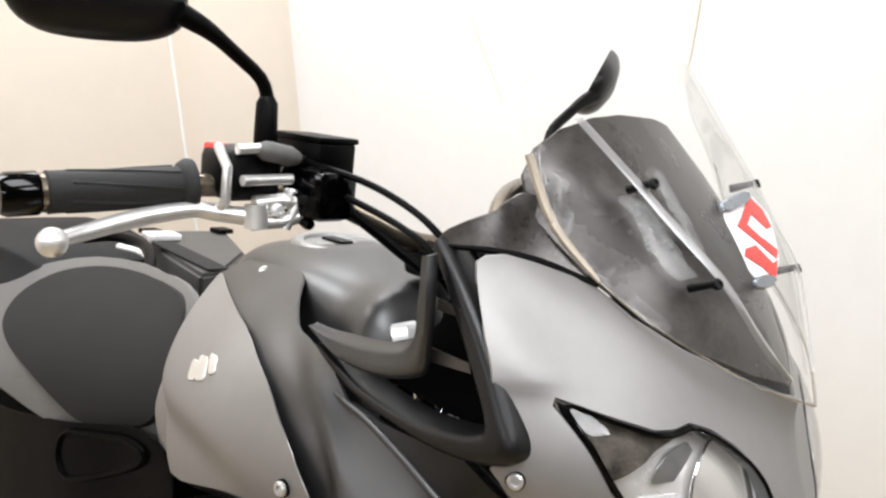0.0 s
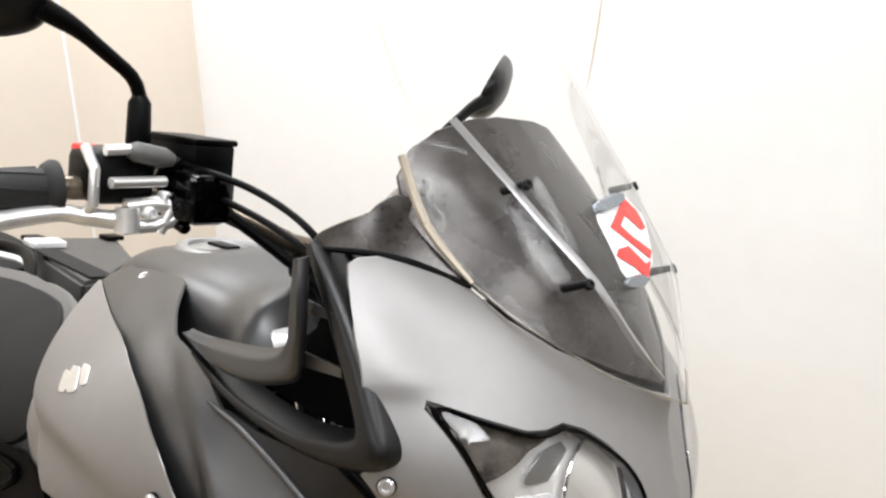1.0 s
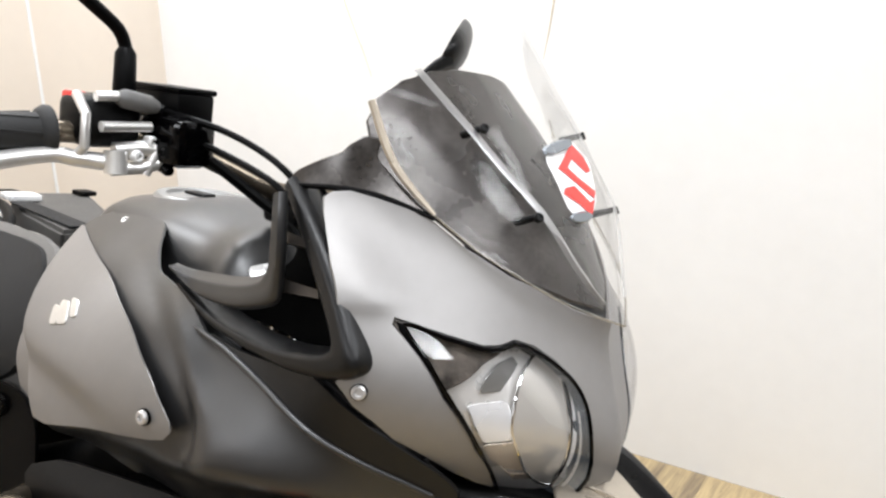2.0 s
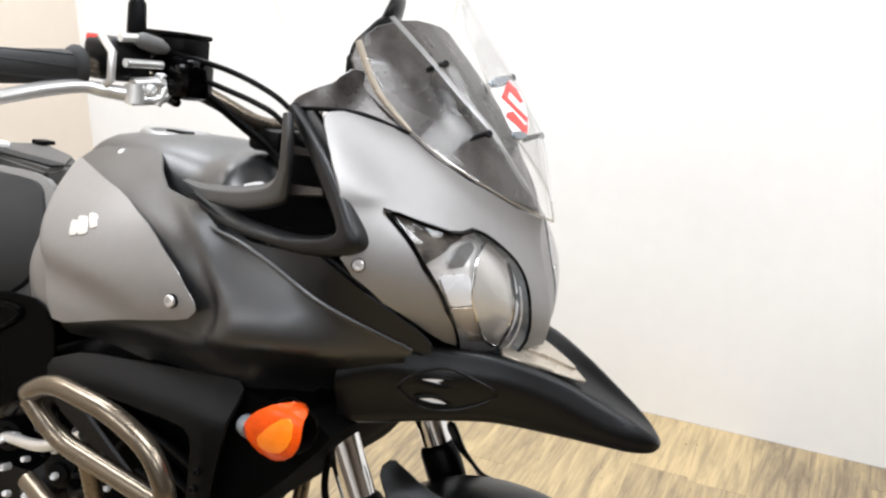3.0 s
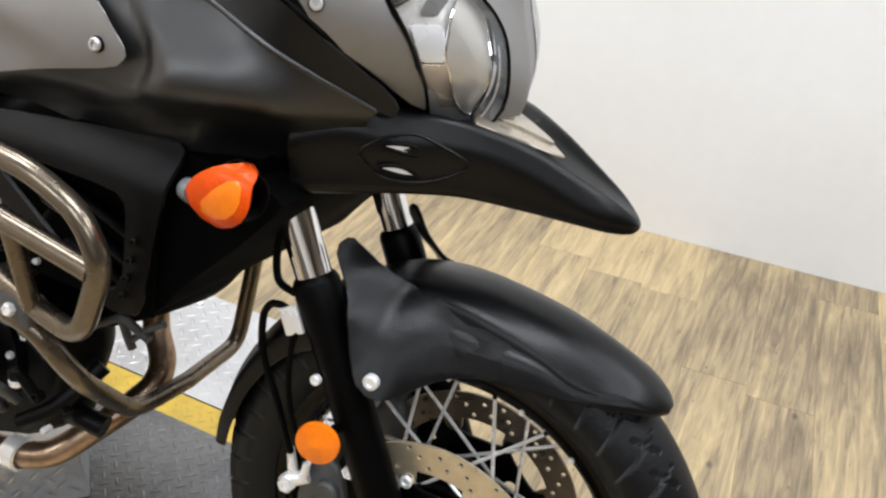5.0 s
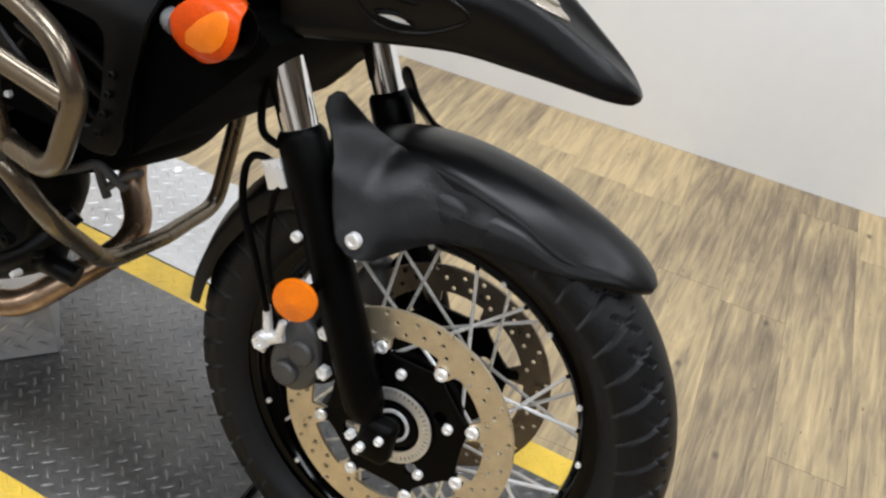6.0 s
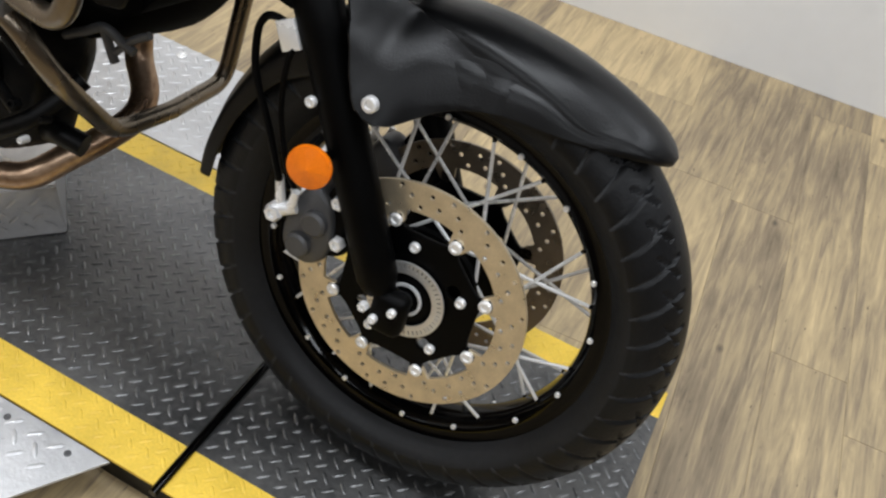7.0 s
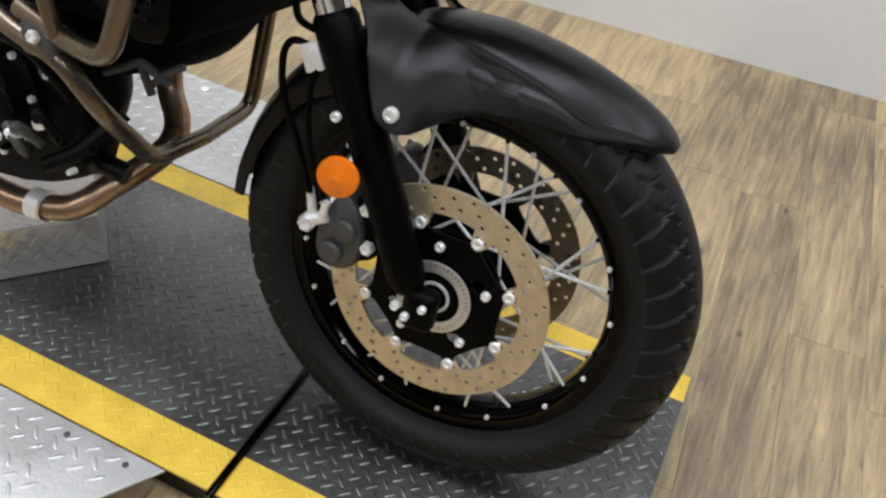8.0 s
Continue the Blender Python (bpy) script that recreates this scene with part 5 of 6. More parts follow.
body_y = Sheet([(-0.604, 1.0216, 0.108), (-0.668, 1.012, 0.098), (-0.53, 0.95, 0.214), (-0.60, 0.91, 0.205), (-0.444, 1.000, 0.172), (-0.50, 1.005, 0.160), (-0.56, 1.02, 0.122), (-0.553, 0.825, 0.218), (-0.371, 0.893, 0.252), (-0.401, 0.952, 0.240), (-0.338, 0.978, 0.215), (-0.240, 0.944, 0.228),
                (-0.172, 0.916, 0.214), (-0.124, 0.895, 0.170), (-0.182, 0.846, 0.212), (-0.309, 0.801, 0.262), (-0.303, 0.777, 0.255), (-0.325, 0.70, 0.238), (-0.22, 0.78, 0.180), (-0.137, 0.786, 0.135),
                (-0.314, 0.876, 0.266), (-0.276, 0.880, 0.268), (-0.27, 0.915, 0.245), (-0.218, 0.924, 0.231), (-0.285, 0.935, 0.237), (-0.314, 0.832, 0.250), (-0.25, 0.834, 0.230), (-0.55, 0.805, 0.222), (-0.103, 0.87, 0.145), (-0.60, 0.72, 0.23), (-0.52, 1.04, 0.095), (-0.34, 0.60, 0.215), (-0.16, 0.975, 0.232), (-0.236, 0.880, 0.259), (-0.19, 0.880, 0.238), (-0.25, 0.80, 0.200), (-0.42, 0.862, 0.256), (-0.42, 0.80, 0.240)], 1.8e-3)
cover_line = rounded([(-0.672, 1.009), (-0.6114, 1.0026), (-0.5056, 0.9893), (-0.4207, 0.9628), (-0.3658, 0.9307), (-0.3354, 0.9002), (-0.333, 0.8890), (-0.3464, 0.8762), (-0.4475, 0.8519), (-0.583, 0.812),
                      (-0.600, 0.850), (-0.612, 0.885), (-0.634, 0.925), (-0.662, 0.955), (-0.690, 0.978), (-0.690, 1.000)], 1, 0.16)
cover_y = Form([(-0.668, 1.009, 0.112), (-0.62, 0.995, 0.16), (-0.531, 0.9465, 0.2297), (-0.3716, 0.8913, 0.2485), (-0.325, 0.892, 0.258), (-0.585, 0.813, 0.217), (-0.45, 0.85, 0.245), (-0.62, 0.90, 0.222), (-0.45, 0.94, 0.235)], 2)


def soft_step(v, w):
    """Nothing below zero, a straight rise above it, with a soft bend w wide."""
    return w * math.log1p(math.exp(min(40, v / w)))


def cover_place(x, z):
    low = 0.902 - 0.07 * (x + 0.60) - z        # a soft hollow that runs ahead from the rear edge and fades
    fade = smooth((-0.395 - x) / 0.12)
    hollow = 0.62 * soft_step(low, 0.006) - 0.98 * soft_step(low - 0.026, 0.008)
    rear_lip = 0.9 * soft_step(-0.612 - 0.55 * max(0, z - 0.885) - x, 0.004)
    return (x, -cover_y(x, z) - 0.003 + hollow * fade + rear_lip, z)


cover = panel("tank_cover", cover_line, cover_place, GREY, bike, "satin grey tank side cover", 0.0016, 0.007)
mirrored(cover)
rear_y = Sheet([(-0.695, 0.985, 0.105), (-0.662, 0.955, 0.160), (-0.634, 0.925, 0.195), (-0.605, 0.87, 0.219), (-0.583, 0.815, 0.213), (-0.645, 0.865, 0.212), (-0.642, 0.895, 0.208), (-0.685, 0.86, 0.178), (-0.72, 0.92, 0.110), (-0.74, 0.86, 0.120), (-0.62, 0.818, 0.211), (-0.68, 0.825, 0.180)])
rear = panel("tank_flank", [(-0.700, 0.992), (-0.662, 0.953), (-0.632, 0.922), (-0.610, 0.885), (-0.598, 0.850), (-0.582, 0.811), (-0.625, 0.812), (-0.680, 0.822), (-0.735, 0.85), (-0.745, 0.92), (-0.725, 0.970)], lambda x, z: (x, -rear_y(x, z) - 0.001, z), GREY, bike, "satin grey rear flank of the tank", 0.004, 0.010)
mirrored(rear)
for s in (-1, 1):
    bolt("cover_screw", (-0.365, s * (cover_y(-0.365, 0.895) + 0.004), 0.895), (0, s, 0), 0.0070, 0.0055, SCREW, bike, "dull steel cover screw with a dark washer")
    bolt("screw_washer", (-0.365, s * (cover_y(-0.365, 0.895) + 0.0035), 0.895), (0, s, 0), 0.0080, 0.0025, BLACK, bike)
    # raised chrome emblem of three plain leaning bars
    for shape in (((-0.5620, 0.9285), (-0.5450, 0.9320), (-0.5545, 0.9485), (-0.5735, 0.9475)), ((-0.5430, 0.9325), (-0.5240, 0.9385), (-0.5430, 0.9575), (-0.5630, 0.9545)), ((-0.5225, 0.9455), (-0.5110, 0.9490), (-0.5240, 0.9625), (-0.5430, 0.9620))):
        panel("emblem_bar", rounded([(a * 0.86 - 0.542 * 0.14, b * 0.9 + 0.945 * 0.1) for a, b in shape], 1, 0.15), lambda x, z: (x, s * (cover_y(x, z) + 0.0048), z), ALU, bike, "bright metal emblem bar", 0.002, 0.006)

# ---- black side fairing
fair_line = rounded([(-0.676, 1.004), (-0.672, 1.016), (-0.640, 1.032), (-0.580, 1.040), (-0.535, 1.034), (-0.497, 1.018), (-0.458, 1.002), (-0.413, 0.998), (-0.385, 0.996), (-0.33, 0.970), (-0.267, 0.968), (-0.200, 0.982), (-0.166, 0.966), (-0.128, 0.928), (-0.108, 0.882), (-0.128, 0.86), (-0.150, 0.80), (-0.19, 0.772), (-0.25, 0.775), (-0.303, 0.776),
                     (-0.323, 0.774), (-0.40, 0.781), (-0.482, 0.788), (-0.585, 0.790), (-0.590, 0.812), (-0.56, 0.860), (-0.60, 0.93), (-0.64, 0.98)], 1, 0.12)


def gap_to(line_, x, z):
    """How far a place lies from a closed outline."""
    p, q = line_, np.roll(line_, -1, axis=0)
    d = q - p
    t = np.clip(((x - p[:, 0]) * d[:, 0] + (z - p[:, 1]) * d[:, 1]) / (d ** 2).sum(1), 0, 1)
    return float(np.hypot(p[:, 0] + t * d[:, 0] - x, p[:, 1] + t * d[:, 1] - z).min())


def within(line_, x, z):
    p, q = line_, np.roll(line_, -1, axis=0)
    cross = (p[:, 1] > z) != (q[:, 1] > z)
    at = p[:, 0] + (z - p[:, 1]) / np.where(q[:, 1] == p[:, 1], 1e-9, q[:, 1] - p[:, 1]) * (q[:, 0] - p[:, 0])
    return bool((cross & (x < at)).sum() % 2)


def fairing_place(x, z):
    """The flank of the fairing: a band sunk round the tank cover, and a lower edge that rolls in towards the radiator."""
    brow = float(np.interp(x, (-0.60, -0.517, -0.40, -0.32, -0.25, -0.19, -0.13), (0.793, 0.818, 0.842, 0.856, 0.864, 0.864, 0.866)))
    d = soft_step(brow - z, 0.004)
    near = gap_to(cover_line, x, z)
    inside = within(cover_line, x, z)
    under = 0.03 * smooth((near - 0.013) / 0.015) if inside else 0.0
    mix_ = 0.0 if inside else smooth(near / 0.055)
    flank = (1 - mix_) * (cover_y(x, z) - 0.001) + mix_ * body_y(x, z)
    band_ = 1 - smooth((near - 0.016) / 0.020)
    return (x, -flank + 0.001 + 0.007 * band_ * smooth((x + 0.60) / 0.08) + 0.060 * (1 - math.exp(-d / 0.026)) + under, z)


fairing = panel("side_fairing", fair_line, fairing_place, SATIN, bike, "satin black side fairing", 0.004, 0.0062)
mirrored(fairing)
trim_line = rounded([(-0.345, 0.978), (-0.267, 0.970), (-0.205, 0.980), (-0.168, 0.964), (-0.128, 0.927), (-0.098, 0.896), (-0.092, 0.880), (-0.103, 0.874), (-0.171, 0.919), (-0.240, 0.951), (-0.297, 0.969)], 1)
trim = panel("fairing_trim", trim_line, lambda x, z: (x, -body_y(x, z) - 0.005, z), DUCT, bike, "matt black trim under the cowl", 0.005, 0.006)
mirrored(trim)
bead_line = spline([(-0.352, 0.978), (-0.335, 0.975), (-0.297, 0.968), (-0.240, 0.950), (-0.171, 0.918), (-0.112, 0.880)], 8)
bead = tube("trim_bead", [(x, min(-body_y(x, z) - 0.0055, fairing_place(x, z)[1] - 0.0025), z) for x, z in bead_line], list(np.interp(np.linspace(0, 1, len(bead_line)), (0, 0.2, 0.5, 1), (0.0008, 0.0026, 0.0032, 0.0028))), SATIN, bike, "raised edge of the fairing beside the trim", 10)
mirrored(bead)
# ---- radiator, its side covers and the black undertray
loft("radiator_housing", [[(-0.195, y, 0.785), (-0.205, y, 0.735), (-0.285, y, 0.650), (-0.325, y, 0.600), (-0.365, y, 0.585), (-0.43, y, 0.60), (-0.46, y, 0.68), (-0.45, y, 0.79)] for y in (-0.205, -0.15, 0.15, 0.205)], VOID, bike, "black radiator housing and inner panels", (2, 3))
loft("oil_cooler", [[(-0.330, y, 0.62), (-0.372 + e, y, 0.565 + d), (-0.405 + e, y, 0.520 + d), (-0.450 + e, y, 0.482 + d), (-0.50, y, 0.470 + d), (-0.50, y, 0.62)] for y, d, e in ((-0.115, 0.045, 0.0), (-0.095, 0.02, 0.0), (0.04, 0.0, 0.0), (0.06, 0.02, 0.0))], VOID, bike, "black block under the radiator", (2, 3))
rad_line = rounded([(-0.575, 0.770), (-0.530, 0.788), (-0.40, 0.800), (-0.303, 0.807), (-0.291, 0.798), (-0.300, 0.719), (-0.313, 0.631), (-0.322, 0.612), (-0.352, 0.606), (-0.372, 0.612), (-0.45, 0.66), (-0.56, 0.72)], 1, 0.15)
rad_hole = rounded([(-0.515, 0.728), (-0.490, 0.752), (-0.352, 0.748), (-0.336, 0.735), (-0.336, 0.660), (-0.350, 0.632), (-0.375, 0.632), (-0.45, 0.682)], 1, 0.15)


def rad_place(x, z):
    top = soft_step(z - 0.765, 0.004)
    return (x, -0.243 + 0.75 * top + 0.25 * max(0, x + 0.32) + 0.10 * max(0, 0.66 - z), z)


rc = panel("radiator_cover", rad_line, rad_place, GRAIN, bike, "dark grey vented radiator side cover", 0.006, 0.012, holes=[rad_hole])
# flat black sheet painting the shade behind the louvres
panel("radiator_core", [(-0.53, 0.60), (-0.53, 0.76), (-0.325, 0.765), (-0.32, 0.60)], lambda x, z: (x, -0.212, z), VOID, rc, "black sheet for the shade behind the louvres", 0.004, 0.03)
for (x0, z0), (x1, z1) in (((-0.485, 0.748), (-0.335, 0.700)), ((-0.455, 0.710), (-0.335, 0.668)), ((-0.420, 0.672), (-0.340, 0.643))):
    loft("cover_louvre", [[(x, -0.236, z), (x, -0.240, z - 0.003), (x, -0.232, z - 0.011), (x, -0.216, z - 0.013), (x, -0.216, z - 0.006)] for x, z in ((x0, z0), ((x0 + x1) / 2, (z0 + z1) / 2 + 0.004), (x1, z1))], GRAIN, rc, "slanted louvre of the side cover", (3, 2))
for k in range(4):
    bolt("cover_rivet", (-0.322 - 0.004 * k, -0.245, 0.70 - 0.022 * k), (0, -1, 0), 0.0042, 0.003, DARK, rc)
mirrored(rc)

# ---- indicators
lamp_line = rounded([(-0.261, 0.765), (-0.248, 0.791), (-0.228, 0.809), (-0.204, 0.820), (-0.183, 0.820), (-0.179, 0.801), (-0.178, 0.780), (-0.190, 0.761), (-0.215, 0.750), (-0.240, 0.751)], 1)
lamp_mid = np.array((-0.214, 0.785))


def lamp_dome(high, ahead=0.0):
    """A leaf-shaped dome over the lamp's outline."""
    def place(x, z):
        k = min(1.0, math.hypot((x - lamp_mid[0]) / 0.047, (z - lamp_mid[1]) / 0.036))
        return (x + ahead * (1 - k), -0.246 - high * math.sqrt(max(0.0, 1 - k ** 2.2)), z)
    return place


ind = panel("turn_indicator", lamp_line, lamp_dome(0.020), AMBER, bike, "amber front turn indicator on a black stalk", 0.002, 0.006)
panel("indicator_shell", lamp_line * 1.0, lamp_dome(-0.024), BLACK, ind, "black indicator shell", 0.002, 0.008)
panel("lens_facet", rounded([(-0.236, 0.768), (-0.206, 0.803), (-0.188, 0.808), (-0.186, 0.780), (-0.205, 0.762)], 1), lambda x, z: (x, lamp_dome(0.020)(x, z)[1] - 0.0006, z), AMBER2, ind, "brighter facet of the amber lens", 0.0005, 0.006)
lathe("bulb_cap", [(0, 0.012), (0.007, 0.010), (0.0115, 0.004), (0.0125, -0.004), (0.0125, -0.010), (0, -0.010)], SMOKE, ind, "smoky clear rear tip of the indicator", 20, Matrix.Translation((-0.258, -0.245, 0.776)) @ Matrix.Rotation(radians(72), 4, "Z"), closed=False)
tube("indicator_stalk", [(-0.205, -0.130, 0.790), (-0.210, -0.175, 0.784), (-0.216, -0.226, 0.780)], [0.018, 0.014, 0.019], BLACK, ind, "black rubber stalk", 14)
ind_far = mirrored(ind)
for piece in [o for o in ind.children]:
    far = mirrored(piece)
    far.parent = ind_far

# ---- crash bars
FAR_KNEE, FAR_TOP = (-0.434, 0.130, 0.384), (-0.416, 0.130, 0.550)
R_BAR = 0.0125


def bar(name, pts, parent=None, r=R_BAR, bend=0.035):
    return tube(name, filleted(pts, bend, 7), r, BRONZE, parent or bike, "brown metallic crash bar", 16)


for s in (-1, 1):
    hoop = bar("crash_bar", [(-0.60, s * 0.16, 0.730), (-0.548, s * 0.295, 0.744), (-0.495, s * 0.302, 0.777), (-0.395, s * 0.305, 0.768), (-0.335, s * 0.305, 0.742), (-0.310, s * 0.302, 0.695), (-0.352, s * 0.284, 0.592), (-0.440, s * 0.262, 0.590), (-0.505, s * 0.25, 0.600)])
    bar("cross_tube", [(-0.535, s * 0.296, 0.744), (-0.487, s * 0.294, 0.706), (-0.322, s * 0.300, 0.683)], hoop)
    bar("strut", [(-0.445, s * 0.290, 0.694), (-0.436, s * 0.268, 0.592)], hoop, 0.0105)
    bar("lower_tube", [(-0.60, s * 0.24, 0.600), (-0.50, s * 0.262, 0.575), (-0.440, s * 0.262, 0.565), (-0.405, s * 0.235, 0.500), (-0.432, s * 0.105, 0.378), (-0.425, 0, 0.380)] if s < 0 else [(-0.425, 0, 0.380), FAR_KNEE, FAR_TOP], hoop)
    b = box_bm(0.05, 0.03, 0.042, 0.008, 2)
    for v in b.verts:
        v.co += Vector((-0.462, s * 0.258, 0.578))
    part("bar_clamp", b, CALIPER, hoop, "grey clamp joining the crash bars")
    bolt("clamp_bolt", (-0.462, s * 0.274, 0.584), (0, s, 0.1), 0.008, 0.007, STEEL, hoop, "bright clamp bolt", True)

# ---- exhaust header
tube("exhaust_header", spline([(-0.552, 0.075, 0.470), (-0.550, 0.075, 0.418), (-0.542, 0.07, 0.389), (-0.516, 0.055, 0.354), (-0.508, 0.03, 0.326), (-0.523, 0.0, 0.299), (-0.551, -0.05, 0.268), (-0.591, -0.09, 0.231), (-0.644, -0.115, 0.226), (-0.70, -0.125, 0.230), (-0.78, -0.13, 0.245), (-0.85, -0.13, 0.26)], 6), 0.0205, PIPE, bike, "heat-browned exhaust header pipe", 18)
lathe("exhaust_clamp", [(0.0215, -0.014), (0.026, -0.012), (0.026, 0.012), (0.0215, 0.014)], STEEL, bike, "bright exhaust clamp", 24, Matrix.Translation((-0.632, -0.112, 0.2275)) @ Matrix.Rotation(radians(90), 4, "Z"))

# ---- engine
eng = loft("engine", [[(-0.565 - e, y * 0.9, 0.40), (-0.545 - e, y, 0.48), (-0.56, y, 0.56), (-0.70, y, 0.56), (-0.86, y, 0.52), (-0.88, y, 0.36), (-0.74, y * 0.95, 0.29), (-0.605 - e, y * 0.9, 0.31)] for y, e in ((-0.17, -0.04), (-0.14, -0.055), (-0.09, -0.060), (-0.02, 0.0), (0.06, 0.06), (0.14, 0.13), (0.17, 0.14))], DARK, bike, "dark grey engine behind the crash bars", (3, 3))
lathe("clutch_cover", [(0, -0.20), (0.06, -0.20), (0.072, -0.194), (0.078, -0.175), (0.095, -0.172), (0.097, -0.155), (0, -0.155)], DARK, eng, "round engine side cover", 48, Matrix.Translation((-0.66, 0, 0.425)), closed=False)
for k in range(9):
    p = polar(0.087, 40 * k + 10, -0.173)
    bolt("cover_bolt", (-0.66 + p[0], p[1], 0.425 + p[2]), (0, -1, 0), 0.0055, 0.006, STEEL, eng)
for k in range(7):
    c = np.array((-0.475 - 0.006 * k, -0.02, 0.530 + 0.026 * k))
    b = box_bm(0.17, 0.20, 0.012, 0.005, 1)
    for v in b.verts:
        v.co = Matrix.Rotation(radians(-22), 3, "Y") @ v.co + Vector(c) + Vector((-0.06, 0, 0))
    part("cylinder_fin", b, DARK, eng)
for pts, r, mat in (([(-0.60, -0.16, 0.60), (-0.55, -0.2, 0.58), (-0.50, -0.21, 0.62), (-0.47, -0.2, 0.68)], 0.013, BLACK), ([(-0.63, -0.19, 0.50), (-0.58, -0.215, 0.54), (-0.53, -0.21, 0.53), (-0.50, -0.18, 0.47)], 0.011, BLACK),
                    ([(-0.70, -0.2, 0.62), (-0.60, -0.22, 0.64), (-0.54, -0.21, 0.67)], 0.008, ALU), ([(-0.54, -0.19, 0.36), (-0.50, -0.17, 0.39), (-0.47, -0.12, 0.44)], 0.012, DARK), ([(-0.52, -0.12, 0.345), (-0.49, -0.135, 0.36), (-0.455, -0.13, 0.355)], 0.016, DARK)):
    tube("engine_hose", spline(pts, 6), r, mat, eng, "", 10)
rng = random.Random(4)
for k in range(15):
    x, z = rng.uniform(-0.72, -0.46), rng.uniform(0.34, 0.70)
    bolt("engine_bolt", (x, -0.180 - rng.uniform(0, 0.02), z), (rng.uniform(-0.3, 0.3), -1, rng.uniform(-0.2, 0.4)), rng.uniform(0.004, 0.008), 0.010, STEEL if k % 4 == 0 else DARK, eng, "", k % 3 == 0)
for k in range(9):
    x, z = rng.uniform(-0.70, -0.47), rng.uniform(0.36, 0.68)
    y = -0.188 - rng.uniform(0, 0.022)
    pts = [(x, y, z), (x + rng.uniform(-0.03, 0.03), y - rng.uniform(0.0, 0.02), z + rng.uniform(-0.02, 0.03)), (x + rng.uniform(0.02, 0.06), y + 0.01, z + rng.uniform(-0.05, 0.02))]
    mat_ = (CALIPER, BLACK, DARK)[k % 3]
    tube("engine_pipe", spline(pts, 6), rng.uniform(0.004, 0.009), mat_, eng, "", 10)
    if k % 2 == 0:
        tube("hose_clamp", [np.array(pts[0]) + (np.array(pts[1]) - np.array(pts[0])) * q for q in (0.30, 0.55)], 0.0105, STEEL, eng, "bright hose clamp", 12)
for k in range(10):
    bolt("engine_screw", (rng.uniform(-0.72, -0.47), -0.196 - rng.uniform(0, 0.018), rng.uniform(0.36, 0.68)), (rng.uniform(-0.3, 0.5), -1, rng.uniform(-0.1, 0.5)), rng.uniform(0.004, 0.007), 0.008, STEEL, eng)
for pts, r, mat_ in (([(-0.50, -0.13, 0.489), (-0.470, -0.12, 0.505), (-0.443, -0.12, 0.520), (-0.416, -0.12, 0.511), (-0.398, -0.12, 0.505)], 0.006, CALIPER), ([(-0.443, -0.12, 0.518), (-0.436, -0.118, 0.498), (-0.429, -0.115, 0.479)], 0.006, CALIPER), ([(-0.377, -0.12, 0.535), (-0.40, -0.12, 0.520), (-0.43, -0.115, 0.492)], 0.005, CALIPER)):
    tube("header_linkage", spline(pts, 5), r, mat_, eng, "grey linkage by the exhaust header", 10)
# cast bosses, caps and ribs that crowd the side of the engine
for x, z, r, deep, mat_ in ((-0.595, 0.600, 0.026, 0.030, DARK), (-0.540, 0.585, 0.018, 0.034, CALIPER), (-0.500, 0.615, 0.015, 0.030, DARK), (-0.560, 0.655, 0.020, 0.028, CALIPER), (-0.515, 0.545, 0.020, 0.024, DARK), (-0.640, 0.560, 0.022, 0.036, CALIPER), (-0.700, 0.620, 0.024, 0.030, DARK), (-0.530, 0.500, 0.016, 0.020, CALIPER)):
    lathe("engine_boss", [(0, -deep), (r * 0.55, -deep), (r * 0.62, -deep * 0.8), (r * 0.9, -deep * 0.75), (r, -deep * 0.55), (r * 1.08, 0.02), (0, 0.02)], mat_, eng, "cast boss on the engine", 24, Matrix.Translation((x, -0.178, z)) @ Matrix.Rotation(radians(18), 4, "Z"), closed=False)
    bolt("boss_bolt", (x + 0.012, -0.182 - deep, z), (0.2, -1, 0.1), 0.005, 0.006, STEEL, eng, "", True)
frame_r = loft("frame_beam", [[(x, -w_, z), (x, -w_ - 0.018, z + 0.006), (x, -w_ - 0.02, z + h_ * 0.5), (x, -w_ - 0.016, z + h_), (x, -w_, z + h_)] for x, w_, z, h_ in ((-0.42, 0.10, 0.80, 0.07), (-0.55, 0.165, 0.715, 0.075), (-0.68, 0.185, 0.655, 0.08), (-0.85, 0.18, 0.60, 0.09))], DARK, bike, "dark grey frame beam", (4, 2))
mirrored(frame_r)

# ---- seat, side panel and luggage behind
cush_y = Form([(-1.141, 0.847, 0.172), (-1.192, 0.886, 0.122), (-1.154, 0.922, 0.072), (-0.981, 0.953, 0.062), (-0.789, 0.966, 0.102), (-0.726, 0.918, 0.152), (-0.704, 0.84, 0.187), (-0.777, 0.811, 0.192), (-0.857, 0.786, 0.197), (-0.996, 0.799, 0.192), (-0.957, 0.889, 0.145)], 2)
border_line = rounded([(-1.270, 0.820), (-1.262, 0.866), (-1.220, 0.903), (-1.122, 0.936), (-0.983, 0.957), (-0.864, 0.965), (-0.764, 0.968), (-0.70, 0.955), (-0.66, 0.90), (-0.665, 0.82), (-0.72, 0.79), (-0.855, 0.752), (-0.93, 0.752), (-1.10, 0.775), (-1.24, 0.785)], 1)
seat = panel("seat", border_line, lambda x, z: (x, -cush_y(x, z) + 0.004, z), SEAT_SIDE, bike, "dark fabric seat with grey vinyl sides", 0.012, 0.016)
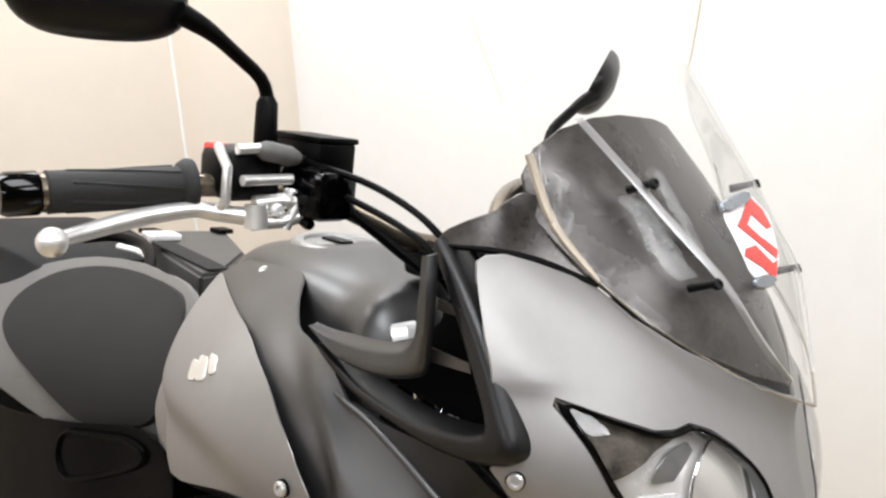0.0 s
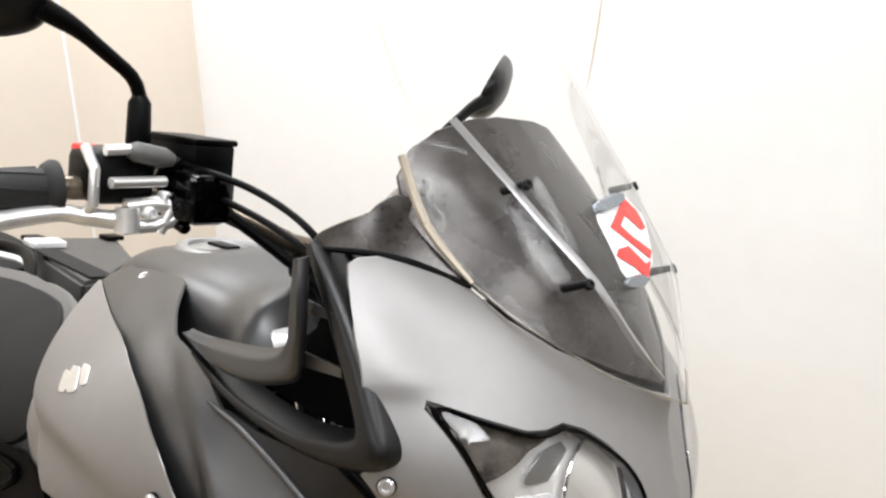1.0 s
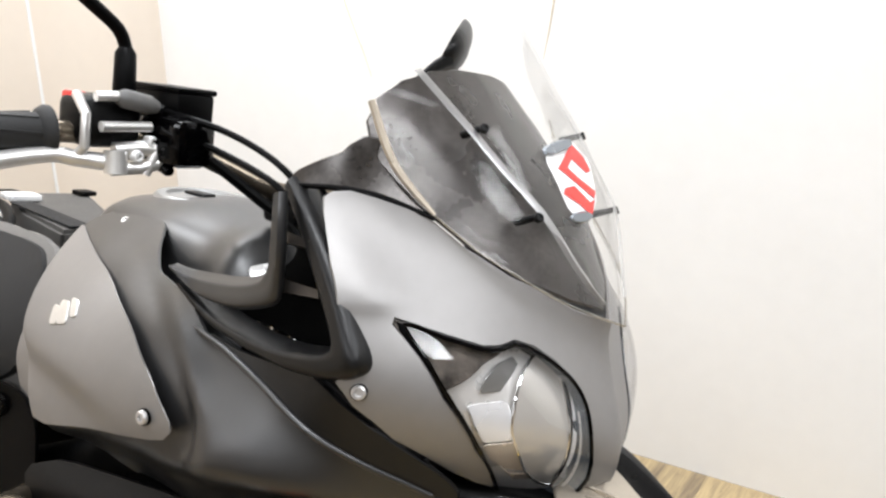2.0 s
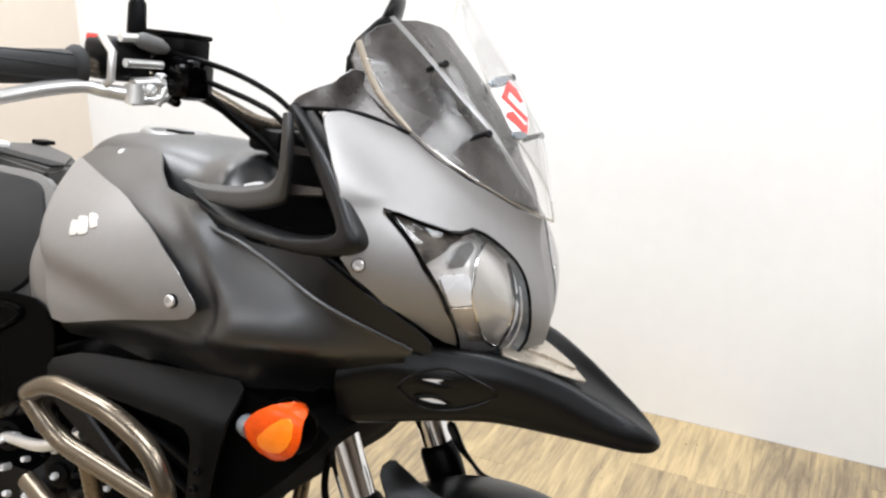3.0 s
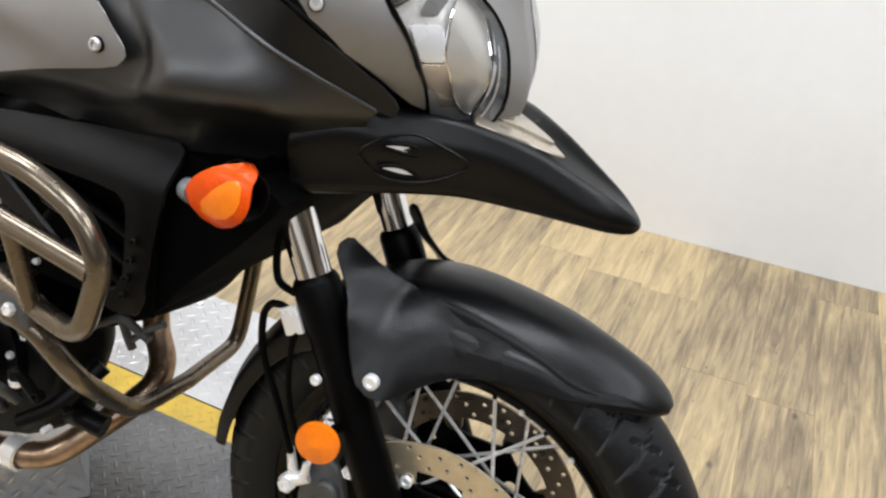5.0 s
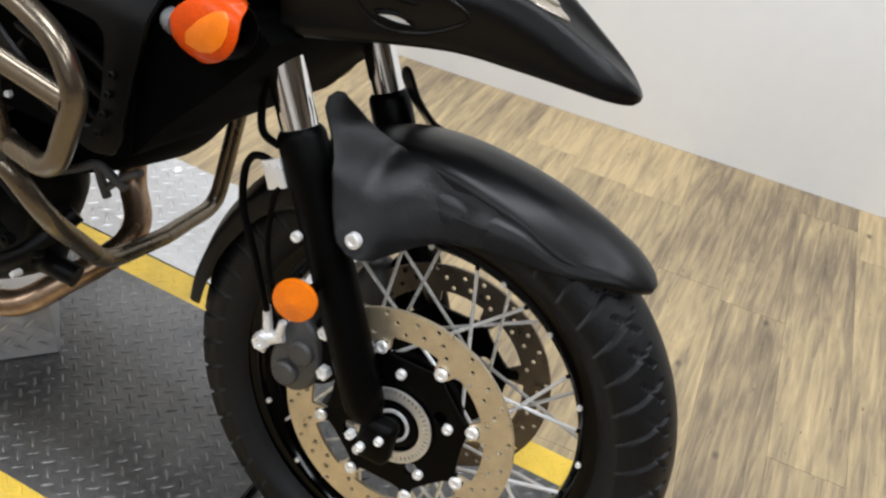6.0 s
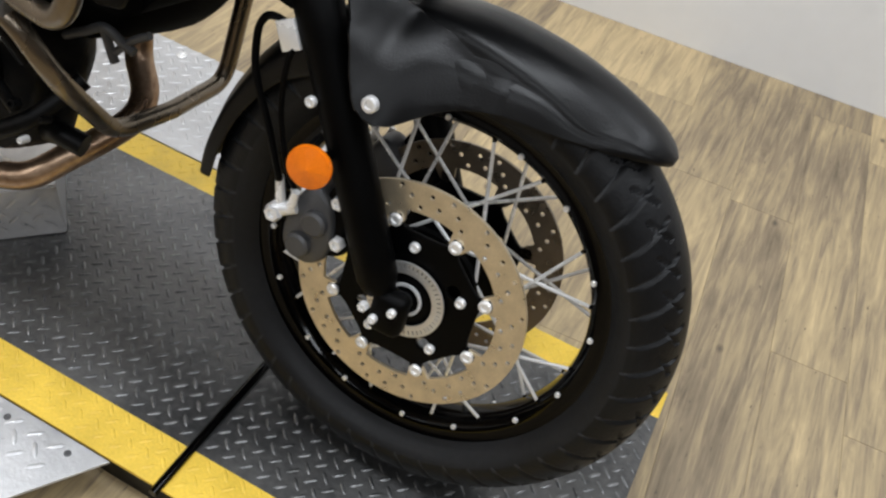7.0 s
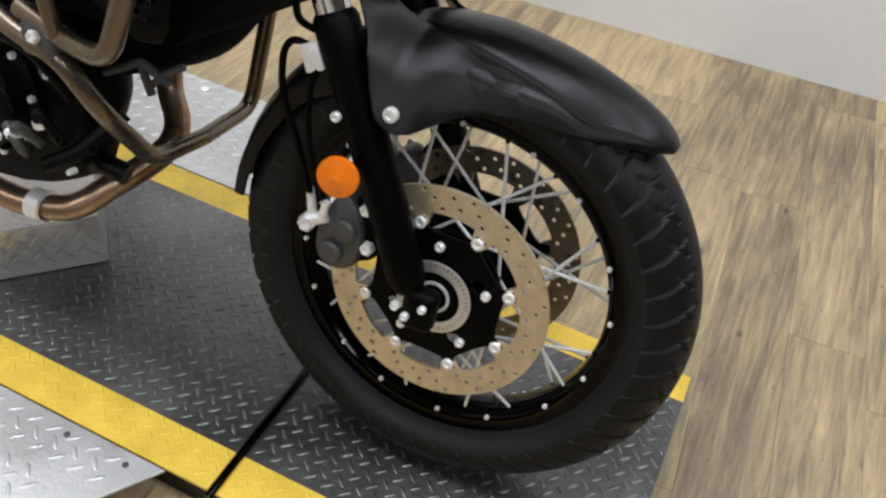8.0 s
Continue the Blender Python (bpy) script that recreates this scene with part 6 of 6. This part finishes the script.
cush_line = rounded([(-1.140, 0.842), (-1.170, 0.874), (-1.143, 0.909), (-1.062, 0.935), (-0.946, 0.953), (-0.814, 0.960), (-0.743, 0.959), (-0.68, 0.92), (-0.66, 0.873), (-0.690, 0.828), (-0.775, 0.795), (-0.855, 0.777), (-0.915, 0.795), (-1.009, 0.815), (-1.090, 0.828)], 2)
mid_c = cush_line.mean(0)


def cushion_place(x, z):
    """The side of the cushion, padded out from its seam."""
    k = min(1.0, math.hypot((x - mid_c[0]) / 0.25, (z - mid_c[1]) / 0.09))
    return (x, -cush_y(x, z) - 0.002 - 0.012 * (1 - k * k), z)


panel("seat_cushion", cush_line, cushion_place, SEAT, seat, "dark fabric seat cushion", 0.01, 0.014)
loft("seat_top", [[(x, -w_, zs), (x, -w_ * 0.75, zs + h_ * 0.7), (x, 0.02, zs + h_), (x, 0.02 + w_ * 0.8, zs + h_ * 0.8), (x, 0.02 + w_, zs)] for x, w_, zs, h_ in ((-0.70, 0.07, 0.85, 0.07), (-0.78, 0.09, 0.85, 0.085), (-0.90, 0.09, 0.85, 0.085), (-1.05, 0.10, 0.84, 0.08), (-1.20, 0.13, 0.82, 0.07))], SEAT, seat, "dark fabric top of the seat", (4, 4), closed=False)
sp_y = Sheet([(-0.60, 0.80, 0.222), (-0.70, 0.78, 0.21), (-0.87, 0.74, 0.205), (-0.70, 0.70, 0.215), (-0.95, 0.70, 0.20)])
sp = panel("side_panel", rounded([(-0.585, 0.806), (-0.620, 0.832), (-0.70, 0.826), (-0.806, 0.792), (-0.90, 0.765), (-1.056, 0.726), (-1.20, 0.70), (-1.20, 0.54), (-0.85, 0.58), (-0.70, 0.66), (-0.58, 0.745)], 1, 0.15), lambda x, z: (x, -sp_y(x, z), z), PANEL, bike, "black plastic side panel under the seat", 0.004, 0.02)
mirrored(sp)
rl = rounded([(-0.868, 0.766), (-0.806, 0.782), (-0.70, 0.812), (-0.645, 0.813), (-0.684, 0.782), (-0.801, 0.724), (-0.86, 0.702), (-0.885, 0.73)], 2)
tube("panel_bead", np.vstack([[(x, -sp_y(x, z) - 0.002, z) for x, z in rl], [(rl[0][0], -sp_y(*rl[0]) - 0.002, rl[0][1])]]), 0.004, PANEL, sp, "raised bead on the side panel", 8)
panel("panel_inset", rl, lambda x, z: (x, -sp_y(x, z) - 0.002, z), PANEL, sp, "", 0.003, 0.02)
for k in range(4):
    b = box_bm(0.006, 0.001, 0.007, 0)
    for v in b.verts:
        v.co += Vector((-0.722 + 0.009 * k, -sp_y(-0.71, 0.70) - 0.0045, 0.690 + 0.003 * k))
    part("decal_bar", b, WHITE, sp, "pale decal bar")
# black sheet added to hide the bright floor under the seat
panel("inner_frame_panel", [(-1.3, 0.45), (-0.56, 0.52), (-0.55, 0.83), (-0.70, 0.80), (-1.3, 0.80)], lambda x, z: (x, -0.12, z), VOID, bike, "black sheet added to block the sight of the floor", 0.004, 0.06)
case = new("luggage_case")
case.matrix_basis = bike.matrix_basis.copy()
tagged(case, "black luggage case strapped behind the motorcycle seat", "luggage case")
b = bmesh.new()
lid = [(-1.155, 0.075), (-1.128, 0.206), (-0.954, 0.123), (-0.842, 0.004), (-0.832, -0.040), (-0.991, -0.001)]
top_v = [b.verts.new((x, y, 0.965)) for x, y in lid]
low_v = [b.verts.new((x, y, 0.83)) for x, y in lid]
b.faces.new(top_v)
b.faces.new(list(reversed(low_v)))
for k in range(len(lid)):
    b.faces.new((top_v[k], low_v[k], low_v[(k + 1) % len(lid)], top_v[(k + 1) % len(lid)]))
bmesh.ops.bevel(b, geom=b.edges[:], offset=0.006, segments=2, affect="EDGES")
part("case_shell", b, CASE, case, "grey fabric case shell")
b = box_bm(0.21, 0.034, 0.003, 0.001, 1)
for v in b.verts:
    v.co = Matrix.Rotation(radians(-9), 3, "Z") @ v.co + Vector((-0.945, 0.012, 0.968))
part("webbing", b, SEAT, case, "dark webbing strap")
b = box_bm(0.040, 0.052, 0.010, 0.002, 2)
for v in b.verts:
    v.co = Matrix.Rotation(radians(-9), 3, "Z") @ v.co + Vector((-1.075, 0.045, 0.972))
part("buckle", b, STEEL, case, "bright strap buckle")
for x, y in ((-1.125, 0.055), (-1.105, 0.180)):
    b = box_bm(0.030, 0.030, 0.008, 0.002, 2)
    for v in b.verts:
        v.co += Vector((x, y, 0.970))
    part("corner_tab", b, BLACK, case, "black corner tab")
tube("strap", spline([(-1.18, -0.03, 0.952), (-1.12, -0.01, 0.965), (-1.05, -0.005, 0.966), (-0.99, -0.025, 0.960), (-0.945, -0.05, 0.945), (-0.93, -0.06, 0.92)], 6), 0.0085, BLACK, case, "black carrying strap", 10)
tube("cord", spline([(-1.09, -0.02, 0.955), (-1.02, -0.015, 0.955), (-0.96, -0.04, 0.94)], 6), 0.005, STEEL, case, "bright cord", 8)
pillion = new("pillion_seat")
pillion.matrix_basis = bike.matrix_basis.copy()
tagged(pillion, "dark grey pillion seat behind the rider's seat", "seat")
loft("pillion_cushion", [[(x, y0, 0.84), (x, y0 + 0.004, zt - 0.012), (x, y0 + 0.03, zt), (x, y1 - 0.03, zt), (x, y1 - 0.004, zt - 0.012), (x, y1, 0.84)] for x, y0, y1, zt in ((-1.20, -0.10, 0.12, 0.905), (-1.25, -0.12, 0.14, 0.922), (-1.38, -0.14, 0.15, 0.932), (-1.50, -0.13, 0.14, 0.930))], SEAT, pillion, "dark fabric cushion", (4, 3))

# ---- handlebar with controls
bar_r = tube("handlebar", filleted([(-0.415, 0, 1.085), (-0.42, -0.06, 1.085), (-0.47, -0.14, 1.128), (-0.508, -0.235, 1.137), (-0.545, -0.425, 1.122)], 0.05), 0.011, BRONZE, bike, "dark handlebar with black grips and controls", 14)
tube("bar_tube", filleted([(-0.415, 0, 1.085), (-0.42, 0.06, 1.085), (-0.47, 0.14, 1.128), (-0.508, 0.235, 1.137), (-0.545, 0.425, 1.122)], 0.05), 0.011, BRONZE, bar_r, "", 14)
for s in (-1, 1):
    made_before = set(scene.objects)

    def along(t, s=s):
        return np.array((-0.508 - 0.037 * t, s * (0.235 + 0.19 * t), 1.137 - 0.015 * t))
    g = [along(t) for t in (0.17, 0.175, 0.20, 0.23, 0.24, 0.5, 0.80, 0.81, 0.82)]
    tube("grip", g, [0.019, 0.024, 0.0245, 0.021, 0.0178, 0.0178, 0.0182, 0.0185, 0.0165], GRIP, bar_r, "ribbed black rubber grip", 20)
    d = along(1) - along(0)
    d /= np.linalg.norm(d)
    for k in range(7):
        a0 = 2 * math.pi * k / 7
        pts = []
        for t in np.linspace(0.26, 0.74, 9):
            a = a0 + 1.2 * (t - 0.26)
            pts.append(along(t) + 0.0176 * np.array((math.cos(a), 0, math.sin(a))))
        tube("grip_rib", pts, 0.0016, GRIP, bar_r, "", 5)
    tube("bar_end", [along(t) for t in (0.84, 0.85, 0.97, 1.0, 1.005)], [0.014, 0.0185, 0.0185, 0.016, 0.010], GLOSS, bar_r, "glossy black bar end weight", 18)
    tube("bar_end_ring", [along(t) for t in (0.82, 0.84)], 0.0165, BRONZE, bar_r, "", 18)
    b = box_bm(0.055, 0.062, 0.050, 0.012, 3)
    for v in b.verts:
        v.co += Vector((-0.505, s * 0.222, 1.148))
    part("switch_box", b, GRAIN, bar_r, "dark grey switch box")
    if s < 0:
        b = box_bm(0.018, 0.019, 0.011, 0.003, 2)
        for v in b.verts:
            v.co += Vector((-0.520, -0.240, 1.168))
        part("kill_switch", b, RED, bar_r, "red engine stop switch")
    # throttle pulley and polished clamp pieces
    tube("throttle_rim", [(-0.500, s * 0.252, 1.172), (-0.478, s * 0.256, 1.155), (-0.478, s * 0.256, 1.125), (-0.500, s * 0.252, 1.110)], 0.0048, ALU, bar_r, "bright cast clamp", 12)
    tube("clamp_bar", [(-0.474, s * 0.250, 1.172), (-0.471, s * 0.228, 1.174)], 0.0048, ALU, bar_r, "bright clamp", 10)
    tube("cable_boot", [(-0.471, s * 0.229, 1.173), (-0.470, s * 0.222, 1.172), (-0.468, s * 0.196, 1.168), (-0.467, s * 0.186, 1.166)], [0.006, 0.0095, 0.0095, 0.006], SEAT_SIDE, bar_r, "grey rubber cable boot", 14)
    tube("clamp_bar", [(-0.466, s * 0.248, 1.145), (-0.464, s * 0.195, 1.147)], 0.005, ALU, bar_r, "bright clamp", 10)
    bolt("clamp_screw", (-0.468, s * 0.192, 1.132), (1, 0, 0), 0.006, 0.008, STEEL, bar_r)
    # lever with its ball end
    tube("lever", spline([(-0.482, s * 0.232, 1.110), (-0.492, s * 0.255, 1.112), (-0.500, s * 0.275, 1.114), (-0.508, s * 0.32, 1.107), (-0.508, s * 0.37, 1.096), (-0.500, s * 0.398, 1.092)], 6), [0.0085, 0.0080, 0.0075, 0.0085, 0.0075, 0.006], ALU, bar_r, "bright aluminium brake lever", 12)
    ball = bmesh.new()
    bmesh.ops.create_uvsphere(ball, u_segments=16, v_segments=10, radius=0.0125)
    for v in ball.verts:
        v.co += Vector((-0.497, s * 0.402, 1.091))
    part("lever_ball", ball, ALU, bar_r, "round lever tip")
    tube("lever_pivot", [(-0.474, s * 0.225, 1.122), (-0.472, s * 0.225, 1.100)], 0.011, ALU, bar_r, "bright lever pivot", 12)
    for pts_, r_ in (([(-0.476, s * 0.228, 1.104), (-0.468, s * 0.20, 1.106), (-0.462, s * 0.178, 1.114)], [0.007, 0.006, 0.008]), ([(-0.476, s * 0.226, 1.122), (-0.470, s * 0.20, 1.126), (-0.464, s * 0.178, 1.124)], [0.008, 0.007, 0.010]), ([(-0.466, s * 0.196, 1.100), (-0.462, s * 0.185, 1.126)], [0.005, 0.006])):
        tube("lever_mount", pts_, r_, ALU, bar_r, "bright cast lever perch", 10)
    bolt("perch_bolt", (-0.470, s * 0.208, 1.118), (1, 0, 0), 0.006, 0.010, STEEL, bar_r)
    bolt("perch_bolt", (-0.458, s * 0.180, 1.108), (1, 0, -0.3), 0.006, 0.010, GLOSS, bar_r)
    if s < 0:
        b = box_bm(0.072, 0.047, 0.034, 0.004, 2)
        for v in b.verts:
            v.co = v.co + Vector((-0.490, -0.148, 1.166))
        part("fluid_reservoir", b, BLACK, bar_r, "black square brake fluid reservoir")
        b = box_bm(0.075, 0.050, 0.006, 0.002, 2)
        for v in b.verts:
            v.co += Vector((-0.490, -0.148, 1.185))
        part("reservoir_lid", b, BLACK, bar_r, "black lid")
        b = box_bm(0.07, 0.05, 0.05, 0.012, 2)
        for v in b.verts:
            v.co += Vector((-0.462, -0.165, 1.135))
        part("master_cylinder", b, GLOSS, bar_r, "black master cylinder")
    # mirror
    tube("mirror_stem", filleted([(-0.502, s * 0.198, 1.160), (-0.506, s * 0.197, 1.232), (-0.507, s * 0.262, 1.272), (-0.508, s * 0.295, 1.284)], 0.02), [0.0065, 0.0065, 0.0065, 0.008, 0.010], BLACK, bar_r, "black mirror stem", 12)
    tube("stem_boot", [(-0.502, s * 0.198, 1.168), (-0.503, s * 0.198, 1.178), (-0.505, s * 0.1975, 1.214), (-0.506, s * 0.1975, 1.220)], [0.009, 0.0115, 0.0105, 0.007], BLACK, bar_r, "rubber boot", 14)
    swing = Matrix.Rotation(radians(s * 32), 3, "Z")
    pivot = Vector((-0.508, s * 0.288, 1.300))
    secs = []
    for t in np.linspace(0, 1, 8):
        hw = 0.076 * math.sqrt(max(0.02, 1 - t ** 2.4))
        hh = 0.047 * math.sqrt(max(0.02, 1 - t ** 2.4))
        ring_ = []
        for a in np.linspace(0, 2 * math.pi, 20, endpoint=False):
            ca, sa = math.cos(a), math.sin(a)
            u = hw * abs(ca) ** 0.7 * (1 if ca >= 0 else -1)
            v = hh * abs(sa) ** 0.75 * (1 if sa >= 0 else -1) * (1.0 - 0.25 * u / 0.074)
            ring_.append(pivot + swing @ Vector((-0.016 + 0.032 * t, s * (0.074 - u), v - 0.010 * u / 0.074)))
        if s > 0:       # this head is turned about the line of sight to fit the camera's view
            tip_over = Matrix.Rotation(radians(22), 3, Vector((-0.52, 0.85, 0.05)))
            foot_ = pivot + Vector((0, 0, -0.04))
            ring_ = [foot_ + tip_over @ (q - foot_) for q in ring_]
        secs.append([tuple(q) for q in ring_])
    loft("mirror_housing", secs, TEXTURED, bar_r, "black oval mirror housing", (2, 2))
    if s > 0:       # the left-hand parts are shifted ahead to fit the camera's view
        for o_ in set(scene.objects) - made_before:
            o_.matrix_basis = Matrix.Translation((0.045, 0.012, -0.022)) @ o_.matrix_basis
# cables and the brake hose
for k, pts in enumerate(([(-0.490, -0.180, 1.165), (-0.45, -0.168, 1.160), (-0.40, -0.155, 1.151), (-0.35, -0.150, 1.136), (-0.312, -0.150, 1.118), (-0.28, -0.13, 1.08), (-0.26, -0.10, 1.0)],
                         [(-0.490, -0.180, 1.146), (-0.45, -0.165, 1.141), (-0.41, -0.152, 1.130), (-0.36, -0.150, 1.118), (-0.322, -0.150, 1.103), (-0.29, -0.13, 1.06), (-0.27, -0.10, 0.98)])):
    tube("throttle_cable", spline(pts, 6), 0.0035, BLACK, bar_r, "thin black throttle cable", 8)
    tube("cable_end", [pts[0], (np.array(pts[0]) + np.array(pts[1])) / 2], [0.0065, 0.0055], GRAIN, bar_r, "", 10)
tube("brake_hose", spline([(-0.455, -0.14, 1.125), (-0.425, -0.09, 1.085), (-0.39, -0.06, 1.05), (-0.35, -0.06, 1.0)], 6), 0.006, BLACK, bar_r, "black brake hose", 8)
b = box_bm(0.05, 0.13, 0.03, 0.008, 2)
for v in b.verts:
    v.co += Vector((-0.41, 0, 1.068))
part("bar_clamp", b, DARK, bar_r, "dark cast bar clamp")
for s in (-1, 1):
    bolt("yoke_nut", (-0.385, s * 0.105, 1.005), (-0.4, 0, 1), 0.016, 0.012, STEEL, fork, "bright fork top nut", True)
# brake hoses down the fork
for s in (-1,):
    tube("fork_hose", spline([(-0.200, s * 0.128, 0.622), (-0.214, s * 0.128, 0.624), (-0.226, s * 0.128, 0.618), (-0.232, s * 0.128, 0.597), (-0.226, s * 0.128, 0.552), (-0.201, s * 0.128, 0.500), (-0.179, s * 0.128, 0.450), (-0.176, s * 0.125, 0.437)], 6), 0.0046, BLACK, fork, "black brake hose", 8)
    tube("fork_hose", spline([(-0.180, s * 0.128, 0.606), (-0.188, s * 0.132, 0.582), (-0.185, s * 0.132, 0.522), (-0.166, s * 0.132, 0.464), (-0.153, s * 0.128, 0.437)], 6), 0.0036, BLACK, fork, "sensor lead", 8)
    tube("fork_hose", spline([(-0.199, s * 0.120, 0.640), (-0.226, s * 0.115, 0.648), (-0.236, s * 0.105, 0.690), (-0.225, s * 0.095, 0.760)], 6), 0.0046, BLACK, fork, "black brake hose", 8)
    b = box_bm(0.024, 0.006, 0.034, 0.0015, 2)
    for v in b.verts:
        v.co = Matrix.Rotation(radians(-26), 3, "Y") @ v.co + Vector((-0.193, s * 0.130, 0.611))
    part("hose_bracket", b, STEEL, fork, "bright hose bracket")


# ---------------------------------------------------------------- floor planks
PLANK_W, PLANK_L, PLANK_T = 0.152, 0.914, 0.004
rng = random.Random(11)
plank_me, far_planks = [], []
for k in range(3):
    bm = box_bm(PLANK_W - 0.0004, PLANK_L - 0.0007, PLANK_T, 0.0003, 1)
    me = bpy.data.meshes.new("floor_plank")
    bm.to_mesh(me)
    bm.free()
    me.materials.append(WOOD)
    plank_me.append(me)
turn = Matrix.Rotation(radians(TURN_WALL), 4, "Z")
inv = turn.inverted()
for i in range(-16, 32):
    off = rng.uniform(0, PLANK_L)
    for j in range(-6, 4):
        c = turn @ Vector((i * PLANK_W + 0.03, j * PLANK_L + off, -0.002))
        w_ = wall_frame.inverted() @ c
        if w_.y > -PLANK_L / 2 or w_.x < -2.17 or w_.y < -6.2 or w_.x > 4.4:
            continue
        if w_.y < -3.7 or w_.x > 2.9:
            far_planks.append(Matrix.Translation(c) @ turn)
            continue
        link("floor_plank", plank_me[0], floor, "", Matrix.Translation(c) @ turn)
    # the last plank of the row is cut at the wall
rng = random.Random(11)
for i in range(-16, 32):
    off = rng.uniform(0, PLANK_L)
    for j in range(-6, 4):
        c = turn @ Vector((i * PLANK_W + 0.03, j * PLANK_L + off, -0.002))
        w_ = wall_frame.inverted() @ c
        if w_.x < -2.17 or w_.x > 4.4 or not (-PLANK_L / 2 < w_.y < PLANK_L / 2):
            continue
        ln = PLANK_L / 2 - w_.y
        if ln < 0.03:
            continue
        bm = box_bm(PLANK_W - 0.0004, ln - 0.001, PLANK_T, 0.0003, 1)
        me = bpy.data.meshes.new("floor_plank")
        bm.to_mesh(me)
        bm.free()
        me.materials.append(WOOD)
        mid = turn @ (inv @ c + Vector((0, -(PLANK_L - ln) / 2, 0)))
        link("floor_plank", me, floor, "", Matrix.Translation(mid) @ turn)

# the planks far behind the camera, joined
verts, faces = [], []
for mt in far_planks:
    n0 = len(verts)
    verts += [tuple(mt @ v.co) for v in plank_me[0].vertices]
    faces += [tuple(n0 + k for k in f.vertices) for f in plank_me[0].polygons]
rest = raw("floor_planks", verts, faces, WOOD, floor)
rest["kind"] = "stuff"
